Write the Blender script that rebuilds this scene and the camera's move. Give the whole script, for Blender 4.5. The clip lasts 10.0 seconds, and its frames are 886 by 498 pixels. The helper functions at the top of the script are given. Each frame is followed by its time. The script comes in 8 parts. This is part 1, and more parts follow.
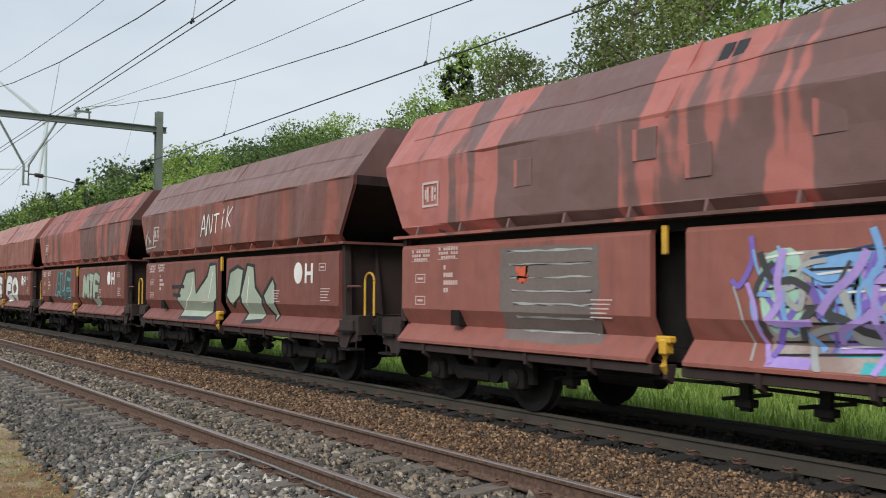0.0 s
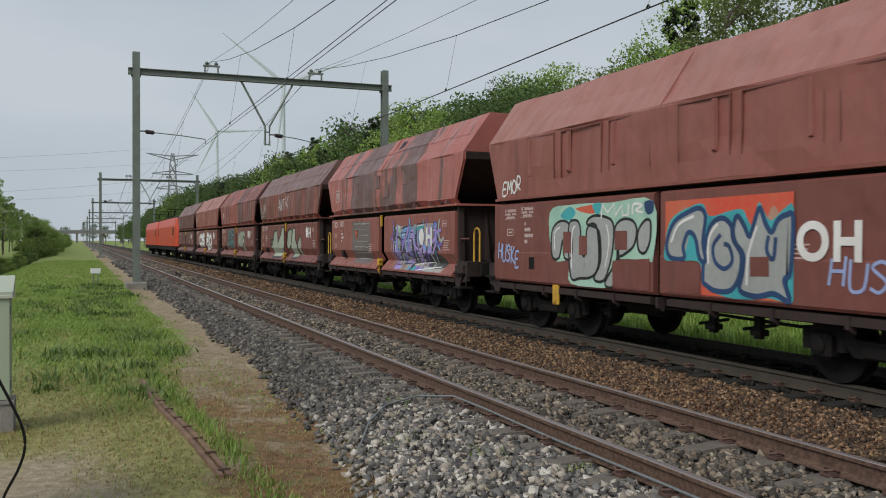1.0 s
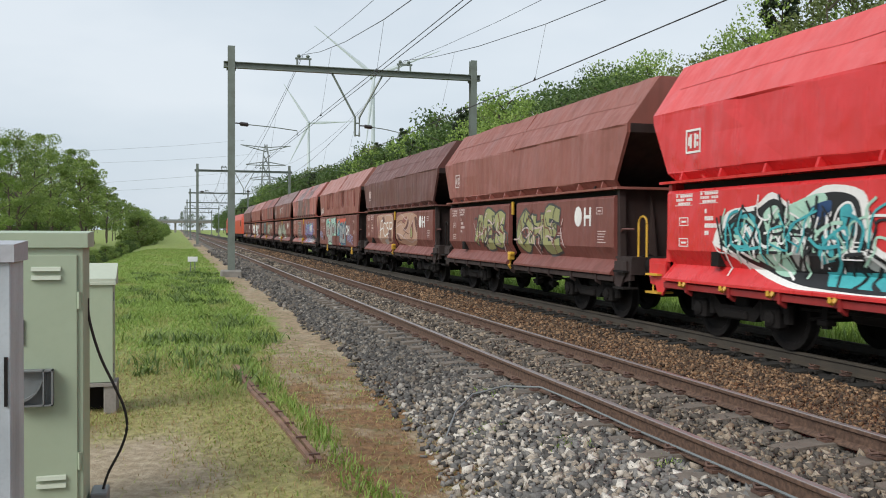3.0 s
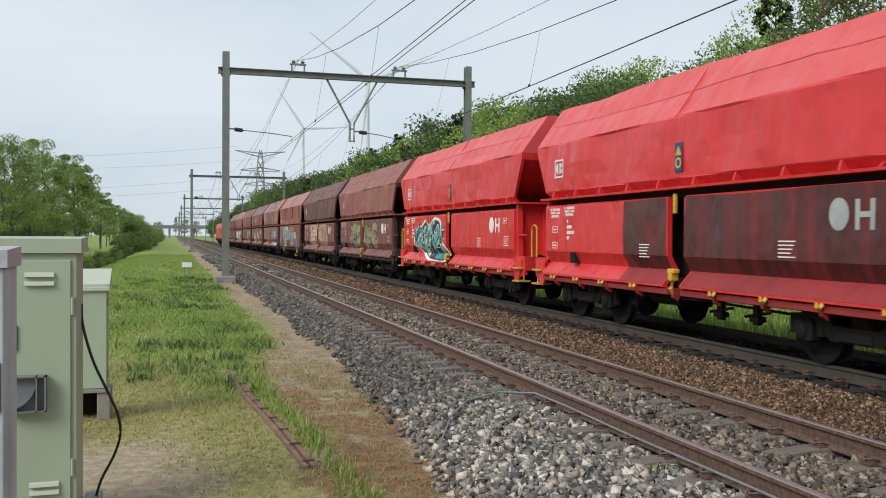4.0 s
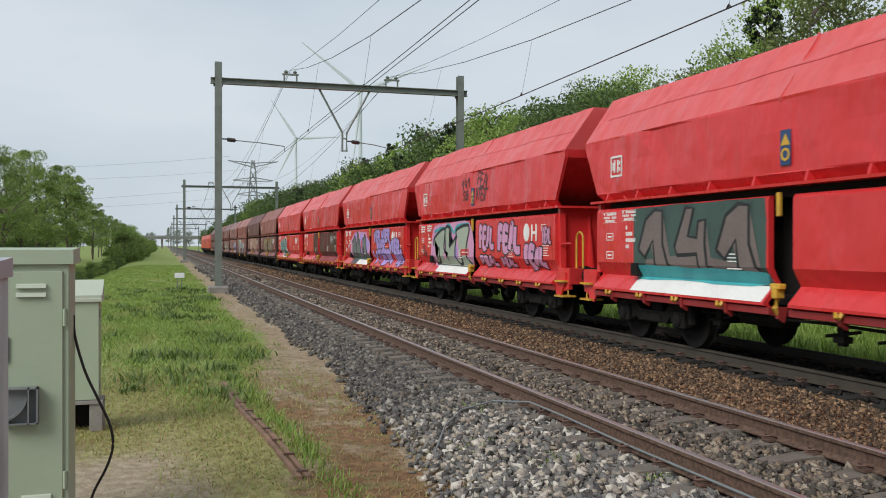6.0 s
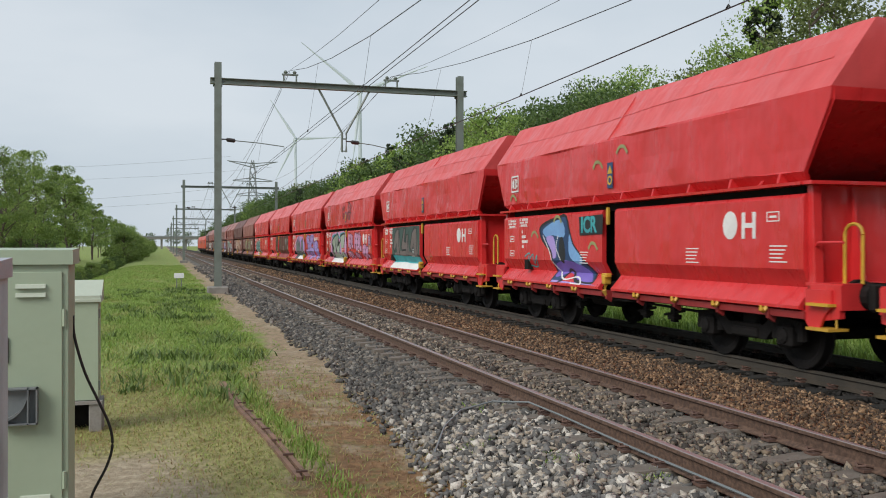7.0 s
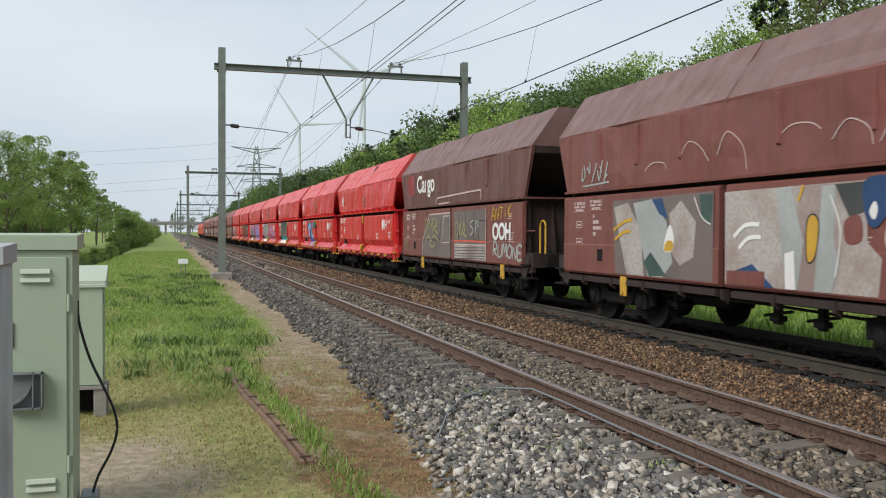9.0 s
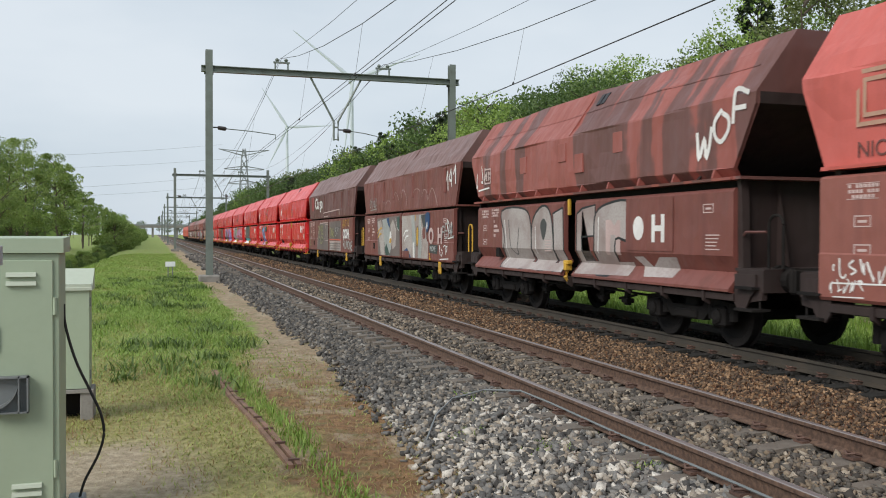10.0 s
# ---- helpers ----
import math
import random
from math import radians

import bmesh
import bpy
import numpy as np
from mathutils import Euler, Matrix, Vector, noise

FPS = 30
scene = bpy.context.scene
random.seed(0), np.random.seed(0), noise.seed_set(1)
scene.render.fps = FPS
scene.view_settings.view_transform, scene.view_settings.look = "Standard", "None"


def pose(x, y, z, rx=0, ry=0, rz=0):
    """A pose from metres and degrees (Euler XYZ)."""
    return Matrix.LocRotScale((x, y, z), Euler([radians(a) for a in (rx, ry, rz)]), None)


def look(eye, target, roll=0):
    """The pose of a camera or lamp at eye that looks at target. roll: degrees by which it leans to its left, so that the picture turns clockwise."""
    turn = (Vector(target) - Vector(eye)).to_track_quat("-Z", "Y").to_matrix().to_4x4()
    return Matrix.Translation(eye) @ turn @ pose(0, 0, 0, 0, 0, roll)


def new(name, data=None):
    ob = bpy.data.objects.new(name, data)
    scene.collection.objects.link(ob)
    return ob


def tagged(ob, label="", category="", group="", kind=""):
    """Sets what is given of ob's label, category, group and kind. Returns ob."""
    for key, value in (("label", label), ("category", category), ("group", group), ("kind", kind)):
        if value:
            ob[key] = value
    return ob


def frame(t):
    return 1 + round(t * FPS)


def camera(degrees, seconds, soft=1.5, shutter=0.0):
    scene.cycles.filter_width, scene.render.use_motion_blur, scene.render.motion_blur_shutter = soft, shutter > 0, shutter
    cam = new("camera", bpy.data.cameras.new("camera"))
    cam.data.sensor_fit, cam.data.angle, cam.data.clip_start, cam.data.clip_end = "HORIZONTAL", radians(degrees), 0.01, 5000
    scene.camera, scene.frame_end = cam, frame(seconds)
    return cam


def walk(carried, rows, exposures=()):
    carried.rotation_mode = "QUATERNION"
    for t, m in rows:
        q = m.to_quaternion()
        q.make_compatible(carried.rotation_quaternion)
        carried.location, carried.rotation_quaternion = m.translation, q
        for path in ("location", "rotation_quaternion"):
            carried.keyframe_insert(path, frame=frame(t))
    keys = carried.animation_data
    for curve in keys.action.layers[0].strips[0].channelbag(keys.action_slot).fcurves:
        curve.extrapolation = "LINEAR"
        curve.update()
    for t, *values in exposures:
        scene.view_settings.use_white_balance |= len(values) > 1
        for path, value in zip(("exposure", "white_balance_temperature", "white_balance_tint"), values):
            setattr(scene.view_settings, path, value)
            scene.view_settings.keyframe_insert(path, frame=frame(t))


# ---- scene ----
# Axes: y runs ahead along the track, x to its right, z = 0 at the rail heads.
cam = camera(52.2, 10.0, soft=1.0, shutter=0.07)
# seconds, yaw, pitch, roll of a camera that stands still and pans
TURNS = [
    (0.0, -35.75, 2.57, -0.22),
    (0.5, -27.55, 0.85, -0.51),
    (1.0, -21.86, -0.51, -0.10),
    (1.5, -17.37, -1.18, -0.35),
    (2.0, -16.35, -1.10, -1.00),
    (3.5, -16.32, -1.10, -0.06),
    (4.0, -16.65, -0.78, -0.34),
    (4.5, -16.67, -0.69, -0.30),
    (5.0, -16.81, -0.40, -0.10),
    (5.5, -17.02, -0.22, -0.03),
    (7.0, -17.11, -0.18, -0.06),
    (7.5, -16.75, 0.11, -0.24),
    (8.0, -16.68, -0.15, -0.35),
    (8.5, -16.87, -0.67, -0.32),
    (9.0, -16.87, -1.03, -0.25),
    (9.5, -17.24, -1.00, -0.16),
    (10.0, -17.62, -0.89, -0.13),
]
walk(cam, [(t, pose(0, 0, 1.65, 90 + p, r, y)) for t, y, p, r in TURNS],
     exposures=[(0.0, 0.05), (0.5, -0.22), (1.0, -0.38), (1.5, 0.08), (2.0, 0.12), (3.5, 0.1), (4.5, 0.04), (5.5, -0.07), (7.0, -0.07), (9.0, 0.06), (10.0, 0.06)])

# ---------------------------------------------------------------- sky and sun
world = bpy.data.worlds.new("overcast_sky")
scene.world = world
world.use_nodes = True
wn, wl = world.node_tree.nodes, world.node_tree.links
wn.clear()
sky = wn.new("ShaderNodeTexSky")
sky.sky_type, sky.sun_disc = "NISHITA", False
sky.sun_elevation, sky.sun_rotation = radians(48), radians(215)
sky.air_density, sky.dust_density = 1.0, 3.0
bg = wn.new("ShaderNodeBackground")
bg.inputs["Strength"].default_value = 0.10
out = wn.new("ShaderNodeOutputWorld")
co = wn.new("ShaderNodeTexCoord")
mp = wn.new("ShaderNodeMapping")
mp.inputs["Scale"].default_value = (1.0, 1.0, 3.0)
cl = wn.new("ShaderNodeTexNoise")
cl.inputs["Scale"].default_value, cl.inputs["Detail"].default_value, cl.inputs["Roughness"].default_value = 1.6, 5.0, 0.5
ramp = wn.new("ShaderNodeValToRGB")
ramp.color_ramp.elements[0].position, ramp.color_ramp.elements[0].color = 0.3, (4.98, 6.0, 6.95, 1)
ramp.color_ramp.elements[1].position, ramp.color_ramp.elements[1].color = 0.7, (7.5, 8.15, 8.75, 1)
mixc = wn.new("ShaderNodeMix")
mixc.data_type = "RGBA"
mixc.inputs[0].default_value = 0.9
wl.new(co.outputs["Generated"], mp.inputs["Vector"])
wl.new(mp.outputs["Vector"], cl.inputs["Vector"])
wl.new(cl.outputs["Fac"], ramp.inputs["Fac"])
wl.new(sky.outputs["Color"], mixc.inputs[6])
wl.new(ramp.outputs["Color"], mixc.inputs[7])
wl.new(mixc.outputs[2], bg.inputs["Color"])
wl.new(bg.outputs["Background"], out.inputs["Surface"])
sun = new("sun", bpy.data.lights.new("sun", "SUN"))
sun.data.energy, sun.data.angle, sun.data.color = 2.7, radians(30), (1.0, 0.96, 0.9)
sun.matrix_world = look((-40, -24, 38), (0, 0, 0))


# ---------------------------------------------------------------- materials
def material(name, rough=0.7, metal=0.0):
    m = bpy.data.materials.new(name)
    m.use_nodes = True
    b = m.node_tree.nodes["Principled BSDF"]
    b.inputs["Roughness"].default_value, b.inputs["Metallic"].default_value = rough, metal
    return m, m.node_tree.nodes, m.node_tree.links, b


def rgb(c):
    return (c[0], c[1], c[2], 1.0)


def add_noise(n, l, vec, scale, detail=4.0, rough=0.55):
    x = n.new("ShaderNodeTexNoise")
    x.inputs["Scale"].default_value, x.inputs["Detail"].default_value, x.inputs["Roughness"].default_value = scale, detail, rough
    l.new(vec, x.inputs["Vector"])
    return x.outputs["Fac"]


def add_map(n, l, vec, scale, loc=(0, 0, 0)):
    x = n.new("ShaderNodeMapping")
    x.inputs["Scale"].default_value, x.inputs["Location"].default_value = scale, loc
    l.new(vec, x.inputs["Vector"])
    return x.outputs["Vector"]


def add_range(n, l, v, a, b, lo=0.0, hi=1.0):
    x = n.new("ShaderNodeMapRange")
    x.interpolation_type = "SMOOTHSTEP"
    for k, q in zip((1, 2, 3, 4), (a, b, lo, hi)):
        x.inputs[k].default_value = q
    l.new(v, x.inputs[0])
    return x.outputs[0]


def add_mix(n, l, fac, a, b, mode="MIX"):
    x = n.new("ShaderNodeMix")
    x.data_type, x.blend_type = "RGBA", mode
    for k, q in ((0, fac), (6, a), (7, b)):
        if isinstance(q, (int, float)):
            x.inputs[k].default_value = q
        elif isinstance(q, tuple):
            x.inputs[k].default_value = rgb(q)
        else:
            l.new(q, x.inputs[k])
    return x.outputs[2]


def add_math(n, l, op, a, b):
    x = n.new("ShaderNodeMath")
    x.operation = op
    for k, q in ((0, a), (1, b)):
        if isinstance(q, (int, float)):
            x.inputs[k].default_value = q
        else:
            l.new(q, x.inputs[k])
    return x.outputs[0]


def add_bump(n, l, b, height, strength, dist):
    x = n.new("ShaderNodeBump")
    x.inputs["Strength"].default_value, x.inputs["Distance"].default_value = strength, dist
    l.new(height, x.inputs["Height"])
    l.new(x.outputs["Normal"], b.inputs["Normal"])


def worn(name, base, dark, rough=0.6, metal=0.0, scale=6.0, amount=0.6, bump=0.15):
    """Paint or raw stuff with grain, blotches and fine relief."""
    m, n, l, b = material(name, rough, metal)
    v = n.new("ShaderNodeTexCoord").outputs["Object"]
    big = add_range(n, l, add_noise(n, l, v, scale * 0.3), 0.4, 0.7, 0, amount)
    fine = add_range(n, l, add_noise(n, l, v, scale * 6), 0.35, 0.75, 0, amount * 0.6)
    c = add_mix(n, l, fine, add_mix(n, l, big, base, dark), dark)
    l.new(c, b.inputs["Base Color"])
    add_bump(n, l, b, add_noise(n, l, v, scale * 5), bump, 0.01)
    return m


def wagon_paint(name, base, soot, rough=0.42, dirt=0.5, bands=0.0, band_colour=(0.03, 0.02, 0.02), seed=0.0, spread=0.54):
    """Sprayed steel with streaks running down, dents and, where asked for, broad bands of soot across the body."""
    m, n, l, b = material(name, rough)
    v = n.new("ShaderNodeTexCoord").outputs["Object"]
    streak = add_noise(n, l, add_map(n, l, v, (2.5, 3.2, 0.3), (seed, seed, 0)), 1.1, 5)
    c = add_mix(n, l, add_range(n, l, streak, 0.45, 0.8, 0, dirt), base, soot)
    blot = add_noise(n, l, add_map(n, l, v, (1, 1, 1), (seed, 0, seed)), 0.9, 6, 0.6)
    c = add_mix(n, l, add_range(n, l, blot, 0.5, 0.75, 0, dirt * 0.8), c, soot)
    if bands:
        w = add_noise(n, l, add_map(n, l, v, (0.0, 1.0, 0.10), (seed * 3, seed, seed)), 1.25, 3.0, 0.45)
        w = add_math(n, l, "ADD", w, add_math(n, l, "MULTIPLY", add_noise(n, l, add_map(n, l, v, (0.6, 1, 1), (0, seed, 0)), 2.2, 2), 0.09))
        c = add_mix(n, l, add_range(n, l, w, spread, spread + 0.035, 0, bands), c, band_colour)
    grain = add_noise(n, l, v, 40, 3)
    c = add_mix(n, l, add_range(n, l, grain, 0.45, 0.75, 0, 0.22), c, soot)
    l.new(c, b.inputs["Base Color"])
    l.new(add_range(n, l, streak, 0.3, 0.8, rough - 0.06, rough + 0.25), b.inputs["Roughness"])
    dents = add_noise(n, l, add_map(n, l, v, (0.8, 0.9, 0.6)), 1.1, 3)
    add_bump(n, l, b, add_math(n, l, "ADD", dents, add_math(n, l, "MULTIPLY", grain, 0.010)), 0.75, 0.16)
    return m


M = {}
M["red"] = wagon_paint("traffic_red_paint", (0.60, 0.032, 0.034), (0.44, 0.026, 0.028), 0.28, 0.3)
# paler than the red sides: sky light on the roof slope put into the colour
M["red_roof"] = wagon_paint("skylit_red_roof", (0.62, 0.085, 0.085), (0.48, 0.05, 0.05), 0.36, 0.35, seed=6.0)
M["red_grimy"] = wagon_paint("grimy_red_paint", (0.27, 0.022, 0.022), (0.11, 0.016, 0.016), 0.5, 0.5)
M["brown"] = wagon_paint("brown_red_paint", (0.185, 0.060, 0.048), (0.11, 0.046, 0.039), 0.5, 0.6)
M["brown_pale"] = wagon_paint("faded_brown_paint", (0.265, 0.092, 0.072), (0.165, 0.066, 0.054), 0.5, 0.6, seed=3.0)
M["brown_dark"] = wagon_paint("dark_brown_paint", (0.138, 0.054, 0.046), (0.075, 0.037, 0.033), 0.5, 0.6, seed=5.0)
M["pink_roof"] = wagon_paint("faded_pink_paint", (0.34, 0.145, 0.12), (0.23, 0.10, 0.085), 0.45, 0.5, seed=2.0)
M["grey_roof"] = wagon_paint("sooty_grey_paint", (0.19, 0.105, 0.095), (0.11, 0.07, 0.066), 0.45, 0.6, seed=4.0)
M["banded"] = wagon_paint("brown_paint_soot_bands", (0.38, 0.125, 0.105), (0.26, 0.095, 0.082), 0.38, 0.3, 0.92, (0.125, 0.076, 0.070), 1.0, 0.515)
M["banded_b"] = wagon_paint("faded_paint_soot_bands", (0.30, 0.088, 0.07), (0.17, 0.06, 0.05), 0.48, 0.45, 0.75, (0.085, 0.05, 0.045), 7.0)
M["rustred"] = wagon_paint("orange_brown_paint", (0.24, 0.07, 0.048), (0.12, 0.05, 0.042), 0.45, 0.6, 0.6, (0.10, 0.05, 0.045), 9.0)
M["salmon"] = wagon_paint("salmon_red_paint", (0.52, 0.11, 0.09), (0.36, 0.085, 0.072), 0.45, 0.4, seed=8.0)
# sooty near-black with little gloss; shade under the wagons is in the colour
M["black"] = worn("sooty_shaded_underframe", (0.009, 0.008, 0.008), (0.022, 0.018, 0.016), 0.8)
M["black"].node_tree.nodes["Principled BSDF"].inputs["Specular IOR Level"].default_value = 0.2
# sooty brown with the shade of the wagons' end gaps mixed in
M["soot"] = wagon_paint("sooty_shaded_steel", (0.032, 0.018, 0.016), (0.017, 0.012, 0.011), 0.7, 0.6, seed=11.0)
# rail and sleeper under the train: oil, with the train's shade in the colour
M["rail_oily_shade"] = worn("oily_shaded_rail", (0.050, 0.043, 0.034), (0.075, 0.06, 0.045), 0.65, 0.1, scale=8.0)
M["sleeper_shade"] = worn("oily_shaded_sleeper", (0.020, 0.018, 0.015), (0.011, 0.010, 0.009), 0.9, scale=9.0)
M["yellow"] = worn("yellow_paint", (0.62, 0.36, 0.03), (0.35, 0.2, 0.04), 0.5)
M["white"] = worn("white_paint", (0.75, 0.74, 0.72), (0.5, 0.46, 0.44), 0.6, scale=3.0, amount=0.35)
M["cream"] = worn("thin_white_marking", (0.55, 0.42, 0.4), (0.35, 0.24, 0.22), 0.6, scale=3.0, amount=0.5)
M["silver"] = worn("silver_spray", (0.42, 0.43, 0.42), (0.25, 0.26, 0.25), 0.45, 0.2, scale=2.0, amount=0.5)
M["sky_tag"] = worn("pale_blue_marker", (0.32, 0.40, 0.66), (0.25, 0.3, 0.5), 0.5)
M["silver_green"] = worn("pale_green_silver_spray", (0.42, 0.47, 0.38), (0.24, 0.27, 0.22), 0.45, 0.2, scale=2.0, amount=0.5)
M["charcoal"] = worn("dark_grey_spray", (0.06, 0.062, 0.062), (0.035, 0.035, 0.036), 0.5)
M["ink"] = worn("black_spray", (0.012, 0.012, 0.014), (0.02, 0.02, 0.022), 0.5)
M["navy"] = worn("dark_blue_spray", (0.02, 0.06, 0.16), (0.012, 0.03, 0.08), 0.5)
M["teal"] = worn("turquoise_spray", (0.06, 0.40, 0.42), (0.03, 0.2, 0.26), 0.5)
M["lilac"] = worn("lilac_spray", (0.42, 0.30, 0.66), (0.26, 0.18, 0.45), 0.5, scale=3.0)
M["violet"] = worn("violet_spray", (0.20, 0.13, 0.50), (0.12, 0.08, 0.3), 0.5)
M["pinkspray"] = worn("pink_spray", (0.62, 0.30, 0.48), (0.45, 0.2, 0.36), 0.5)
M["sky"] = worn("light_blue_spray", (0.20, 0.40, 0.68), (0.14, 0.24, 0.52), 0.5, scale=2.0)
M["thin_silver"] = worn("thin_faded_silver_spray", (0.44, 0.40, 0.385), (0.27, 0.20, 0.185), 0.5, 0.1, scale=4.0, amount=0.9)
M["mint"] = worn("mint_spray", (0.40, 0.60, 0.48), (0.22, 0.42, 0.34), 0.5)
M["redspray"] = worn("orange_red_spray", (0.62, 0.07, 0.04), (0.5, 0.16, 0.08), 0.5, scale=2.0)
M["tan"] = worn("tan_spray", (0.46, 0.28, 0.20), (0.32, 0.17, 0.115), 0.5, scale=2.0)
M["limespray"] = worn("dull_yellow_green_spray", (0.33, 0.33, 0.14), (0.2, 0.19, 0.09), 0.5, scale=2.0)
M["greyfill"] = worn("mid_grey_spray", (0.16, 0.17, 0.165), (0.11, 0.115, 0.115), 0.5, scale=2.0)
M["blackgreen"] = worn("dark_green_spray", (0.05, 0.09, 0.075), (0.03, 0.05, 0.05), 0.5)
M["greypatch"] = worn("grey_overpaint", (0.17, 0.135, 0.125), (0.10, 0.075, 0.07), 0.55, scale=3.0)
M["greypatch_red"] = wagon_paint("dark_red_overpaint", (0.062, 0.016, 0.017), (0.22, 0.022, 0.022), 0.28, 0.75, seed=4.0)
M["faded_panel"] = worn("faded_grey_cream_spray", (0.43, 0.395, 0.37), (0.24, 0.165, 0.145), 0.6, scale=3.0, amount=0.9)
M["rust"] = worn("rusty_rail_side", (0.115, 0.062, 0.045), (0.06, 0.036, 0.03), 0.8, scale=10.0)
M["sleeper"] = worn("stained_sleeper_concrete", (0.17, 0.145, 0.12), (0.085, 0.068, 0.055), 0.95, scale=9.0, amount=0.8, bump=0.4)
M["concrete"] = worn("weathered_concrete", (0.26, 0.245, 0.225), (0.15, 0.14, 0.12), 0.9, scale=8.0)
M["mast"] = worn("grey_green_mast_paint", (0.17, 0.20, 0.18), (0.11, 0.12, 0.1), 0.5)
M["mastfar"] = worn("grey_galvanised_steel", (0.25, 0.27, 0.28), (0.18, 0.19, 0.2), 0.5)
M["wire"] = worn("dark_copper_wire", (0.05, 0.05, 0.05), (0.03, 0.03, 0.03), 0.5, 0.5)
M["insulator"] = worn("brown_glazed_insulator", (0.035, 0.026, 0.024), (0.02, 0.015, 0.015), 0.3)
M["cabinet"] = worn("sage_green_paint", (0.335, 0.405, 0.295), (0.275, 0.335, 0.24), 0.5, scale=2.5, amount=0.35, bump=0.05)
M["cabinet_top"] = worn("pale_green_lid", (0.44, 0.49, 0.40), (0.33, 0.37, 0.29), 0.5, scale=3.0, amount=0.3, bump=0.05)
M["cabinet_grey"] = wagon_paint("streaked_galvanised_steel", (0.42, 0.475, 0.515), (0.22, 0.245, 0.265), 0.5, 0.85, seed=3.0)
M["lid_grey"] = worn("pale_galvanised_lid", (0.40, 0.42, 0.45), (0.28, 0.29, 0.32), 0.5, 0.2, scale=4.0, amount=0.6)
M["grey"] = worn("grey_plastic", (0.17, 0.185, 0.19), (0.12, 0.13, 0.13), 0.5, amount=0.3)
M["rubber"] = worn("black_cable", (0.012, 0.012, 0.013), (0.02, 0.02, 0.02), 0.5)
M["loco"] = worn("orange_red_loco_paint", (0.56, 0.07, 0.03), (0.4, 0.05, 0.03), 0.4, scale=2.0, amount=0.4)
M["glass"] = worn("dark_cab_glass", (0.02, 0.025, 0.03), (0.01, 0.012, 0.015), 0.1)
# light grey tinted blue: the haze of distance put into the paint colour
M["turbine"] = worn("hazy_grey_turbine_paint", (0.58, 0.63, 0.68), (0.52, 0.57, 0.62), 0.6)
M["signal_white"] = worn("white_sign_paint", (0.78, 0.79, 0.8), (0.6, 0.62, 0.63), 0.6)

# ---------------------------------------------------------------- mesh helpers
MESHES = {}


def part(name, bm, mat, parent=None, label="", smooth=False, m=None):
    """One mesh object out of a bmesh, or out of a mesh that is shared, under its thing."""
    if isinstance(bm, bmesh.types.BMesh):
        me = bpy.data.meshes.new(name)
        bmesh.ops.recalc_face_normals(bm, faces=bm.faces)
        bm.to_mesh(me)
        bm.free()
        if smooth:
            me.shade_smooth()
    else:
        me = bm
    if not me.materials:
        me.materials.append(mat)
    ob = new(name, me)
    if me.materials[0] != mat:
        ob.material_slots[0].link = "OBJECT"
        ob.material_slots[0].material = mat
    if parent is not None:
        ob.parent = parent
    if m is not None:
        ob.matrix_basis = m
    if label:
        ob["label"] = label
    return ob


def shared(key, build, smooth=False):
    """The mesh that build(bm) makes, made once."""
    if key not in MESHES:
        bm = bmesh.new()
        build(bm)
        bmesh.ops.recalc_face_normals(bm, faces=bm.faces)
        me = bpy.data.meshes.new(key)
        bm.to_mesh(me)
        bm.free()
        if smooth:
            me.shade_smooth()
        MESHES[key] = me
    return MESHES[key]


def box(bm, x0, x1, y0, y1, z0, z1, bevel=0.0):
    r = bmesh.ops.create_cube(bm, size=1.0)
    bmesh.ops.transform(bm, verts=r["verts"], matrix=Matrix.LocRotScale(((x0 + x1) / 2, (y0 + y1) / 2, (z0 + z1) / 2), None, (abs(x1 - x0), abs(y1 - y0), abs(z1 - z0))))
    if bevel:
        edges = list({e for v in r["verts"] for e in v.link_edges})
        bmesh.ops.bevel(bm, geom=edges, offset=bevel, segments=1, affect="EDGES")
    return r["verts"]


def loft(bm, rings, closed=True, caps=True):
    """Skin over rings of points, each with as many points."""
    vs = [[bm.verts.new(p) for p in ring] for ring in rings]
    k = len(vs[0])
    for a, b in zip(vs, vs[1:]):
        for i in range(k if closed else k - 1):
            bm.faces.new((a[i], a[(i + 1) % k], b[(i + 1) % k], b[i]))
    if caps and closed:
        bm.faces.new(vs[0][::-1])
        bm.faces.new(vs[-1])
    return vs


def prism(bm, profile, y0, y1):
    """A profile of (x, z) drawn out along y."""
    loft(bm, [[(x, y, z) for x, z in profile] for y in (y0, y1)])


def tube(bm, pts, r, sides=6):
    pts = [Vector(p) for p in pts]
    rings = []
    for i, p in enumerate(pts):
        d = (pts[min(i + 1, len(pts) - 1)] - pts[max(i - 1, 0)]).normalized()
        a = d.cross(Vector((0, 0, 1)))
        if a.length < 0.05:
            a = d.cross(Vector((1, 0, 0)))
        a.normalize()
        b = d.cross(a)
        rad = r[i] if isinstance(r, (list, tuple)) else r
        rings.append([p + rad * (math.cos(u) * a + math.sin(u) * b) for u in (2 * math.pi * k / sides for k in range(sides))])
    loft(bm, rings)


def lathe(bm, profile, segments=20):
    """Turns a profile of (radius, x) round the x axis."""
    rings = []
    for k in range(segments):
        a = 2 * math.pi * k / segments
        rings.append([(x, r * math.cos(a), r * math.sin(a)) for r, x in profile])
    vs = [[bm.verts.new(p) for p in ring] for ring in rings]
    for i in range(segments):
        a, b = vs[i], vs[(i + 1) % segments]
        for j in range(len(profile) - 1):
            bm.faces.new((a[j], a[j + 1], b[j + 1], b[j]))
    bmesh.ops.remove_doubles(bm, verts=bm.verts, dist=1e-5)


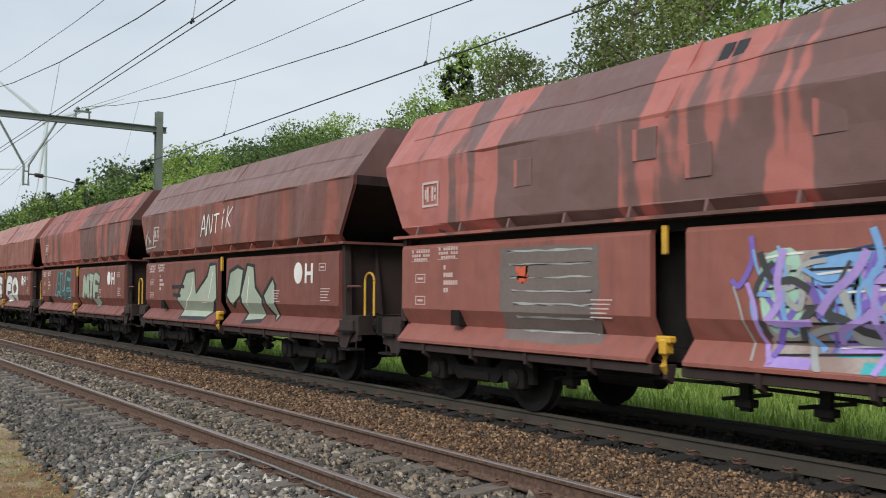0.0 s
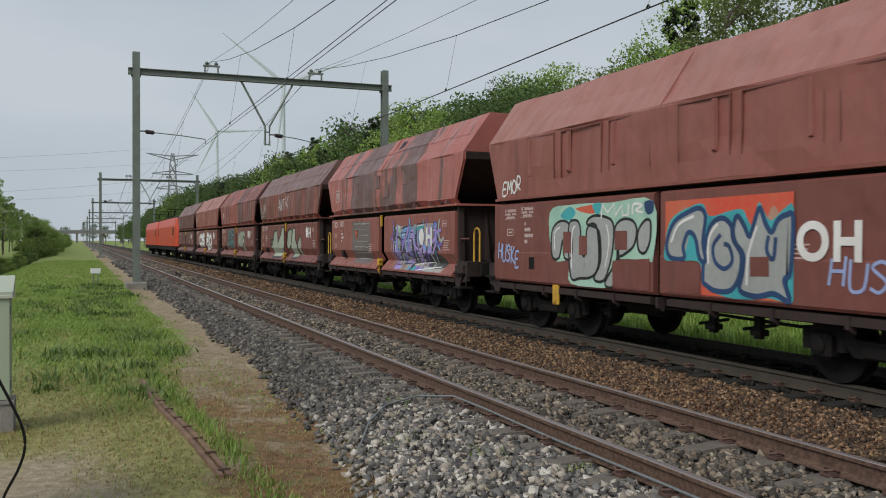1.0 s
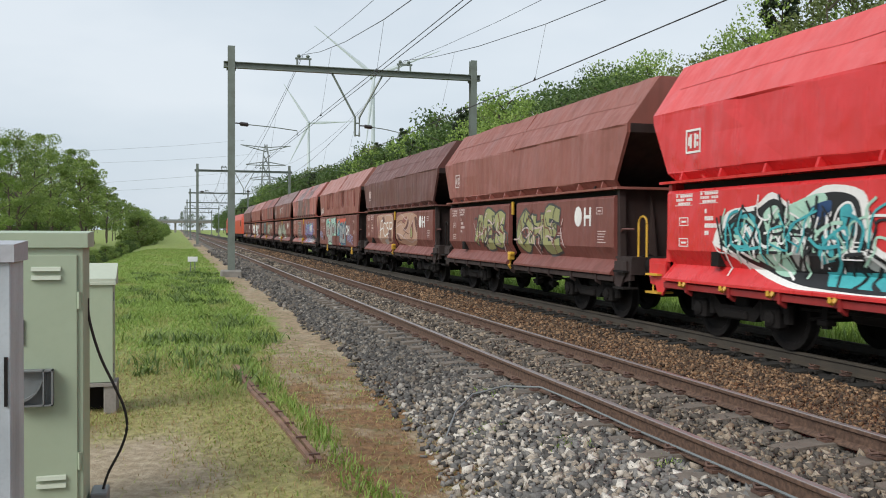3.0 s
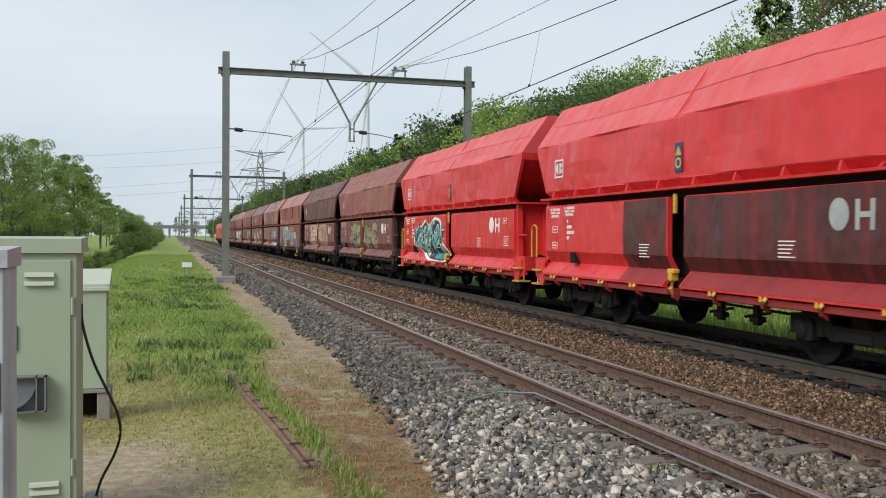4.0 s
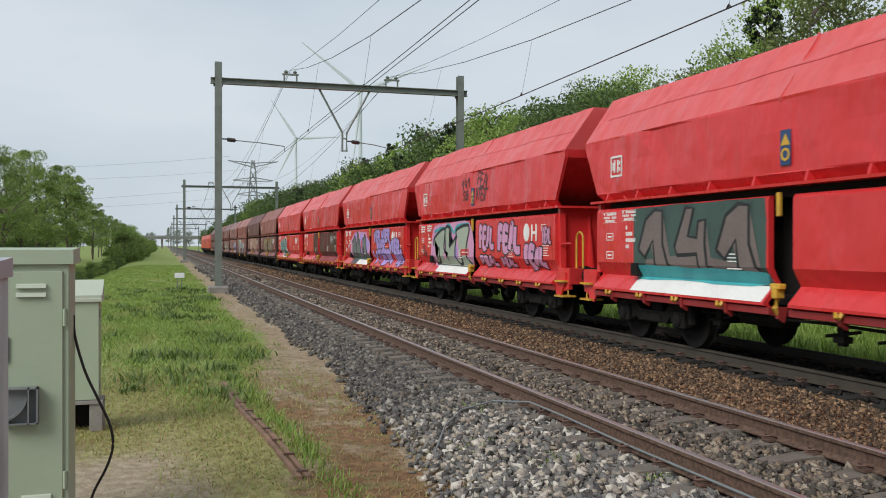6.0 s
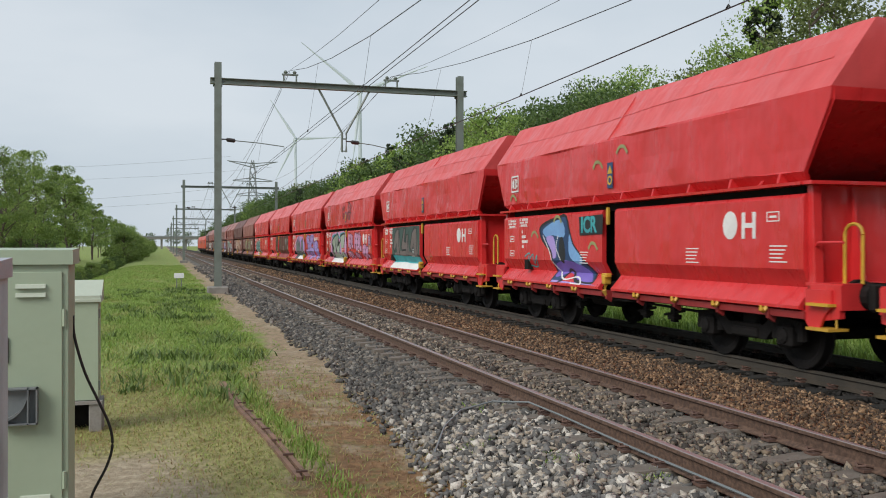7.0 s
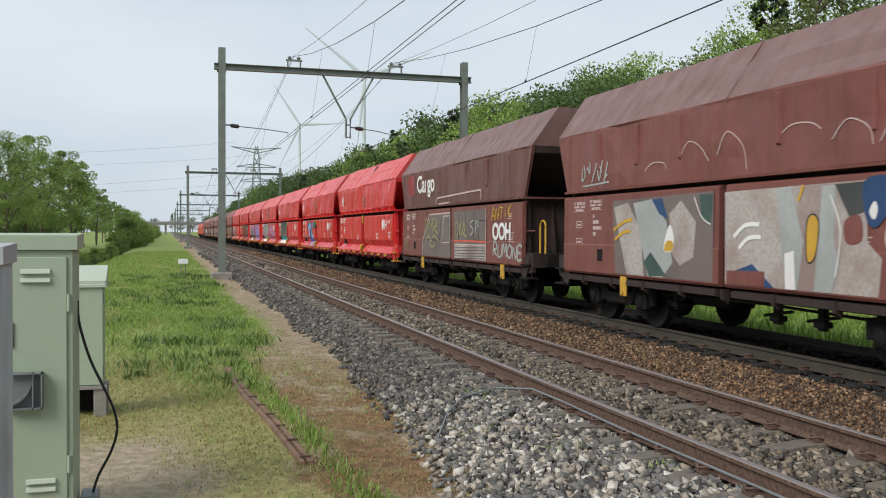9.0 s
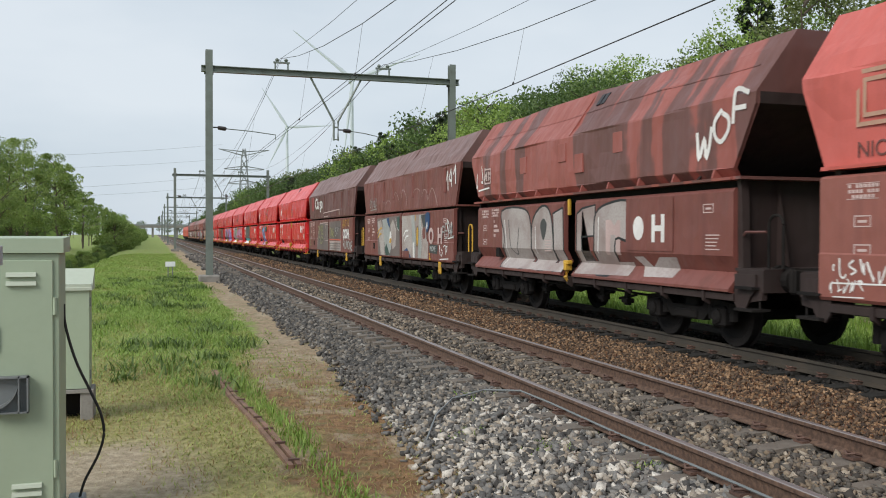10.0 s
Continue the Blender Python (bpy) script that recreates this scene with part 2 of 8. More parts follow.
def solid(name, key, build, mat, parent=None, label="", smooth=False, m=None):
    return part(name, shared(key, build, smooth), mat, parent, label, m=m)


def thing(name, label, category, group="", m=None):
    ob = tagged(new(name), label, category, group)
    if m is not None:
        ob.matrix_basis = m
    return ob


def mesh_from(name, verts, faces, mat, label="", category="", kind="stuff", parent=None):
    me = bpy.data.meshes.new(name)
    verts, faces = np.asarray(verts, np.float32), np.asarray(faces, np.int32)
    k = faces.shape[1]
    me.vertices.add(len(verts))
    me.vertices.foreach_set("co", verts.ravel())
    me.loops.add(faces.size)
    me.loops.foreach_set("vertex_index", faces.ravel())
    me.polygons.add(len(faces))
    me.polygons.foreach_set("loop_start", np.arange(len(faces), dtype=np.int32) * k)
    me.update(calc_edges=True)
    me.materials.append(mat)
    ob = new(name, me)
    ob.parent = parent
    return tagged(ob, label, category, "", kind)


def smooth01(a, b, x):
    t = np.clip((np.asarray(x, float) - a) / (b - a), 0, 1)
    return t * t * (3 - 2 * t)


TRACK_A, TRACK_B = 4.765, 9.03   # centre lines of the two tracks


def ballast_toe(y):
    """Where the stone bed of the nearer track ends towards the path."""
    return 2.05 + 0.8 * smooth01(2, 16, y) + 0.08 * np.sin(np.asarray(y) * 0.9)


def ground_height(x, y):
    """The lie of the land across the line: ditch, verge, path, ballast bed, far verge."""
    x, y = np.asarray(x, float), np.asarray(y, float)
    z = np.full(np.broadcast(x, y).shape, -0.42)
    z = z - 0.75 * smooth01(-2.0, -7.0, x) + 0.2 * smooth01(-9, -14, x)
    edge = ballast_toe(y)
    z = z + 0.2 * smooth01(edge - 0.2, edge + 1.1, x)
    z = z - 0.45 * smooth01(10.9, 12.6, x) + 0.3 * smooth01(15, 19, x)
    z = z + 0.03 * np.sin(x * 1.7 + y * 0.6) * np.sin(y * 0.9 - x * 0.4) * (1 - smooth01(1.8, 2.6, x))
    return z


# ---------------------------------------------------------------- ground
def ground_material():
    m, n, l, b = material("railway_ground", 0.95)
    v = n.new("ShaderNodeTexCoord").outputs["Object"]
    sep = n.new("ShaderNodeSeparateXYZ")
    l.new(v, sep.inputs[0])
    wob = add_noise(n, l, v, 0.7, 5)
    x = add_math(n, l, "ADD", sep.outputs[0], add_math(n, l, "MULTIPLY", add_math(n, l, "SUBTRACT", wob, 0.5), 1.9))
    y = sep.outputs[1]
    fine = add_noise(n, l, v, 9, 5, 0.65)
    mid = add_noise(n, l, v, 1.6, 4)
    grass = add_mix(n, l, add_range(n, l, fine, 0.3, 0.7), (0.13, 0.19, 0.034), (0.25, 0.32, 0.075))
    grass = add_mix(n, l, add_range(n, l, mid, 0.45, 0.7, 0, 0.5), grass, (0.24, 0.19, 0.085))
    sand = add_mix(n, l, add_range(n, l, fine, 0.3, 0.75), (0.27, 0.215, 0.14), (0.47, 0.39, 0.275))
    moss = add_mix(n, l, add_range(n, l, fine, 0.35, 0.7), (0.155, 0.080, 0.034), (0.29, 0.165, 0.075))
    path = add_mix(n, l, add_range(n, l, add_math(n, l, "ADD", y, add_math(n, l, "MULTIPLY", mid, 7.0)), 14.5, 18.5, 0.0, 0.6), moss, sand)
    path = add_mix(n, l, add_range(n, l, add_noise(n, l, v, 3.2, 6, 0.7), 0.5, 0.64, 0, 0.7), path, (0.15, 0.155, 0.055))
    path = add_mix(n, l, add_range(n, l, add_noise(n, l, add_map(n, l, v, (1.0, 0.5, 1.0), (4, 2, 0)), 1.5, 5, 0.6), 0.5, 0.62, 0, 0.75), path, sand)
    # bed darker than its loose stones: shade in their gaps put into the colour
    gravel = add_mix(n, l, add_range(n, l, fine, 0.3, 0.7), (0.045, 0.042, 0.038), (0.15, 0.14, 0.125))
    rusty = add_mix(n, l, add_range(n, l, fine, 0.3, 0.7), (0.05, 0.03, 0.02), (0.15, 0.085, 0.05))
    # strip under the train, its shadow painted as near-black ground
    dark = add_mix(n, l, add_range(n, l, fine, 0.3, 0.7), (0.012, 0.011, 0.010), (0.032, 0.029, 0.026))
    olive = add_mix(n, l, add_range(n, l, fine, 0.3, 0.7), (0.22, 0.20, 0.075), (0.40, 0.36, 0.145))
    c = add_mix(n, l, add_range(n, l, add_math(n, l, "ADD", y, add_math(n, l, "MULTIPLY", wob, 5.0)), 20.0, 13.0), grass, olive)
    yw = add_math(n, l, "ADD", y, add_math(n, l, "MULTIPLY", mid, 3.0))
    bare = add_math(n, l, "MULTIPLY", add_range(n, l, yw, 12.0, 10.4), add_range(n, l, x, 0.55, -0.1))
    c = add_mix(n, l, bare, c, sand)
    c = add_mix(n, l, add_range(n, l, add_math(n, l, "SUBTRACT", x, add_range(n, l, y, 13.5, 17.5, 0.0, 0.55)), 1.1, 1.45), c, path)
    toe = add_math(n, l, "SUBTRACT", x, add_range(n, l, y, 2.0, 16.0, 0.0, 0.8))
    c = add_mix(n, l, add_range(n, l, toe, 2.0, 2.35), c, gravel)
    c = add_mix(n, l, add_range(n, l, x, 5.9, 6.6), c, rusty)
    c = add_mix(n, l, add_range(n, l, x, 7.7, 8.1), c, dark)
    c = add_mix(n, l, add_range(n, l, x, 10.6, 11.4), c, grass)
    l.new(c, b.inputs["Base Color"])
    add_bump(n, l, b, add_noise(n, l, v, 14, 6, 0.7), 0.9, 0.05)
    return m


def build_ground():
    xs = np.concatenate([[-3000, -600, -200, -80, -40, -25], np.arange(-18, -3, 1.5), np.arange(-3, 13, 0.25), np.arange(13, 25, 2.0), [30, 45, 80, 200, 600, 3000]])
    ys = np.concatenate([[-400, -60, -20], np.arange(-6, 30, 0.4), np.arange(30, 100, 3.0), np.arange(100, 300, 20.0), [350, 450, 600, 900, 1500, 4500]])
    gx, gy = np.meshgrid(xs, ys)
    gz = ground_height(gx, gy)
    v = np.stack([gx, gy, gz], -1).reshape(-1, 3)
    i = (np.arange(len(ys) - 1)[:, None] * len(xs) + np.arange(len(xs) - 1)).ravel()
    f = np.stack([i, i + 1, i + len(xs) + 1, i + len(xs)], -1)
    ob = mesh_from("ground", v, f, ground_material(), "flat railway land with grass verge, sandy path and ballast", "ground", "structure")
    ob.data.shade_smooth()


build_ground()


# ---------------------------------------------------------------- tracks
def rail_profile(x):
    half = [(0.075, -0.172), (0.075, -0.16), (0.012, -0.13), (0.010, -0.05), (0.036, -0.035), (0.036, -0.008), (0.026, 0.0)]
    return [(x + a, z) for a, z in half] + [(x - a, z) for a, z in half[::-1]]


def rail_material():
    """Rusty web and foot, a bright worn running surface."""
    m, n, l, b = material("rail_steel", 0.7)
    v = n.new("ShaderNodeTexCoord").outputs["Object"]
    sep = n.new("ShaderNodeSeparateXYZ")
    l.new(v, sep.inputs[0])
    top = add_range(n, l, sep.outputs[2], -0.007, -0.002)
    g = add_noise(n, l, v, 25, 5)
    rust = add_mix(n, l, add_range(n, l, g, 0.3, 0.7), (0.06, 0.034, 0.024), (0.135, 0.080, 0.054))
    l.new(add_mix(n, l, top, rust, (0.36, 0.32, 0.31)), b.inputs["Base Color"])
    l.new(add_math(n, l, "MULTIPLY", top, 0.7), b.inputs["Metallic"])
    l.new(add_range(n, l, top, 0, 1, 0.8, 0.4), b.inputs["Roughness"])
    add_bump(n, l, b, g, 0.25, 0.01)
    return m


M["rail"] = rail_material()


def build_track(name, cx, label, sleepers, far_end, clips_to, rail_mat, sleeper_mat):
    t = tagged(new(name), label, "track", "tracks", "structure")
    for s in (-1, 1):
        bm = bmesh.new()
        prism(bm, rail_profile(cx + s * 0.7535), -20, far_end)
        part("rail", bm, rail_mat, t)

    def one(bm):
        for s in (-1, 1):
            loft(bm, [[(x, -0.13, -0.4), (x, 0.13, -0.4), (x, 0.11, z), (x, -0.11, z)] for x, z in ((s * 0.15, -0.2), (s * 0.55, -0.172), (s * 1.0, -0.168), (s * 1.26, -0.178))])
    y = -3.0
    for i in range(sleepers):
        solid("sleeper", "sleeper", one, sleeper_mat, t, m=pose(cx + random.uniform(-0.015, 0.015), y, random.uniform(-0.012, 0.006), 0, 0, random.uniform(-0.6, 0.6)))
        y += 0.6
    bm = bmesh.new()
    y = -3.0
    while y < clips_to:
        for s in (-1, 1):
            for q in (-1, 1):
                x = cx + s * 0.7535 + q * 0.10
                box(bm, x - 0.05, x + 0.05, y - 0.06, y + 0.06, -0.172, -0.15)
                tube(bm, [(x - q * 0.045, y - 0.05, -0.135), (x + q * 0.03, y - 0.055, -0.115), (x + q * 0.05, y, -0.13), (x + q * 0.03, y + 0.055, -0.115), (x - q * 0.045, y + 0.05, -0.135)], 0.012, 4)
        y += 0.6
    tagged(part("rail_clips", bm, M["rust"], t), kind="stuff")


# ---------------------------------------------------------------- loose stones
def stone_material(name, lo, hi, grime=0.0):
    m, n, l, b = material(name, 0.9)
    geo = n.new("ShaderNodeNewGeometry")
    v = n.new("ShaderNodeTexCoord").outputs["Object"]
    r = n.new("ShaderNodeValToRGB")
    e = r.color_ramp.elements
    e[0].color, e[1].color = rgb(lo), rgb(hi)
    e.new(0.5).color = rgb(tuple((a + c) / 2 * f for a, c, f in zip(lo, hi, (0.62, 0.64, 0.68))))
    e.new(0.75).color = rgb(tuple((a + c) / 2 * f for a, c, f in zip(lo, hi, (1.0, 0.88, 0.75))))
    l.new(geo.outputs["Random Per Island"], r.inputs["Fac"])
    g = add_noise(n, l, v, 60, 3)
    c = add_mix(n, l, add_range(n, l, g, 0.4, 0.7, 0, 0.35), r.outputs["Color"], lo)
    if grime:
        sep = n.new("ShaderNodeSeparateXYZ")
        l.new(v, sep.inputs[0])
        w = add_math(n, l, "ADD", sep.outputs[1], add_math(n, l, "MULTIPLY", add_noise(n, l, v, 0.6, 4), 5.0))
        c = add_mix(n, l, add_range(n, l, w, 10.5, 14.5, 0.0, grime), c, lo)
    l.new(c, b.inputs["Base Color"])
    add_bump(n, l, b, g, 0.4, 0.004)
    return m


CUBE_F = np.array([[0, 3, 2, 1], [4, 5, 6, 7], [0, 1, 5, 4], [1, 2, 6, 5], [2, 3, 7, 6], [3, 0, 4, 7]])
CUBE_V = np.array([[-1, -1, -1], [1, -1, -1], [1, 1, -1], [-1, 1, -1], [-1, -1, 1], [1, -1, 1], [1, 1, 1], [-1, 1, 1]], float)


def stones(name, x, y, size, mat, label, sink=0.3, keep=None):
    """Angular broken stones, each with its own shape and turn, lying on the ground."""
    rng = np.random.default_rng(len(x))
    n = len(x)
    sc = size[:, None] * np.stack([rng.uniform(0.65, 1.25, n), rng.uniform(0.5, 1.0, n), rng.uniform(0.35, 0.75, n)], -1)
    v = CUBE_V[None] * rng.uniform(0.42, 1.05, (n, 8, 1)) + rng.uniform(-0.25, 0.25, (n, 8, 3))
    v = v * sc[:, None, :] * 0.5
    q = rng.normal(size=(n, 4)) * np.array([1, 0.35, 0.35, 1])
    q /= np.linalg.norm(q, axis=1)[:, None]
    w, a, b, c = q.T
    rot = np.stack([np.stack([1 - 2 * (b * b + c * c), 2 * (a * b - w * c), 2 * (a * c + w * b)], -1), np.stack([2 * (a * b + w * c), 1 - 2 * (a * a + c * c), 2 * (b * c - w * a)], -1), np.stack([2 * (a * c - w * b), 2 * (b * c + w * a), 1 - 2 * (a * a + b * b)], -1)], 1)
    v = np.einsum("nij,nkj->nki", rot, v)
    z = ground_height(x, y) + size * (0.25 - sink * 0.5) + rng.uniform(0, 0.5, n) * size * 0.5
    v += np.stack([x, y, z], -1)[:, None, :]
    f = (CUBE_F[None] + 8 * np.arange(n)[:, None, None]).reshape(-1, 4)
    return mesh_from(name, v.reshape(-1, 3), f, mat, label, "gravel")


def scatter(x0, x1, y0, y1, density, seed):
    rng = np.random.default_rng(seed)
    n = int((x1 - x0) * (y1 - y0) * density)
    return rng.uniform(x0, x1, n), rng.uniform(y0, y1, n), rng


def build_ballast():
    for k, (x0, x1, lo, hi, sizes, label, mul) in enumerate([
        (2.0, 4.1, (0.040, 0.037, 0.034), (0.60, 0.56, 0.50), (0.032, 0.098), "grey broken ballast stones", 1.0),
        (3.95, 5.95, (0.035, 0.029, 0.024), (0.37, 0.315, 0.25), (0.035, 0.085), "brownish grey ballast stones between the rails", 0.9),
        (5.75, 7.9, (0.030, 0.018, 0.012), (0.37, 0.235, 0.135), (0.03, 0.065), "rust-stained brown ballast stones", 0.8),
        # oily bed below the train, darkened further by its painted-in shadow
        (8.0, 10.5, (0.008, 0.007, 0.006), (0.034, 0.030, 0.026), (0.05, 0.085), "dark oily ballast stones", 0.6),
    ]):
        X, Y, S = [], [], []
        for y0, y1, d, big in ((4.5, 14, 620, 1.0), (14, 24, 330, 1.15), (24, 45, 120, 1.5), (45, 90, 30, 2.2)):
            x, y, rng = scatter(x0, x1, y0, y1, d * mul, 10 * k + int(y0))
            edge = ballast_toe(y) + 0.05
            ok = x > edge - 0.35 + 0.5 * rng.random(len(x)) if k == 0 else np.ones(len(x), bool)
            ok &= (np.abs(np.abs(x - TRACK_A) - 0.7535) > 0.09) & (np.abs(np.abs(x - TRACK_B) - 0.7535) > 0.09)
            on_sleeper = (np.abs((y + 3.0 + 0.3) % 0.6 - 0.3) < 0.13) & ((np.abs(x - TRACK_A) < 1.2) | (np.abs(x - TRACK_B) < 1.2))
            ok &= (np.abs(x - TRACK_B + 0.7535) > 0.16) | (k < 3)
            ok &= ~on_sleeper | (rng.random(len(x)) < (0.5 if k < 3 else 1.0))
            s = rng.uniform(sizes[0], sizes[1], len(x)) * big
            X.append(x[ok]), Y.append(y[ok]), S.append(s[ok])
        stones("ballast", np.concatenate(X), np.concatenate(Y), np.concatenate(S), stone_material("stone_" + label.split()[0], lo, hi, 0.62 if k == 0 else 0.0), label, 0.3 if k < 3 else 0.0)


# ---------------------------------------------------------------- plants
def leaf_material(name, lo, hi):
    m, n, l, b = material(name, 0.55)
    geo = n.new("ShaderNodeNewGeometry")
    info = n.new("ShaderNodeObjectInfo")
    c = add_mix(n, l, geo.outputs["Random Per Island"], lo, hi)
    c = add_mix(n, l, add_math(n, l, "MULTIPLY", info.outputs["Random"], 0.45), c, tuple(q * 0.55 for q in lo))
    l.new(c, b.inputs["Base Color"])
    tr = n.new("ShaderNodeBsdfTranslucent")
    l.new(c, tr.inputs["Color"])
    mx = n.new("ShaderNodeMixShader")
    mx.inputs[0].default_value = 0.35
    l.new(b.outputs[0], mx.inputs[1])
    l.new(tr.outputs[0], mx.inputs[2])
    l.new(mx.outputs[0], n["Material Output"].inputs["Surface"])
    return m


M["leaf_spring"] = leaf_material("spring_leaves", (0.15, 0.25, 0.045), (0.36, 0.48, 0.12))
M["leaf_mid"] = leaf_material("mid_green_leaves", (0.10, 0.175, 0.036), (0.36, 0.46, 0.12))
M["leaf_deep"] = leaf_material("deep_green_leaves", (0.05, 0.10, 0.024), (0.145, 0.22, 0.055))
M["leaf_pine"] = leaf_material("pine_needles", (0.025, 0.045, 0.02), (0.07, 0.10, 0.04))
M["leaf_brown"] = leaf_material("young_oak_leaves", (0.095, 0.13, 0.034), (0.25, 0.295, 0.09))
M["grass_blade"] = leaf_material("grass_blades", (0.155, 0.27, 0.04), (0.44, 0.59, 0.14))
M["grass_dry"] = leaf_material("dry_grass_blades", (0.27, 0.175, 0.075), (0.46, 0.34, 0.165))
M["grass_olive"] = leaf_material("olive_grass_blades", (0.27, 0.31, 0.08), (0.50, 0.52, 0.18))
M["herb"] = leaf_material("dark_verge_herbs", (0.08, 0.14, 0.03), (0.26, 0.36, 0.09))
M["weed"] = leaf_material("rusty_weeds", (0.12, 0.05, 0.025), (0.24, 0.11, 0.05))
M["bark"] = worn("grey_brown_bark", (0.11, 0.085, 0.065), (0.05, 0.04, 0.032), 0.9, scale=8.0, bump=0.5)


def leaf_cards(centres, size, rng, droop=0.0):
    """Small folded leaves round the centres: four corners each."""
    n = len(centres)
    a = rng.normal(size=(n, 3))
    a[:, 2] -= droop
    a /= np.linalg.norm(a, axis=1)[:, None]
    b = np.cross(a, rng.normal(size=(n, 3)))
    b /= np.linalg.norm(b, axis=1)[:, None]
    s = (size * rng.uniform(0.6, 1.3, n))[:, None]
    v = np.stack([centres - a * s, centres + b * s * 0.55, centres + a * s, centres - b * s * 0.55], 1)
    return v.reshape(-1, 3), np.arange(4 * n).reshape(-1, 4)


def tree_meshes(key, height, spread, clumps, leaves, leaf, style, seed):
    """Trunk with limbs as one mesh, the crown's leaves as the other."""
    rng = np.random.default_rng(seed)
    bm = bmesh.new()
    base = 0.055 * spread
    pts = [(0, 0, -0.3)]
    for k in range(1, 7):
        pts.append((rng.normal() * 0.05 * spread, rng.normal() * 0.05 * spread, height * 0.92 * k / 6))
    tube(bm, pts, [base * (1 - 0.14 * k) for k in range(7)], 7)
    cents, rads = [], []
    for k in range(clumps):
        if style == "pine":
            h = 0.33 + 0.67 * (k + 0.5) / clumps
            reach = spread * (1.06 - h) ** 0.7 * rng.uniform(0.15, 1.0)
        elif style == "bush":
            h = rng.uniform(0.12, 0.95)
            reach = spread * math.sqrt(max(0.05, 1 - (h - 0.2) ** 2 * 1.4)) * rng.uniform(0.3, 1.0)
        else:
            h = rng.uniform(0.28, 1.0)
            reach = spread * math.sqrt(max(0.03, 1 - ((h - 0.58) / 0.47) ** 2)) * rng.uniform(0.25, 1.0)
        a = rng.uniform(0, 2 * math.pi)
        c = np.array([math.cos(a) * reach, math.sin(a) * reach, h * height])
        cents.append(c)
        rads.append(spread * rng.uniform(0.16, 0.34) * (0.62 * (1.12 - h) ** 0.5 if style == "pine" else 1.0))
        if k % 2 == 0 and reach > 0.2:
            z0 = max(0.12 * height, c[2] - reach * rng.uniform(0.5, 1.0))
            tube(bm, [(0, 0, z0), tuple(c * (0.5, 0.5, 0) + np.array([0, 0, (z0 + c[2]) / 2 + 0.1 * reach])), tuple(c)], [base * 0.35, base * 0.22, base * 0.07], 5)
    idx = rng.integers(0, clumps, leaves)
    d = rng.normal(size=(leaves, 3))
    d /= np.linalg.norm(d, axis=1)[:, None]
    rr = np.array(rads)[idx] * rng.uniform(0.25, 1.0, leaves) ** 0.5
    p = np.array(cents)[idx] + d * rr[:, None] * np.array([1.1, 1.1, 0.75])
    v, f = leaf_cards(p, leaf, rng, 0.2)
    ob = mesh_from("crown", v, f, M["leaf_deep"], kind="")
    crown = ob.data
    bpy.data.objects.remove(ob)
    me = bpy.data.meshes.new("trunk")
    bmesh.ops.recalc_face_normals(bm, faces=bm.faces)
    bm.to_mesh(me)
    bm.free()
    me.materials.append(M["bark"])
    return me, crown


TREES = {}
TREE_TOP = {"leafy": 11.6, "leafy2": 10.6, "airy": 12.1, "road": 11.5, "road2": 11.5, "pine": 11.9}


def plant_tree(key, x, y, scale, turn, mat, label, group, category="tree", lean=0.0):
    t = thing({"tree": "tree", "pine": "pine_tree", "shrub": "shrub"}[category], label, "tree" if category == "pine" else category, group)
    t.matrix_basis = Matrix.Translation((x, y, float(ground_height(x, y)) - 0.05)) @ pose(0, 0, 0, lean, 0, turn) @ Matrix.Diagonal((scale, scale, scale, 1))
    trunk, crown = TREES[key + "_far"] if key + "_far" in TREES and y > (62 if x > 0 else 135) else TREES[key]
    part("trunk", trunk, M["bark"], t)
    part("crown", crown, mat, t)
    return t


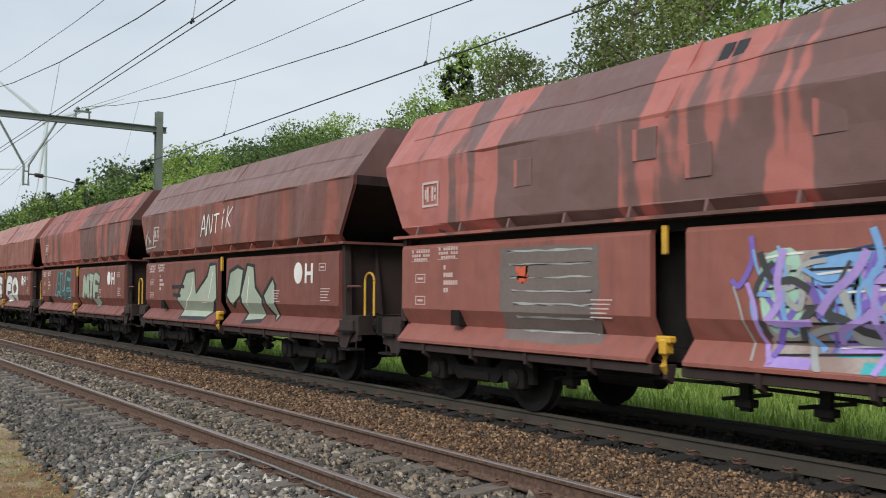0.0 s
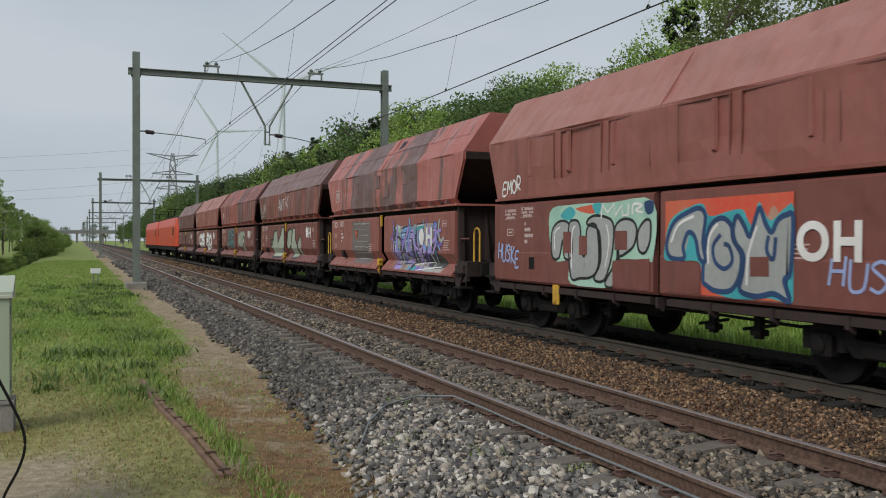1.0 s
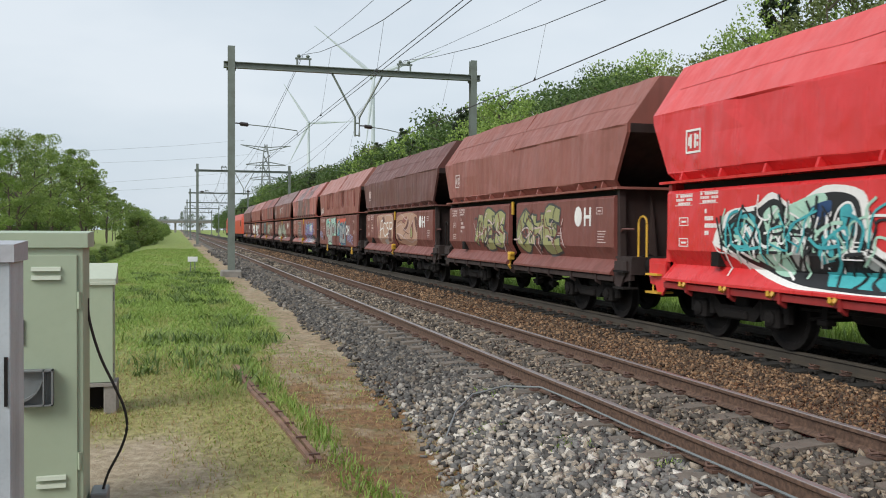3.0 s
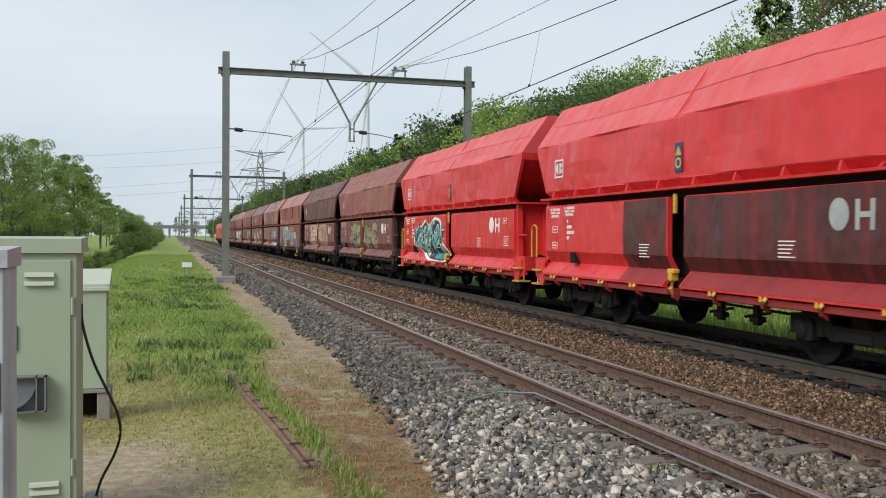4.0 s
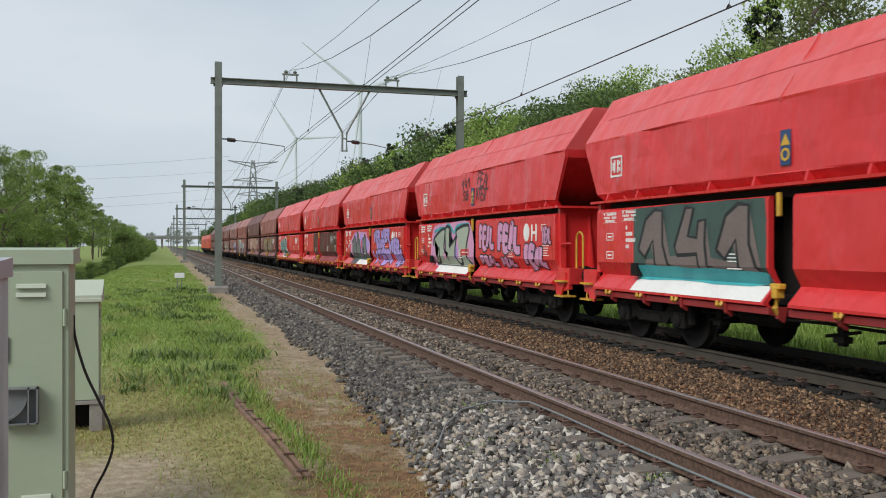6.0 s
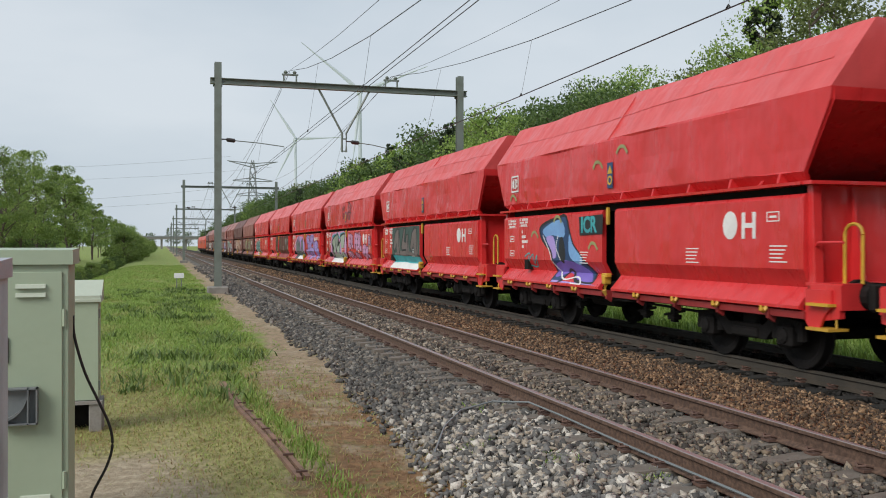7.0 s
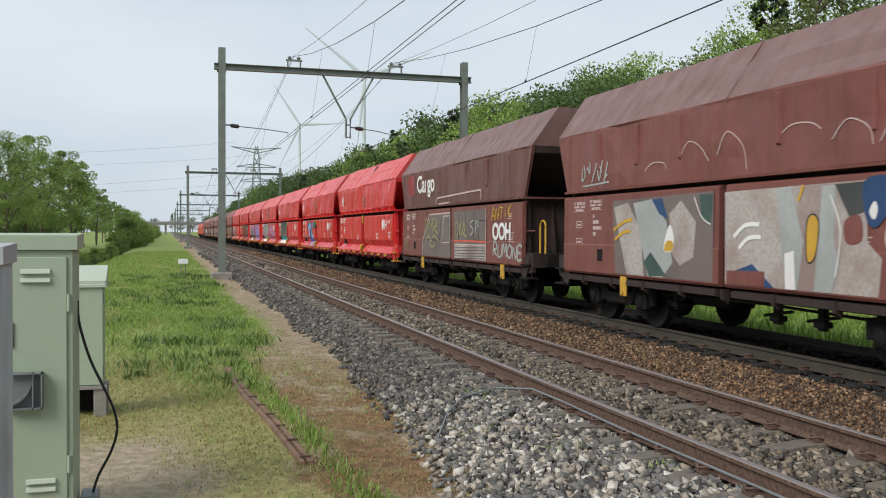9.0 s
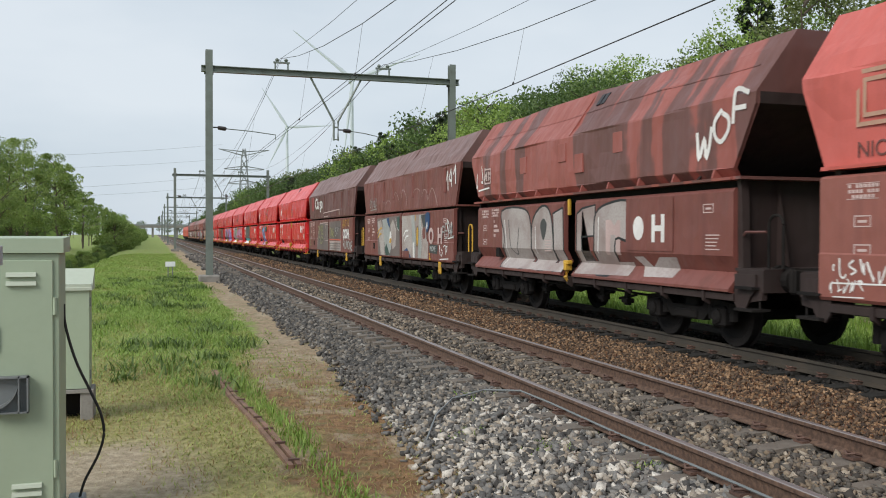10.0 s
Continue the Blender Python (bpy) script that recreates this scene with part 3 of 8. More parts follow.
def build_trees():
    for tail, many, size in (("", 1.0, 1.0), ("_far", 0.28, 1.75)):
        TREES["leafy" + tail] = tree_meshes("leafy", 11, 3.4, 80, int(14000 * many), 0.085 * size, "round", 1)
        TREES["airy" + tail] = tree_meshes("airy", 11.5, 3.0, 56, int(8500 * many), 0.08 * size, "round", 2)
        TREES["leafy2" + tail] = tree_meshes("leafy2", 10, 3.8, 90, int(14000 * many), 0.085 * size, "round", 3)
        TREES["pine" + tail] = tree_meshes("pine", 11.5, 2.6, 90, int(11000 * many), 0.08 * size, "pine", 4)
    TREES["road"] = tree_meshes("road", 11, 2.7, 34, 11000, 0.085, "round", 12)
    TREES["road_far"] = tree_meshes("road", 11, 2.7, 34, 3600, 0.15, "round", 12)
    TREES["road2"] = tree_meshes("road2", 11, 2.4, 28, 9000, 0.085, "round", 13)
    TREES["road2_far"] = tree_meshes("road2", 11, 2.4, 28, 3000, 0.15, "round", 13)
    TREES["bush"] = tree_meshes("bush", 4.2, 2.4, 46, 6000, 0.10, "bush", 5)
    rng = random.Random(5)
    # the wood behind the train
    y = 4.0
    k = 0
    while y < 330:
        for row in range(2 if y < 36 else 3 if y < 110 else 2 if y < 200 else 1):
            key = rng.choice(("leafy", "leafy2", "airy", "leafy", "pine" if row else "leafy2", "pine"))
            if y < 36 and row < 2:
                key = "airy"
            x = 21.5 + row * 4.5 + rng.uniform(-1.3, 1.3)
            tall = 1.65 + (float(np.interp(y * 22 / x, (5, 22, 28, 33, 38, 46, 62, 78, 105, 133, 165, 230, 330), (13.0, 13.6, 12.6, 11.0, 10.7, 10.9, 11.9, 12.8, 12.2, 11.9, 13.6, 13.8, 13.2))) - 1.65) * x / 22
            s = tall / TREE_TOP[key] * (rng.uniform(0.86, 1.02) if key == "pine" else rng.uniform(0.82, 1.03))
            mat = {"leafy": M["leaf_deep"], "leafy2": M["leaf_deep"], "airy": M["leaf_brown"], "pine": M["leaf_pine"]}[key]
            if key in ("leafy", "leafy2") and rng.random() < 0.12 or y < 36 and rng.random() < 0.3:
                mat = M["leaf_spring"]
            plant_tree(key, x, y + rng.uniform(-1.5, 1.5), s, rng.uniform(0, 360), mat, {"pine": "dark green pine in the wood behind the railway", "airy": "thinly leaved young oak in the wood behind the railway"}.get(key, "full-crowned green tree in the wood behind the railway"), "wood behind the railway", "pine" if key == "pine" else "tree")
        if y < 160:
            plant_tree("bush", 18.8 + rng.uniform(-0.8, 0.8), y + rng.uniform(-1, 1), rng.uniform(0.55, 0.9), rng.uniform(0, 360), M["leaf_deep"], "dense green undergrowth shrub at the wood's edge", "undergrowth", "shrub")
        y += rng.uniform(3.8, 5.4) if y < 140 else 6.5
        k += 1
    # the row along the ditch
    y = 76.0
    while y < 340:
        tall = float(np.interp(y, (76, 100, 150, 170, 220, 340), (10.8, 13.0, 13.8, 11.0, 10.8, 10.4)))
        key = rng.choice(("road", "road2", "airy"))
        plant_tree(key, -13.5 + rng.uniform(-0.9, 0.9), y, tall / TREE_TOP[key] * rng.uniform(0.9, 1.03), rng.uniform(0, 360), M[rng.choice(("leaf_mid", "leaf_mid", "leaf_spring"))], "green roadside tree with a clear trunk beyond the ditch", "row beyond the ditch")
        if y < 200:
            key = rng.choice(("leafy", "leafy2", "pine"))
            plant_tree(key, -20.5 + rng.uniform(-1.5, 1.5), y + 3, tall * 0.72 / TREE_TOP[key], rng.uniform(0, 360), M["leaf_deep"], "dark green tree behind the roadside row", "row beyond the ditch")
        y += rng.uniform(6.5, 8.5) if y < 160 else 12.0
    for k in range(26):
        plant_tree(rng.choice(("leafy", "leafy2", "pine")), -95 + 8 * k + rng.uniform(-3, 3), 700 + rng.uniform(-20, 20), rng.uniform(1.0, 1.5), rng.uniform(0, 360), M["leaf_deep"], "distant green tree behind the overpass", "distant trees")
    for k in range(14):
        plant_tree(rng.choice(("leafy", "leafy2")), -14 + rng.uniform(-2, 2) - 0.4 * k, 350 + 22 * k, rng.uniform(0.9, 1.1), rng.uniform(0, 360), M["leaf_spring"], "bright green roadside tree beyond the ditch", "row beyond the ditch")
        plant_tree(rng.choice(("leafy", "leafy2")), 24 + rng.uniform(-2, 2), 340 + 22 * k, rng.uniform(0.9, 1.2), rng.uniform(0, 360), M["leaf_deep"], "full-crowned green tree in the wood behind the railway", "wood behind the railway")
    y = 50.0
    while y < 480:
        near = y < 138
        plant_tree("bush", float(np.interp(y, (50, 72, 138, 139, 480), (-6.6, -5.9, -5.6, -5.4, -6.4))) + rng.uniform(-0.8, 0.5), y, rng.uniform(0.2, 0.36) if near else rng.uniform(0.85, 1.2), rng.uniform(0, 360), M["leaf_deep"] if near and rng.random() < 0.6 else M["leaf_mid"], "low dark green scrub in the ditch" if near else "green hedge bush along the railway", "ditch bushes", "shrub")
        y += 2.2 if near else 5.0 if y < 200 else 12.0


def blades(name, x, y, height, mat, label, lean=0.35, width=0.006):
    """Single bent blades of grass standing on the ground."""
    rng = np.random.default_rng(len(x) + 7)
    n = len(x)
    z = ground_height(x, y) - 0.01
    a = rng.uniform(0, 2 * np.pi, n)
    h = height * rng.uniform(0.5, 1.25, n)
    w = width * rng.uniform(0.7, 1.4, n) * (1 + np.minimum(y, 60) / 34)
    dx, dy = np.cos(a), np.sin(a)
    bend = h * lean * rng.uniform(0.2, 1.6, n)
    p = np.stack([x, y, z], -1)
    side = np.stack([-dy, dx, np.zeros(n)], -1) * w[:, None]
    mid = p + np.stack([dx * bend * 0.35, dy * bend * 0.35, h * 0.6], -1)
    tip = p + np.stack([dx * bend, dy * bend, h], -1)
    v = np.stack([p - side, p + side, mid + side * 0.7, mid - side * 0.7, tip + side * 0.1, tip - side * 0.1], 1)
    f = np.array([[0, 1, 2, 3], [3, 2, 4, 5]])[None] + 6 * np.arange(n)[:, None, None]
    return mesh_from(name, v.reshape(-1, 3), f.reshape(-1, 4), mat, label, "grass")


def field(x, y, seed):
    """Patchiness between 0 and 1."""
    return 0.5 + 0.5 * np.sin(x * 1.3 + seed + 1.1 * np.sin(y * 0.7 + seed)) * np.cos(y * 0.55 - seed + 0.8 * np.sin(x * 1.9))


def build_grass():
    X, Y, H = [], [], []
    for y0, y1, d in ((6.5, 14, 2000), (14, 26, 1900), (26, 50, 1000), (50, 100, 300)):
        x, y, rng = scatter(-7, 2.3, y0, y1, d, int(y0))
        f = field(x, y, 1.0) * (0.6 + 0.4 * field(x * 3.1, y * 2.7, 5.0))
        lush = smooth01(10.0, 21, y + 2.0 * np.sin(x * 1.4) + 1.0 * np.sin(x * 3.7 + y) + rng.normal(size=len(x)) * 1.3) * smooth01(1.6, 0.95, x - 0.55 * smooth01(13.5, 17.5, y) + 0.22 * np.sin(y * 0.9) + 0.2 * np.sin(y * 2.3) + 0.12 * np.sin(y * 5.1 + x) + rng.normal(size=len(x)) * 0.12)
        p = 0.9 * lush * (0.22 + 0.78 * f)
        p = np.maximum(p, 0.5 * f * smooth01(0.0, 0.5, x) * smooth01(7.2, 8.4, y))
        p = np.where(x > 1.35 + 0.55 * smooth01(13.5, 17.5, y), np.minimum(p, 0.16 * f * smooth01(0.3, 0.6, field(x * 1.9, y * 1.1, 6.0))), p)
        p = np.where(np.abs(x - 1.19 + 0.062 * (y - 8.0)) < 0.16, p * (y > 14.2), p)
        ok = rng.random(len(x)) < p
        X.append(x[ok]), Y.append(y[ok])
        H.append((0.04 + (0.02 + 0.065 * f) * lush)[ok])
    X, Y, H = np.concatenate(X), np.concatenate(Y), np.concatenate(H)
    rng = np.random.default_rng(77)
    spots = field(X * 1.7, Y * 0.9, 9.0) * (0.5 + 0.5 * field(X * 4.3, Y * 2.9, 2.0))
    pale = rng.random(len(X)) < 0.22 + 0.6 * smooth01(0.35, 0.75, spots) + 0.4 * smooth01(19, 11, Y)
    blades("grass", X[~pale], Y[~pale], H[~pale], M["grass_blade"], "fresh green grass on the verge", 1.0)
    blades("pale_grass", X[pale], Y[pale], H[pale] * 0.8, M["grass_olive"], "paler olive grass in patches on the verge", 1.1)
    cx, cy, rng = scatter(-3.5, 1.8, 12.5, 44, 1.15, 95)
    keep = (rng.random(len(cx)) < 0.35 + 0.65 * smooth01(-0.6, 0.6, cx)) & (cx < 1.1 + 0.55 * smooth01(13.5, 17.5, cy))
    cx, cy = np.repeat(cx[keep], 45), np.repeat(cy[keep], 45)
    r = np.repeat(rng.uniform(0.08, 0.24, keep.sum()), 45)
    x, y = cx + rng.normal(size=len(cx)) * r, cy + rng.normal(size=len(cx)) * r * 1.4
    blades("verge_herbs", x, y, 0.06 + 0.6 * r, M["herb"], "dark leafy herbs in clumps on the verge", 1.1, 0.011)
    x, y, rng = scatter(0.5, 1.9, 6.6, 14.5, 2600, 91)
    line = 1.22 - 0.062 * (y - 8.0)
    ok = rng.random(len(x)) < 0.6 * np.exp(-((x - line - 0.18) / 0.13) ** 2) * (0.3 + 0.7 * field(x * 2, y * 3, 3.0))
    blades("tall_grass", x[ok], y[ok], np.full(ok.sum(), 0.085), M["grass_blade"], "taller bright grass along the old rail", 0.7)
    x, y, rng = scatter(-3.5, 2.6, 6.5, 17, 1500, 92)
    f = field(x, y, 4.0) * (0.4 + 0.6 * field(x * 2.3, y * 2.9, 7.0))
    open_ground = smooth01(0.2, -0.3, x) * smooth01(10.2, 9.2, y)
    p = 0.95 * (0.25 + 0.75 * f) * (1 - 0.95 * open_ground) * np.where(x > 1.35, 0.45, 1.0) * (1 - smooth01(14, 17, y))
    ok = rng.random(len(x)) < p
    green = rng.random(len(x)) < np.where(x > 1.35, 0.3, 0.68)
    for name, pick, mat, label in (("short_grass", ok & green, "grass_olive", "short olive grass by the path"), ("dry_grass", ok & ~green, "grass_dry", "short dry grass and moss by the path")):
        blades(name, x[pick], y[pick], np.full(pick.sum(), 0.045), M[mat], label, 1.6, 0.004)
    x, y, rng = scatter(5.9, 7.9, 6.5, 40, 700, 93)
    ok = rng.random(len(x)) < 0.75 * field(x, y, 2.0)
    blades("weeds", x[ok], y[ok], np.full(ok.sum(), 0.045), M["weed"], "low rust-red weeds between the tracks", 0.9, 0.008)
    x, y, rng = scatter(10.8, 17, 3, 60, 130, 94)
    blades("far_grass", x, y, np.full(len(x), 0.25), M["grass_blade"], "long grass on the verge behind the train", 0.5, 0.012)
    X, Y = [], []
    for cx, cy, r in ((3.53, 9.8, 0.3), (3.3, 7.2, 0.25), (4.15, 7.75, 0.15), (2.9, 8.4, 0.2), (3.7, 6.4, 0.2)):
        rng = np.random.default_rng(int(cy * 10))
        X.append(cx + rng.normal(size=110) * r * 0.5), Y.append(cy + rng.normal(size=110) * r * 0.5)
    blades("tufts", np.concatenate(X), np.concatenate(Y), np.full(550, 0.06), M["grass_blade"], "small weed tufts in the ballast", 1.0)


build_trees()


# ---------------------------------------------------------------- overhead line
def build_portal(y, mat):
    p = thing("catenary_portal", "grey-green steel portal carrying the overhead wires", "mast", "catenary portals", pose(0, y, 0))
    for x in (2.23, 13.36):
        bm = bmesh.new()
        for a, b, c, d in ((-0.15, 0.15, -0.15, -0.135), (-0.15, 0.15, 0.135, 0.15), (-0.008, 0.008, -0.135, 0.135)):
            box(bm, x + a, x + b, c, d, -0.4, 9.68)
        part("mast", bm, mat, p)
        bm = bmesh.new()
        box(bm, x - 0.45, x + 0.45, -0.5, 0.5, -0.8, -0.12, 0.05)
        part("footing", bm, M["concrete"], p, "weathered concrete footing")
    bm = bmesh.new()
    for z0, z1, w in ((8.73, 8.76, 0.13), (8.97, 9.0, 0.13), (8.76, 8.97, 0.012)):
        box(bm, 1.9, 13.7, -w, w, z0, z1)
    for x in (2.23, 13.36):
        box(bm, x - 0.2, x + 0.2, 0.15, 0.2, 8.65, 9.06)
    part("beam", bm, mat, p)
    for x in (5.37, 10.03):
        bm = bmesh.new()
        for q in (-0.28, 0.28):
            box(bm, x + q - 0.03, x + q + 0.03, -0.05, 0.05, 9.0, 9.3)
        box(bm, x - 0.36, x + 0.36, -0.06, 0.06, 9.28, 9.35)
        for q in (-0.2, 0.2):
            tube(bm, [(x + q, 0, 9.35), (x + q, 0, 9.43), (x + q, 0, 9.5)], [0.05, 0.1, 0.04], 8)
        part("wire_saddle", bm, mat, p)
    bm = bmesh.new()
    for q in (-1, 1):
        tube(bm, [(7.82 + q * 1.17, 0, 8.76), (7.82 + q * 0.10, 0, 6.8), (7.82 + q * 0.10, 0, 5.93)], 0.05, 6)
    box(bm, 7.7, 7.94, -0.03, 0.03, 6.5, 6.56)
    box(bm, 7.7, 7.94, -0.03, 0.03, 5.95, 6.0)
    part("drop_bracket", bm, mat, p)
    for x0, x1, z0 in ((2.38, 5.1, 6.33), (7.93, 9.75, 6.42)):
        bm = bmesh.new()
        tube(bm, [(x0, 0, z0), (x0 + 0.2, 0, z0), (x0 + 0.25, 0, z0 - 0.02), (x0 + 0.55, 0, z0 - 0.05), (x0 + 0.6, 0, z0 - 0.05)], [0.03, 0.03, 0.09, 0.09, 0.03], 8)
        part("insulator", bm, M["insulator"], p, "brown ribbed insulator")
        bm = bmesh.new()
        tube(bm, [(x0 + 0.6, 0, z0 - 0.05), ((x0 + x1) / 2 + 0.3, 0, z0 - 0.12), (x1, 0, z0 - 0.24), (x1, 0, z0 - 0.45)], 0.022, 5)
        part("steady_arm", bm, mat, p)


def build_wires():
    spans = [-33.0, 40.75, 114.4, 184.6, 251.0, 321.0, 391.0]
    lines = [("contact_wire", 4.70, 5.62, 0.0, 0.009), ("contact_wire", 4.84, 5.62, 0.0, 0.009), ("contact_wire", 9.03, 5.64, 0.0, 0.014), ("carrier_cable", 5.37, 9.5, 3.4, 0.011), ("carrier_cable", 10.03, 9.5, 3.15, 0.011), ("feeder_cable", 5.3, 9.48, 2.0, 0.008), ("feeder_cable", 10.1, 9.48, 1.65, 0.008)]
    for name, x, z, sag, r in lines:
        w = thing(name, "dark overhead %s stretched along the railway" % name.replace("_", " "), "wire", "overhead wires")
        bm = bmesh.new()
        pts = []
        for a, b in zip(spans, spans[1:]):
            for k in range(12):
                s = k / 12
                pts.append((x - (0.93 if x > 7 else 0.55) * 4 * s * (1 - s) * (sag > 2), a + (b - a) * s, z - sag * 4 * s * (1 - s)))
        tube(bm, pts, r, 5)
        part("strand", bm, M["wire"], w)
        if name == "carrier_cable":
            for a, b in zip(spans, spans[1:]):
                for k in range(1, 8):
                    s = k / 8
                    zz = z - sag * 4 * s * (1 - s)
                    xx = 4.77 if x < 7 else 9.03
                    bm = bmesh.new()
                    y = a + (b - a) * s
                    tube(bm, [(x - (0.93 if x > 7 else 0.55) * 4 * s * (1 - s), y, zz), (xx, y, 5.62)], 0.0045, 4)
                    tube(bm, [(xx, y - 0.06, 5.64), (xx, y, 5.7), (xx, y + 0.06, 5.64)], 0.02, 4)
                    part("dropper", bm, M["wire"], w)


# ---------------------------------------------------------------- hopper wagons
WC, SHELF, FOLD, TOP = 1.33, 2.42, 3.6, 4.46


def dent(y, z, k):
    """How far beaten steel lies off its true plane, in metres."""
    v = noise.noise(Vector((y * 0.55 + 7.3 * k, z * 0.9, k * 3.1))) * 0.055 + noise.noise(Vector((y * 1.4, z * 1.7 + 4.0 * k, k))) * 0.024
    return v


def tank_side(bm, shape, low, s, k):
    """One dented side plate of the hopper, with its inward lip below."""
    b, f = shape
    rows = [(low, b), (low + 0.02, b + 0.01), (low + 0.28, None), (low + 0.55, None), (3.44, f - 0.02), (3.56, f), (FOLD, f)]
    rings = []
    for i, (z, e) in enumerate(rows):
        e = e if e is not None else b + (f - 0.02 - b) * (z - low) / (3.44 - low)
        ring = []
        for j in range(29):
            y = -e + 2 * e * j / 28
            d = dent(y, z, k) if 0 < i < 6 and 0 < j < 28 else 0.0
            ring.append((s * (WC + d), y, z))
        rings.append(ring)
    loft(bm, rings, closed=False, caps=False)
    loft(bm, [[(s * (WC - 0.06), y, z) for y, z in ((-b, low), (b, low), (f, 3.44), (f, FOLD), (-f, FOLD), (-f, 3.44))], [(s * (WC - 0.05), y, z) for y, z in ((-b, low), (b, low), (f, 3.44), (f, FOLD), (-f, FOLD), (-f, 3.44))]])
    for e in (-1, 1):
        loft(bm, [[(s * WC, e * y, z), (s * (WC - 0.06), e * y, z)] for y, z in ((b, low), (f - 0.02, 3.44), (f, FOLD))], closed=False, caps=False)
    if low > 2.5:
        loft(bm, [[(s * (WC - 0.06), y, low), (s * WC, y, low), (s * (WC - 0.13), y * 0.985, 2.47), (s * (WC - 0.19), y * 0.985, 2.47)] for y in (-b, b)])


def tank_end(bm, shape, e):
    """The hopper's end: a short upright rim, then a steep slope inward."""
    b, f = shape
    ring = [(f - 0.02, 3.44), (f, FOLD), (f - 0.08, FOLD), (f - 0.1, 3.44), (b - 1.06, 2.45), (b - 1.0, 2.45)]
    loft(bm, [[(x, e * y, z) for y, z in ring] for x in (-WC + 0.06, WC - 0.06)])


def tank_roof(bm, f, k):
    """The inward-sloping upper part, buckled along its top edge, with a seam at the middle."""
    rings = []
    for j in range(33):
        q = -1 + 2 * j / 32
        ring = []
        for c in range(5):
            x, z, e = -WC + (WC - 0.72) * c / 4, FOLD + (TOP - FOLD) * c / 4, f + 0.06 * c / 4
            d = (dent(q * f + 31.0, c * 0.8, k) * (0.9 if c == 4 else 1.0)) if 0 < c and 0 < j < 32 else 0.0
            ring.append((x - d * 0.8, q * e, z + d * 0.6))
        rings.append(ring + [(0.72, q * (f + 0.06), TOP), (WC, q * f, FOLD), (0.0, q * f, FOLD - 0.01)])
    loft(bm, rings)


def roof_seam(bm):
    loft(bm, [[(-WC - 0.02, y, FOLD + 0.0), (-0.72, y, TOP + 0.035), (-0.72, y, TOP - 0.06), (-WC, y, FOLD - 0.06)] for y in (-0.02, 0.02)])


def long_seam(bm, f, k):
    """A thin welded lap that runs along the roof slope."""
    rings = []
    for j in range(1, 32):
        q = -1 + j / 16
        d = dent(q * f + 31.0, 1.6, k)
        x, z = -1.025 - d * 0.8, FOLD + (TOP - FOLD) / 2 + d * 0.6
        rings.append([(x - 0.012 + a, q * (f + 0.03), z + 0.008 + b) for a, b in ((0.012, -0.01), (0.0, -0.012), (0.012, 0.012), (0.024, 0.01))])
    loft(bm, rings)


def roof_slot(bm):
    for q in (-0.09, 0.09):
        box(bm, -0.13, 0.13, q - 0.07, q + 0.07, -0.03, 0.014)


def cover_plate(bm):
    box(bm, -0.012, 0.06, -0.17, 0.17, 0, 0.36, 0.004)


def chute(bm, y0, y1, flare, s):
    """A discharge door: nearly upright plate with rounded top edge and, on the newer kind, an outward lip below."""
    if flare:
        out = [(WC - 0.10, 2.33), (WC - 0.03, 2.32), (WC, 2.27), (WC, 1.36), (WC - 0.125, 1.13), (WC + 0.08, 0.90), (WC + 0.08, 0.86), (WC, 0.84)]
    else:
        out = [(WC - 0.10, 2.38), (WC + 0.02, 2.36), (WC + 0.05, 2.33), (WC + 0.05, 1.45), (WC + 0.06, 1.43), (WC + 0.06, 0.92), (WC + 0.03, 0.88), (WC - 0.05, 0.88)]
    prism(bm, [(s * x, z) for x, z in out] + [(s * (x - 0.09), z) for x, z in out[:0:-1]], y0, y1)


def wheelset(bm):
    lathe(bm, [(0.0, -0.9), (0.07, -0.9), (0.08, -0.84), (0.12, -0.82), (0.34, -0.80), (0.38, -0.83), (0.455, -0.83), (0.46, -0.72), (0.49, -0.70), (0.48, -0.685), (0.37, -0.69), (0.34, -0.74), (0.12, -0.72), (0.08, -0.68), (0.08, 0.68), (0.12, 0.72), (0.34, 0.74), (0.37, 0.69), (0.48, 0.685), (0.49, 0.70), (0.46, 0.72), (0.455, 0.83), (0.38, 0.83), (0.34, 0.80), (0.12, 0.82), (0.08, 0.84), (0.07, 0.9), (0.0, 0.9)], 24)


def bogie_frame(bm):
    for s in (-1, 1):
        ring = [(-1.2, 0.52), (-1.2, 0.66), (-0.6, 0.72), (-0.4, 0.56), (0.4, 0.56), (0.6, 0.72), (1.2, 0.66), (1.2, 0.52), (0.65, 0.56), (0.45, 0.36), (-0.45, 0.36), (-0.65, 0.56)]
        loft(bm, [[(s * x, y, z) for y, z in ring] for x in (0.95, 1.07)])
        for e in (-0.9, 0.9):
            box(bm, s * 0.92, s * 1.14, e - 0.16, e + 0.16, 0.30, 0.62, 0.04)
            tube(bm, [(s * 1.10, e, 0.46), (s * 1.16, e, 0.46), (s * 1.18, e, 0.46)], [0.11, 0.11, 0.06], 10)
            for q in (-0.26, 0.26):
                tube(bm, [(s * 1.02, e + q, 0.40), (s * 1.02, e + q, 0.66)], 0.075, 8)
        box(bm, s * 0.96, s * 1.12, -0.3, 0.3, 0.36, 0.5, 0.03)
    box(bm, -1.0, 1.0, -0.18, 0.18, 0.45, 0.75, 0.03)


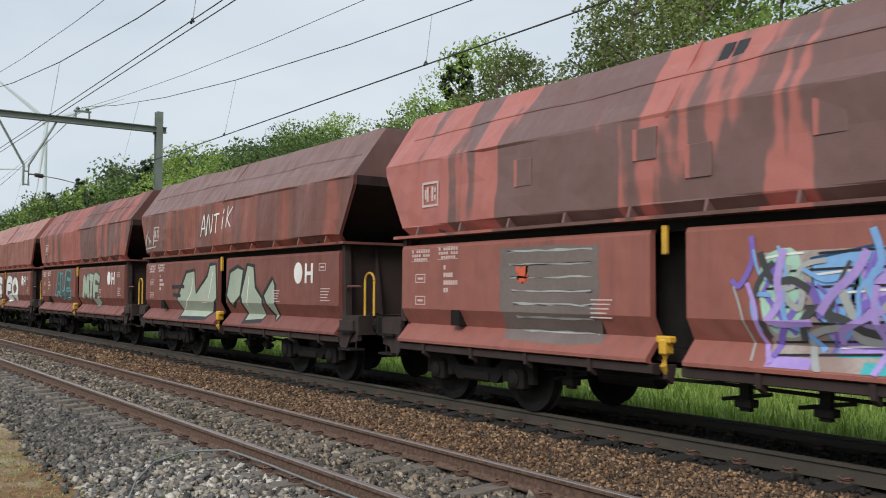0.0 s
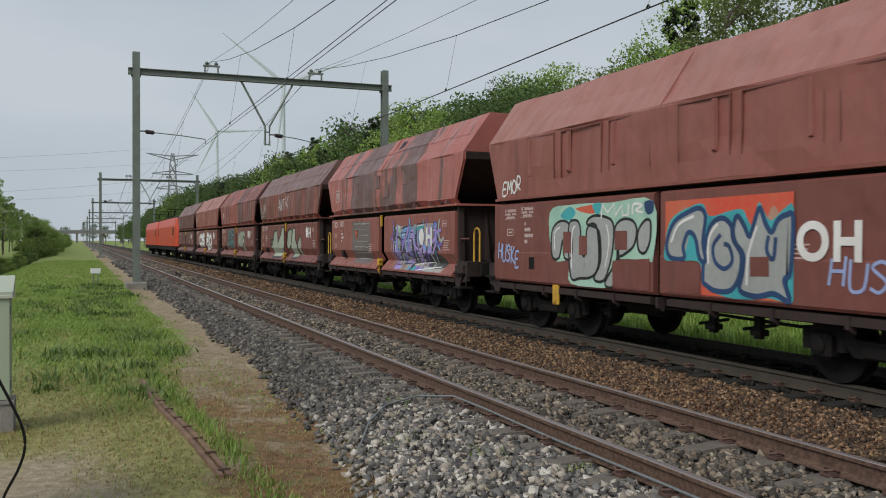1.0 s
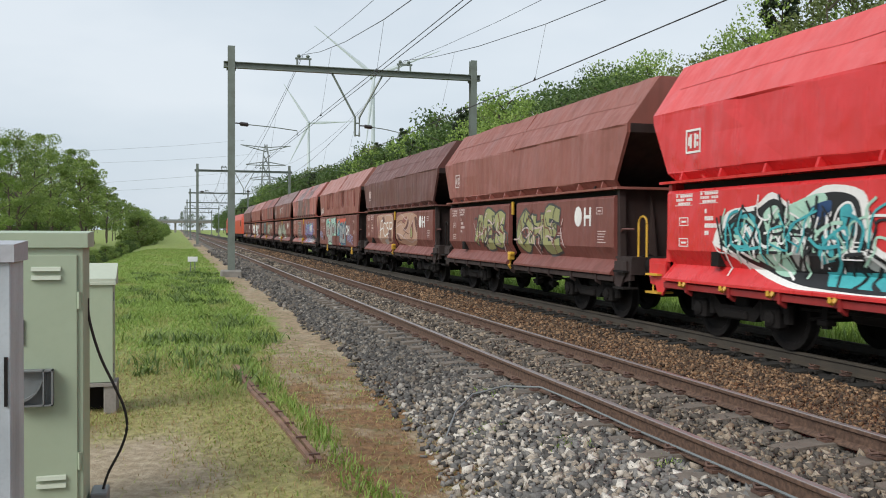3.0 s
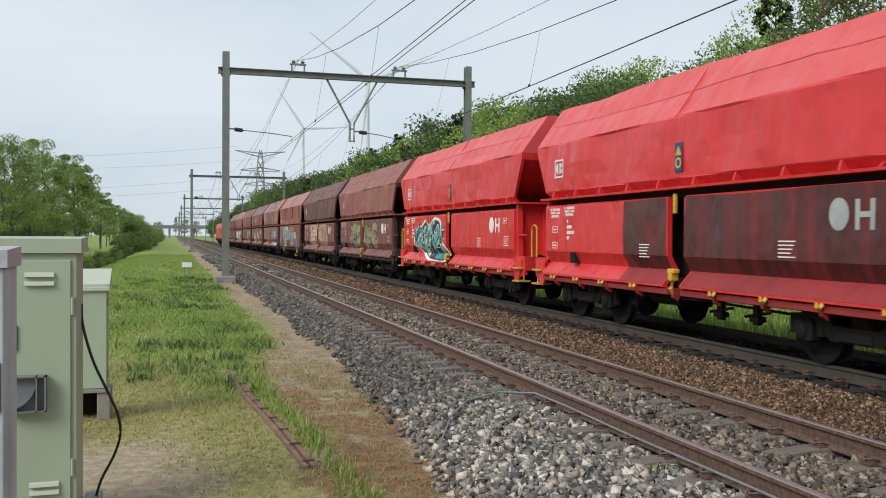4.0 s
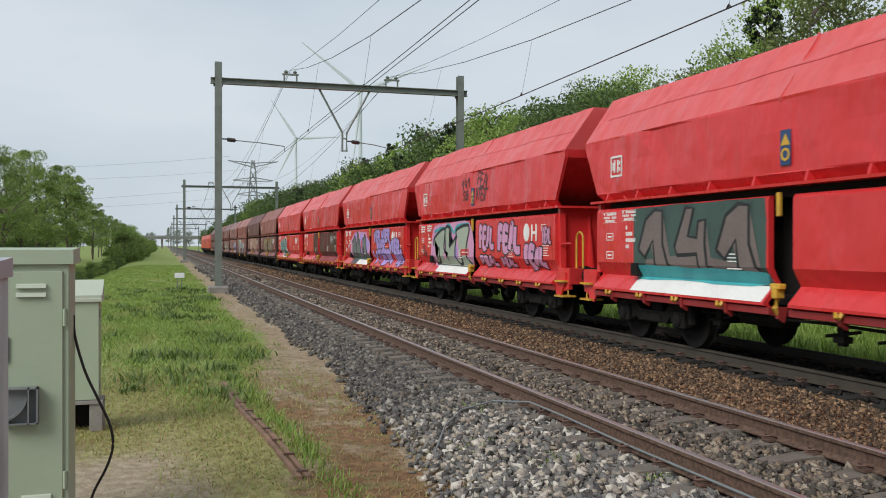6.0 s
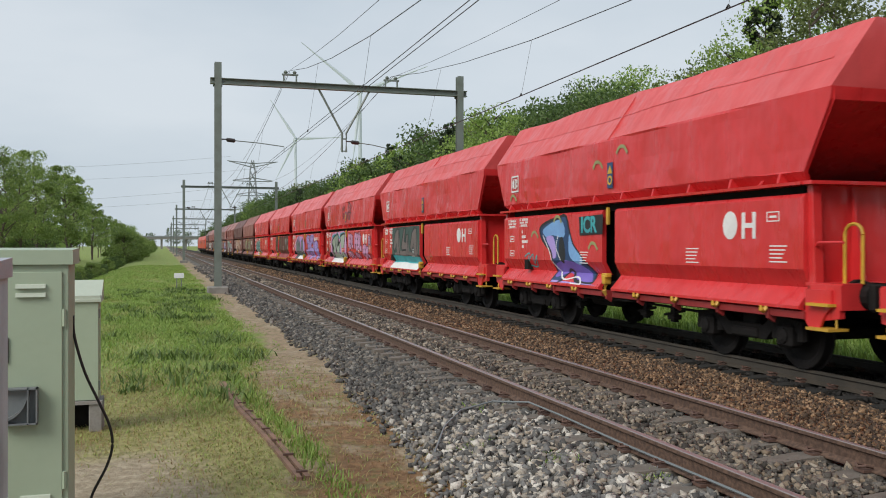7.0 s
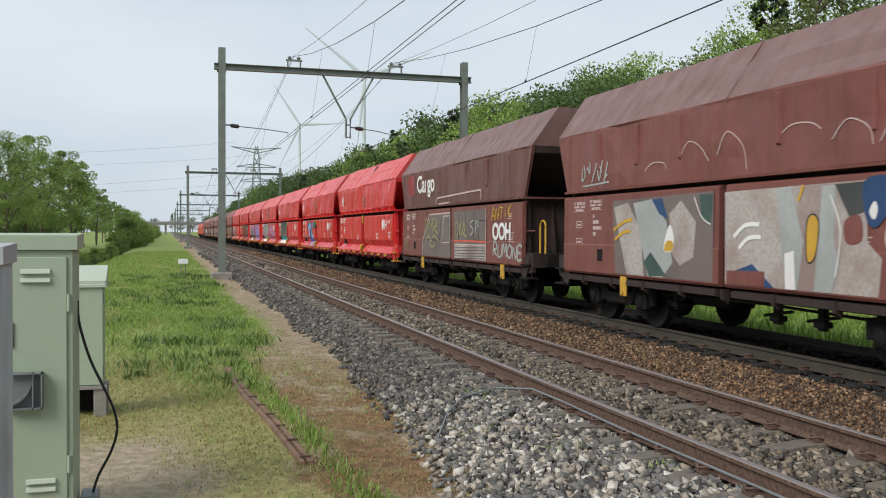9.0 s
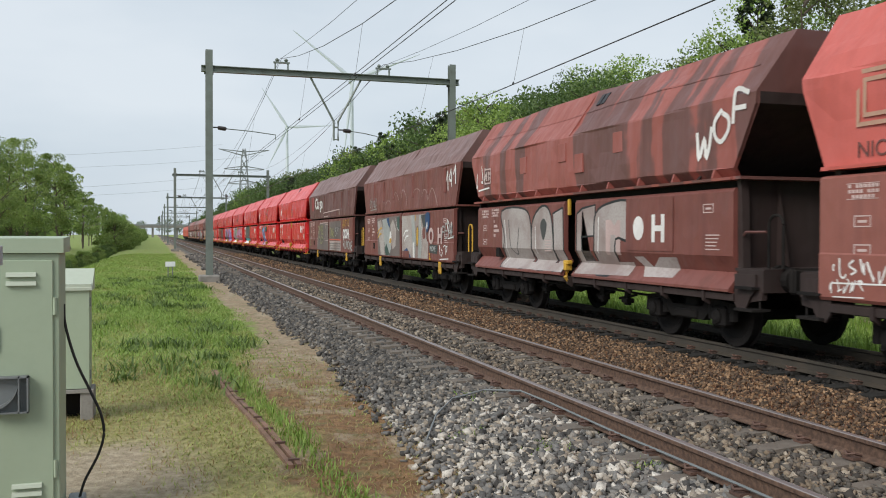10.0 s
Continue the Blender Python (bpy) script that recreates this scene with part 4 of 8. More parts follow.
def end_frame(bm, e):
    """Headstock, platform and the posts that carry the hopper's end."""
    y = lambda q: e * (q + 0.13)
    box(bm, -1.3, 1.3, y(5.55), y(5.75), 0.88, 1.18)
    box(bm, -1.28, 1.28, y(5.1), y(5.75), 1.16, 1.2)
    for s in (-1, 1):
        loft(bm, [[(s * 1.26, y(5.14), 1.18), (s * 1.26, y(5.26), 1.18), (s * 1.26, y(5.20), 2.46), (s * 1.26, y(5.10), 2.46)], [(s * 1.14, y(5.14), 1.18), (s * 1.14, y(5.26), 1.18), (s * 1.14, y(5.20), 2.46), (s * 1.14, y(5.10), 2.46)]])
        loft(bm, [[(s * x, y(5.2), 0.70), (s * x, y(5.72), 0.78), (s * x, y(5.74), 1.18), (s * x, y(5.2), 1.18)] for x in (1.22, 1.3)])
    for s in (-1, 1):
        loft(bm, [[(s * x, y(q), z) for q, z in ((5.16, 0.72), (5.26, 0.60), (5.40, 0.62), (5.50, 0.80), (5.62, 0.92), (5.62, 1.12), (5.16, 1.12))] for x in (1.30, 1.335)])


def bulkhead(bm, e):
    """The closed wall behind the platform, with a stiffener on either side."""
    y = lambda q: e * (q + 0.13)
    box(bm, -1.22, 1.22, y(5.06), y(5.10), 1.004, 2.44)
    for s in (-1, 1):
        loft(bm, [[(s * x, y(q), z) for q, z in ((5.10, 1.2), (5.34, 1.2), (5.18, 2.0), (5.12, 2.42))] for x in (0.55, 0.59)])


MIDDLE = {   # black blocks: shade between and under the chutes put into their colour
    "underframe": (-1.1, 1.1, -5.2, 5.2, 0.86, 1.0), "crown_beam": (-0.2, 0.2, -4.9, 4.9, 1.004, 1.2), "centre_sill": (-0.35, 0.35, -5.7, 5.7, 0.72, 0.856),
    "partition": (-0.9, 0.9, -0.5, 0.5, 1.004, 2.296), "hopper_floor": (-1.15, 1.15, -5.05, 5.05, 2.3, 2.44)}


def sole_bar(bm):
    """The channel below the doors with short gusset plates."""
    for s in (-1, 1):
        for y0, y1 in ((-5.3, -0.2), (0.2, 5.3)):
            loft(bm, [[(s * x, y, z) for x, z in ((WC - 0.02, 0.845), (WC + 0.03, 0.83), (WC + 0.03, 0.74), (WC - 0.06, 0.72), (WC - 0.12, 0.74), (WC - 0.12, 0.845))] for y in (y0, y1)])
        for k in range(9):
            y = -4.6 + 1.15 * k
            loft(bm, [[(s * x, yy, z) for x, z in ((WC + 0.06, 0.85), (WC + 0.05, 0.70), (WC - 0.05, 0.64), (WC - 0.1, 0.85))] for yy in (y - 0.03, y + 0.03)])


def air_tank(bm):
    tube(bm, [(-0.8, 0.5, 0.66), (-0.8, 0.55, 0.66), (-0.8, 1.45, 0.66), (-0.8, 1.5, 0.66)], [0.1, 0.16, 0.16, 0.1], 12)


def brake_rod(bm):
    tube(bm, [(-0.95, -2.4, 0.62), (-0.95, -0.4, 0.66), (-0.95, 2.4, 0.62)], 0.022, 5)


def brake_gear(bm):
    """A bracket with hanging levers."""
    box(bm, -0.98, -0.9, -0.06, 0.06, 0.4, 0.88)
    box(bm, -1.02, -0.86, -0.1, 0.1, 0.44, 0.52, 0.01)
    tube(bm, [(-0.94, -0.3, 0.6), (-0.94, 0.3, 0.5)], 0.025, 6)


def ledge(bm):
    for s in (-1, 1):
        loft(bm, [[(s * x, y, z) for x, z in ((WC - 0.2, 2.43), (WC + 0.07, 2.43), (WC + 0.075, 2.47), (WC - 0.2, 2.475))] for y in (-5.28, 5.28)])
    for e in (-1, 1):
        box(bm, -WC - 0.04, WC + 0.04, e * 5.2, e * 5.45, 2.43, 2.475)


def bracket(bm):
    loft(bm, [[(-WC - 0.05, y, 2.475), (-WC + 0.12, y, 2.475), (-WC + 0.02, y, 2.60), (-WC - 0.01, y, 2.60)] for y in (-0.02, 0.02)])


def hook(bm):
    tube(bm, [(0, 0, 0.08), (-0.03, 0, 0.0), (-0.08, 0.02, -0.05), (-0.14, 0, -0.02), (-0.15, 0, 0.06)], [0.03, 0.045, 0.05, 0.045, 0.025], 6)


def clamp(bm):
    box(bm, -0.14, 0.05, -0.07, 0.07, -0.05, 0.16, 0.02)
    box(bm, -0.12, 0.03, -0.14, 0.14, 0.10, 0.2, 0.02)
    tube(bm, [(-0.06, 0, -0.05), (-0.1, 0, -0.2), (-0.04, 0, -0.3)], [0.05, 0.06, 0.04], 6)


def buffer_mesh(bm):
    tube(bm, [(0, -0.05, 0), (0, 0.02, 0), (0, 0.02, 0), (0, 0.3, 0), (0, 0.3, 0), (0, 0.5, 0)], [0.2, 0.2, 0.17, 0.17, 0.1, 0.1], 14)
    box(bm, -0.28, 0.28, 0.48, 0.53, -0.17, 0.17, 0.03)


def end_rail(bm):
    """Bent tubes that guard the platform at the wagon's rear end."""
    tube(bm, [(-1.24, -5.3, 1.2), (-1.24, -5.32, 1.62), (-1.24, -5.42, 1.7), (-1.24, -5.85, 1.7)], 0.02, 6)


def hand_hoop(bm):
    pts = [(0, 0.02, 1.2), (0, 0.02, 1.78)]
    for k in range(7):
        a = math.pi * k / 6
        pts.append((0, 0.17 - 0.15 * math.cos(a), 1.8 + 0.13 * math.sin(a)))
    pts.append((0, 0.32, 1.2))
    tube(bm, pts, 0.022, 6)


def steps(bm):
    for z in (0.62, 0.92):
        box(bm, -1.42, -1.12, -0.2, 0.2, z, z + 0.035)
    for y in (-0.18, 0.18):
        tube(bm, [(-1.28, y, 0.63), (-1.28, y, 1.1)], 0.016, 4)


def rib(bm):
    loft(bm, [[(-WC - 0.045, y, z) for y, z in ((-0.03, 2.85), (0.03, 2.85), (0.03, 3.5), (-0.03, 3.5))], [(-WC + 0.005, y, z) for y, z in ((-0.05, 2.82), (0.05, 2.82), (0.05, 3.53), (-0.05, 3.53))]])


def plaque(bm):
    """Rows of small lettering as bars, in a frame."""
    for k in range(5):
        box(bm, -0.004, 0, -0.18 + 0.03 * ((k * 7) % 4), 0.17, 0.02 + 0.052 * k, 0.037 + 0.052 * k)


def frame_mark(bm):
    for y0, y1, z0, z1 in ((-0.13, 0.13, 0.0, 0.014), (-0.13, 0.13, 0.12, 0.134), (-0.13, -0.115, 0, 0.134), (0.115, 0.13, 0, 0.134), (-0.07, 0.07, 0.05, 0.08)):
        box(bm, -0.004, 0, y0, y1, z0, z1)


def data_block(bm):
    for z, cells in ((0.42, 1), (0.31, 4), (0.2, 6), (0.09, 2)):
        for k in range(cells):
            box(bm, -0.004, 0, -0.045 - 0.058 * k, 0.0 - 0.058 * k, z, z + 0.065)


def grid_mark(bm):
    for z in (0.0, 0.06, 0.12):
        for k in range(8):
            if (k * 5 + int(z * 100)) % 7:
                box(bm, -0.004, 0, -0.24 + k * 0.06, -0.197 + k * 0.06, z, z + 0.04)
    for z in (-0.012, 0.166):
        box(bm, -0.004, 0, -0.25, 0.25, z, z + 0.008)


def logo_frame(bm):
    """A square outline with two plain strokes in it."""
    for y0, y1, z0, z1 in ((-0.21, 0.21, 0, 0.035), (-0.21, 0.21, 0.34, 0.375), (-0.21, -0.175, 0.03, 0.345), (0.175, 0.21, 0.03, 0.345), (0.04, 0.09, 0.08, 0.3), (-0.08, -0.03, 0.08, 0.3), (0.1, 0.14, 0.12, 0.26), (-0.14, -0.1, 0.1, 0.17), (-0.14, -0.1, 0.21, 0.28)):
        box(bm, -0.004, 0, y0, y1, z0, z1)


def warning_plate(bm):
    box(bm, -0.005, 0, -0.105, 0.105, -0.02, 0.44)


def warning_signs(bm):
    for a, b, c in (((-0.004, -0.09, 0.24), (-0.004, 0.09, 0.24), (-0.004, 0.0, 0.39)),):
        loft(bm, [[(x, p[1], p[2]) for p in (a, b, c)] for x in (-0.006, 0.0)])
    for k in range(8):
        u, w = 2 * math.pi * k / 8, 2 * math.pi * (k + 1) / 8
        loft(bm, [[(x, r * math.cos(q), 0.12 + r * math.sin(q)) for r, q in ((0.055, u), (0.09, u), (0.09, w), (0.055, w))] for x in (-0.006, 0.0)])


def disc(bm):
    pts = [(0.17 * math.cos(2 * math.pi * k / 24), 0.2 * math.sin(2 * math.pi * k / 24)) for k in range(24)]
    loft(bm, [[(x, y, z) for y, z in pts] for x in (-0.004, 0.0)])


MARK_KEYS = {plaque: "rows", frame_mark: "frame", data_block: "block", grid_mark: "grid"}


def letters(name, text, size, mat, parent, y, z, x=-WC - 0.045, slant=0.0, space=1.0, turn=0.0, bold=0.0):
    """Words sprayed or stencilled on the side that faces -x; y is where they begin, reading towards -y."""
    c = bpy.data.curves.new(name, "FONT")
    c.body, c.size, c.extrude, c.shear, c.space_character, c.offset = text, size, 0.002, slant, space, bold
    tmp = bpy.data.objects.new(name, c)
    me = bpy.data.meshes.new_from_object(tmp)
    me.transform(Matrix(((0, 0, -1, 0), (-1, 0, 0, 0), (0, 1, 0, 0), (0, 0, 0, 1))))
    bpy.data.objects.remove(tmp)
    bpy.data.curves.remove(c)
    if z > 2.45:
        x = -WC - 0.012
        m = pose(0, 0, 0, turn, 0, 0)
        for q in me.vertices:
            at = m @ q.co
            q.co.x -= dent(y + at.y, z + at.z, DENTS.get(parent, 0))
    elif parent in FLARED:
        m = pose(0, 0, 0, turn, 0, 0)
        for q in me.vertices:
            q.co.x -= bend(z + (m @ q.co).z)
    me.name = name
    me.materials.clear()
    return part(name, me, mat, parent, m=pose(x, y, z, turn, 0, 0))


DENTS = {}


def hug(bm, wagon):
    """Lays paint on the hopper's dented side plate."""
    k = DENTS.get(wagon, 0)
    for q in bm.verts:
        if q.co.z > 2.47:
            q.co.x = -WC - dent(q.co.y, q.co.z, k) - 0.012


FLARED = set()


def bend(z):
    """How far the newer doors' face lies outside its upper plane: drawn in below, then flared out at the lip."""
    if z >= 1.36:
        return 0.0
    return -0.125 * (1.36 - z) / 0.23 if z >= 1.13 else -0.125 + 0.205 * (1.13 - z) / 0.23


def lay(bm, wagon):
    """Lays flat paint on the doors' bent face."""
    if wagon in FLARED:
        for z in (1.36, 1.13):
            bmesh.ops.bisect_plane(bm, geom=bm.verts[:] + bm.edges[:] + bm.faces[:], plane_co=(0, 0, z), plane_no=(0, 0, 1))
        for q in bm.verts:
            if q.co.z < 1.36:
                q.co.x -= bend(q.co.z)
    hug(bm, wagon)
    return bm


def stroke(bm, pts, w, x=0.0, low=-9.0, high=9.0):
    """A sprayed line of width w through points (y, z), round at bends."""
    pts = [Vector(p) for p in pts]
    left, right = [], []
    for i, p in enumerate(pts):
        d = (pts[min(i + 1, len(pts) - 1)] - pts[max(i - 1, 0)])
        d = d.normalized() if d.length > 1e-6 else Vector((1, 0))
        nrm = Vector((-d.y, d.x)) * w / 2
        left.append(p + nrm)
        right.append(p - nrm)
    for i in range(len(pts) - 1):
        quad = [left[i], left[i + 1], right[i + 1], right[i]]
        bm.faces.new([bm.verts.new((x - 0.00004 * i, q.x, min(max(q.y, low), high))) for q in quad])


def curve_points(ctrl, closed=False, k=6):
    """Smooth points through control points."""
    n = len(ctrl)
    res = []
    for i in range(n if closed else n - 1):
        p0, p1, p2, p3 = (Vector(ctrl[(i + q) % n]) if closed else Vector(ctrl[min(max(i + q, 0), n - 1)]) for q in (-1, 0, 1, 2))
        for j in range(k):
            t = j / k
            res.append(0.5 * (2 * p1 + (p2 - p0) * t + (2 * p0 - 5 * p1 + 4 * p2 - p3) * t * t + (3 * p1 - p0 - 3 * p2 + p3) * t ** 3))
    if not closed:
        res.append(Vector(ctrl[-1]))
    return res


def blob(bm, pts, x):
    """A filled sprayed shape."""
    vs = [bm.verts.new((x, p[0], p[1])) for p in pts]
    f = bm.faces.new(vs)
    bmesh.ops.triangulate(bm, faces=[f])


def letter_forms(rng, kind):
    """Control points of one letter of a piece, in a unit box, as open strokes."""
    forms = {
        "N": [[(0, 0), (0.1, 1), (0.85, 0.05), (0.95, 1)]], "U": [[(0, 1), (0.1, 0.1), (0.5, -0.05), (0.9, 0.15), (1, 1)]], "A": [[(0, 0), (0.45, 1), (0.6, 1), (1, 0)], [(0.2, 0.4), (0.8, 0.4)]],
        "O": [[(0.5, 1), (0.05, 0.7), (0.05, 0.25), (0.5, 0), (0.95, 0.3), (0.95, 0.75), (0.5, 1)]], "E": [[(0.95, 0.95), (0.1, 1), (0.05, 0), (0.95, 0.02)], [(0.1, 0.5), (0.75, 0.5)]],
        "S": [[(0.95, 0.85), (0.5, 1), (0.05, 0.75), (0.9, 0.35), (0.55, 0), (0, 0.12)]], "M": [[(0, 0), (0.12, 1), (0.5, 0.35), (0.88, 1), (1, 0)]], "K": [[(0.08, 0), (0.08, 1)], [(0.95, 1), (0.2, 0.5), (1, 0)]],
        "i": [[(0.5, 0), (0.52, 0.65)], [(0.48, 0.86), (0.56, 0.94)]],
        "I": [[(0.4, 0), (0.5, 1)], [(0.1, 1), (0.9, 0.98)]], "R": [[(0.05, 0), (0.08, 1), (0.8, 0.9), (0.75, 0.5), (0.15, 0.45), (0.95, 0)]], "L": [[(0.1, 1), (0.05, 0.05), (0.95, 0)]],
        "H": [[(0.05, 0), (0.1, 1)], [(0.9, 0), (0.95, 1)], [(0.1, 0.5), (0.9, 0.5)]],
        "F": [[(0.12, 0), (0.15, 1), (0.95, 0.92)], [(0.15, 0.52), (0.8, 0.5)]], "V": [[(0, 1), (0.45, 0), (0.55, 0), (1, 1)]], "1": [[(0.0, 0.5), (0.45, 0.98), (0.5, 0.95), (0.75, 0.0)]], "4": [[(0.3, 1), (0.05, 0.4), (0.9, 0.35)], [(0.6, 0.75), (0.75, 0)]],
        "B": [[(0.1, 0), (0.1, 1), (0.8, 0.85), (0.75, 0.6), (0.15, 0.52), (0.9, 0.35), (0.8, 0.05), (0.1, 0)]], "T": [[(0.5, 0), (0.5, 1)], [(0, 0.95), (1, 1)]], "W": [[(0, 1), (0.25, 0), (0.5, 0.7), (0.75, 0), (1, 1)]],
        "D": [[(0.1, 0), (0.1, 1), (0.7, 0.9), (0.95, 0.5), (0.65, 0.08), (0.1, 0)]], "P": [[(0.1, 0), (0.1, 1), (0.85, 0.9), (0.85, 0.5), (0.15, 0.42)]], "C": [[(0.95, 0.9), (0.4, 1), (0.05, 0.6), (0.1, 0.2), (0.5, 0), (0.95, 0.12)]],
    }
    return forms[kind]


def longer(pts, e):
    """A line drawn out at both ends by e."""
    pts = [Vector(p) for p in pts]
    a, b = (pts[0] - pts[1]), (pts[-1] - pts[-2])
    return [pts[0] + a.normalized() * e] + pts[1:-1] + [pts[-1] + b.normalized() * e] if a.length > 1e-6 and b.length > 1e-6 else pts


def piece(wagon, y0, y1, z0, z1, shapes, fill, outline, back=None, halo=None, shine=None, seed=1, x=-WC, weight=0.3, label="", rim=0.05):
    """A graffiti piece between y0 (where it begins) and y1: backdrop, halo, outlined letters that overlap, highlights."""
    rng = random.Random(seed)
    width = y0 - y1
    k = len(shapes)
    th = min(width / k * weight, 0.27 * (z1 - z0))
    rim = min(rim, th * 0.42)
    low, high = (0.95, 2.34) if x < -WC - 0.05 else (0.91, 2.28)
    meshes = {q: bmesh.new() for q in ("halo", "outline", "letters", "highlight")}
    z0, z1 = z0 + th / 2 + rim, z1 - th / 2 - rim
    for i, s in enumerate(shapes):
        a = y0 - th / 2 - (width - th) * i / k
        w = (width - th) / k * 1.0
        dz = rng.uniform(-0.04, 0.04) * (z1 - z0)
        lift = 0.0034 + 0.0016 * i
        for j, f in enumerate(letter_forms(rng, s)):
            pts = [(a - w * (0.02 + 0.9 * p[0] + rng.uniform(-0.05, 0.05)), z0 + dz + (z1 - z0) * (p[1] + rng.uniform(-0.05, 0.05))) for p in f]
            line = curve_points(pts, k=5) if s in "OUSEDCPR" or rng.random() < 0.6 else [Vector(p) for p in pts]
            if halo:
                stroke(meshes["halo"], longer(line, rim * 2.4), th + rim * 5, x - 0.0022 - 0.00005 * (3 * i + j), low, high)
            if outline:
                stroke(meshes["outline"], longer(line, rim), th + rim * 2, x - lift - 0.0002 * j, low, high)
            stroke(meshes["letters"], line, th, x - lift - 0.0007 - 0.0002 * j, low, high)
            if shine:
                q = rng.randrange(max(1, len(line) - 2))
                stroke(meshes["highlight"], [p + Vector((th * 0.22, th * 0.1)) for p in line[q:q + 3]], th * 0.14, x - lift - 0.0014, low, high)
    if back:
        bm = bmesh.new()
        ring = []
        for j in range(30):
            u = 2 * math.pi * j / 30
            e = 1 + 0.10 * math.sin(3 * u + seed) + 0.07 * math.sin(7 * u + 2 * seed)
            cy, cz = abs(math.cos(u)) ** 0.45 * math.copysign(1, math.cos(u)), abs(math.sin(u)) ** 0.5 * math.copysign(1, math.sin(u))
            ring.append(((y0 + y1) / 2 + cy * width * 0.5 * e, min(max((z0 + z1) / 2 + cz * (z1 - z0) * 0.62 * e, low), high)))
        blob(bm, ring, x - 0.0015)
        part("graffiti_backdrop", lay(bm, wagon), back, wagon, label or "sprayed graffiti backdrop")
    for q, mat in (("halo", halo), ("outline", outline), ("letters", fill), ("highlight", shine)):
        if mat:
            tagged(part("graffiti_" + q, lay(meshes[q], wagon), mat, wagon, label or "sprayed graffiti"), kind="" if q == "letters" else "stuff")
        else:
            meshes[q].free()


def wildstyle(wagon, y0, y1, z0, z1, mats, count, seed, x=-WC, widths=(0.03, 0.10)):
    """Interlocked curling strokes in several colours whose letters cannot be told."""
    rng = random.Random(seed)
    low, high = (0.95, 2.34) if x < -WC - 0.05 else (0.91, 2.28)
    for m, mat in enumerate(mats):
        bm = bmesh.new()
        for k in range(count):
            cy, cz = y1 + (y0 - y1) * (k + rng.random()) / count, z0 + (z1 - z0) * rng.uniform(0.25, 0.75)
            a = rng.uniform(0, 6.3)
            pts = []
            for j in range(4):
                pts.append((cy + 0.28 * math.cos(a) * (j - 1.5) * 0.7 + rng.uniform(-0.08, 0.08), cz + (z1 - z0) * 0.24 * math.sin(a) * (j - 1.5)))
                a += rng.uniform(-0.9, 0.9)
            stroke(bm, curve_points(pts, k=5), rng.uniform(*widths), x - 0.001 - 0.0014 * m - 0.00006 * k, low, high)
        tagged(part("graffiti_linework", lay(bm, wagon), mat, wagon, "interlocked sprayed strokes"), kind="stuff")


def figures(wagon, fill, outline, glow, y0=3.75, y1=0.35, z0=1.12, z1=2.25, x=-WC, spots=None):
    """Three fat figures with pointed feet, black-rimmed, standing on a solid base."""
    one = [(0.0, 0.42), (0.22, 0.86), (0.5, 1.0), (0.72, 0.97), (0.72, 0.5), (0.86, 0.22), (1.0, 0.1), (0.72, 0.02), (0.5, 0.2), (0.44, 0.55), (0.2, 0.3)]
    four = [(0.3, 1.0), (0.5, 0.98), (0.36, 0.6), (0.58, 0.58), (0.62, 0.8), (0.8, 0.82), (0.78, 0.5), (0.84, 0.2), (1.0, 0.02), (0.66, 0.06), (0.58, 0.36), (0.08, 0.34), (0.0, 0.46)]
    rim, body, mist = bmesh.new(), bmesh.new(), bmesh.new()
    w = (y0 - y1) / 3
    for i, f in enumerate((one, four, one)):
        pts = [Vector((y0 - w * (i + 0.04 + 0.95 * p[0]), z0 + (z1 - z0) * p[1])) for p in f]
        c = sum(pts, Vector((0, 0))) / len(pts)
        blob(body, pts, x - 0.0045)
        stroke(rim, pts + pts[:1], 0.065, x - 0.0055, 0.91, 2.28)
        big = curve_points([c + (p - c) * 1.28 for p in pts], True, 3)
        blob(mist, [(p.x, min(max(p.y, 1.11), 2.28)) for p in big], x - 0.0018 - 0.0005 * i)
    blob(body, [(y0 - 0.25, z0), (y1 + 0.05, z0), (y1 + 0.05, z0 + 0.22), ((y0 + y1) / 2, z0 + 0.42), (y0 - 0.3, z0 + 0.3)], x - 0.0038)
    part("graffiti_glow", lay(mist, wagon), glow, wagon, "sprayed glow round the figures")
    part("graffiti_figures", lay(body, wagon), fill, wagon, "grey sprayed figures")
    part("graffiti_outline", lay(rim, wagon), outline, wagon, "black sprayed outline")


def handwriting(wagon, word, y, z, w, h, mat, x, rise=0.0, pen=0.04):
    """A quick sprayed tag, letter by letter in single strokes, climbing by rise degrees."""
    rng = random.Random(word + str(y))
    bm = bmesh.new()
    up = math.tan(radians(-rise))
    for i, c in enumerate(word):
        dz = rng.uniform(-0.06, 0.06) * h
        for f in letter_forms(rng, c):
            pts = [(y - w * (i * 1.08 + 0.9 * p[0] + 0.12 * p[1]) + rng.uniform(-0.02, 0.02) * w, z + dz + up * w * i + h * (p[1] * rng.uniform(0.95, 1.12))) for p in f]
            stroke(bm, curve_points(pts, k=4), pen, x)
    tagged(part("tag", lay(bm, wagon), mat, wagon, "quickly sprayed tag"), kind="stuff")


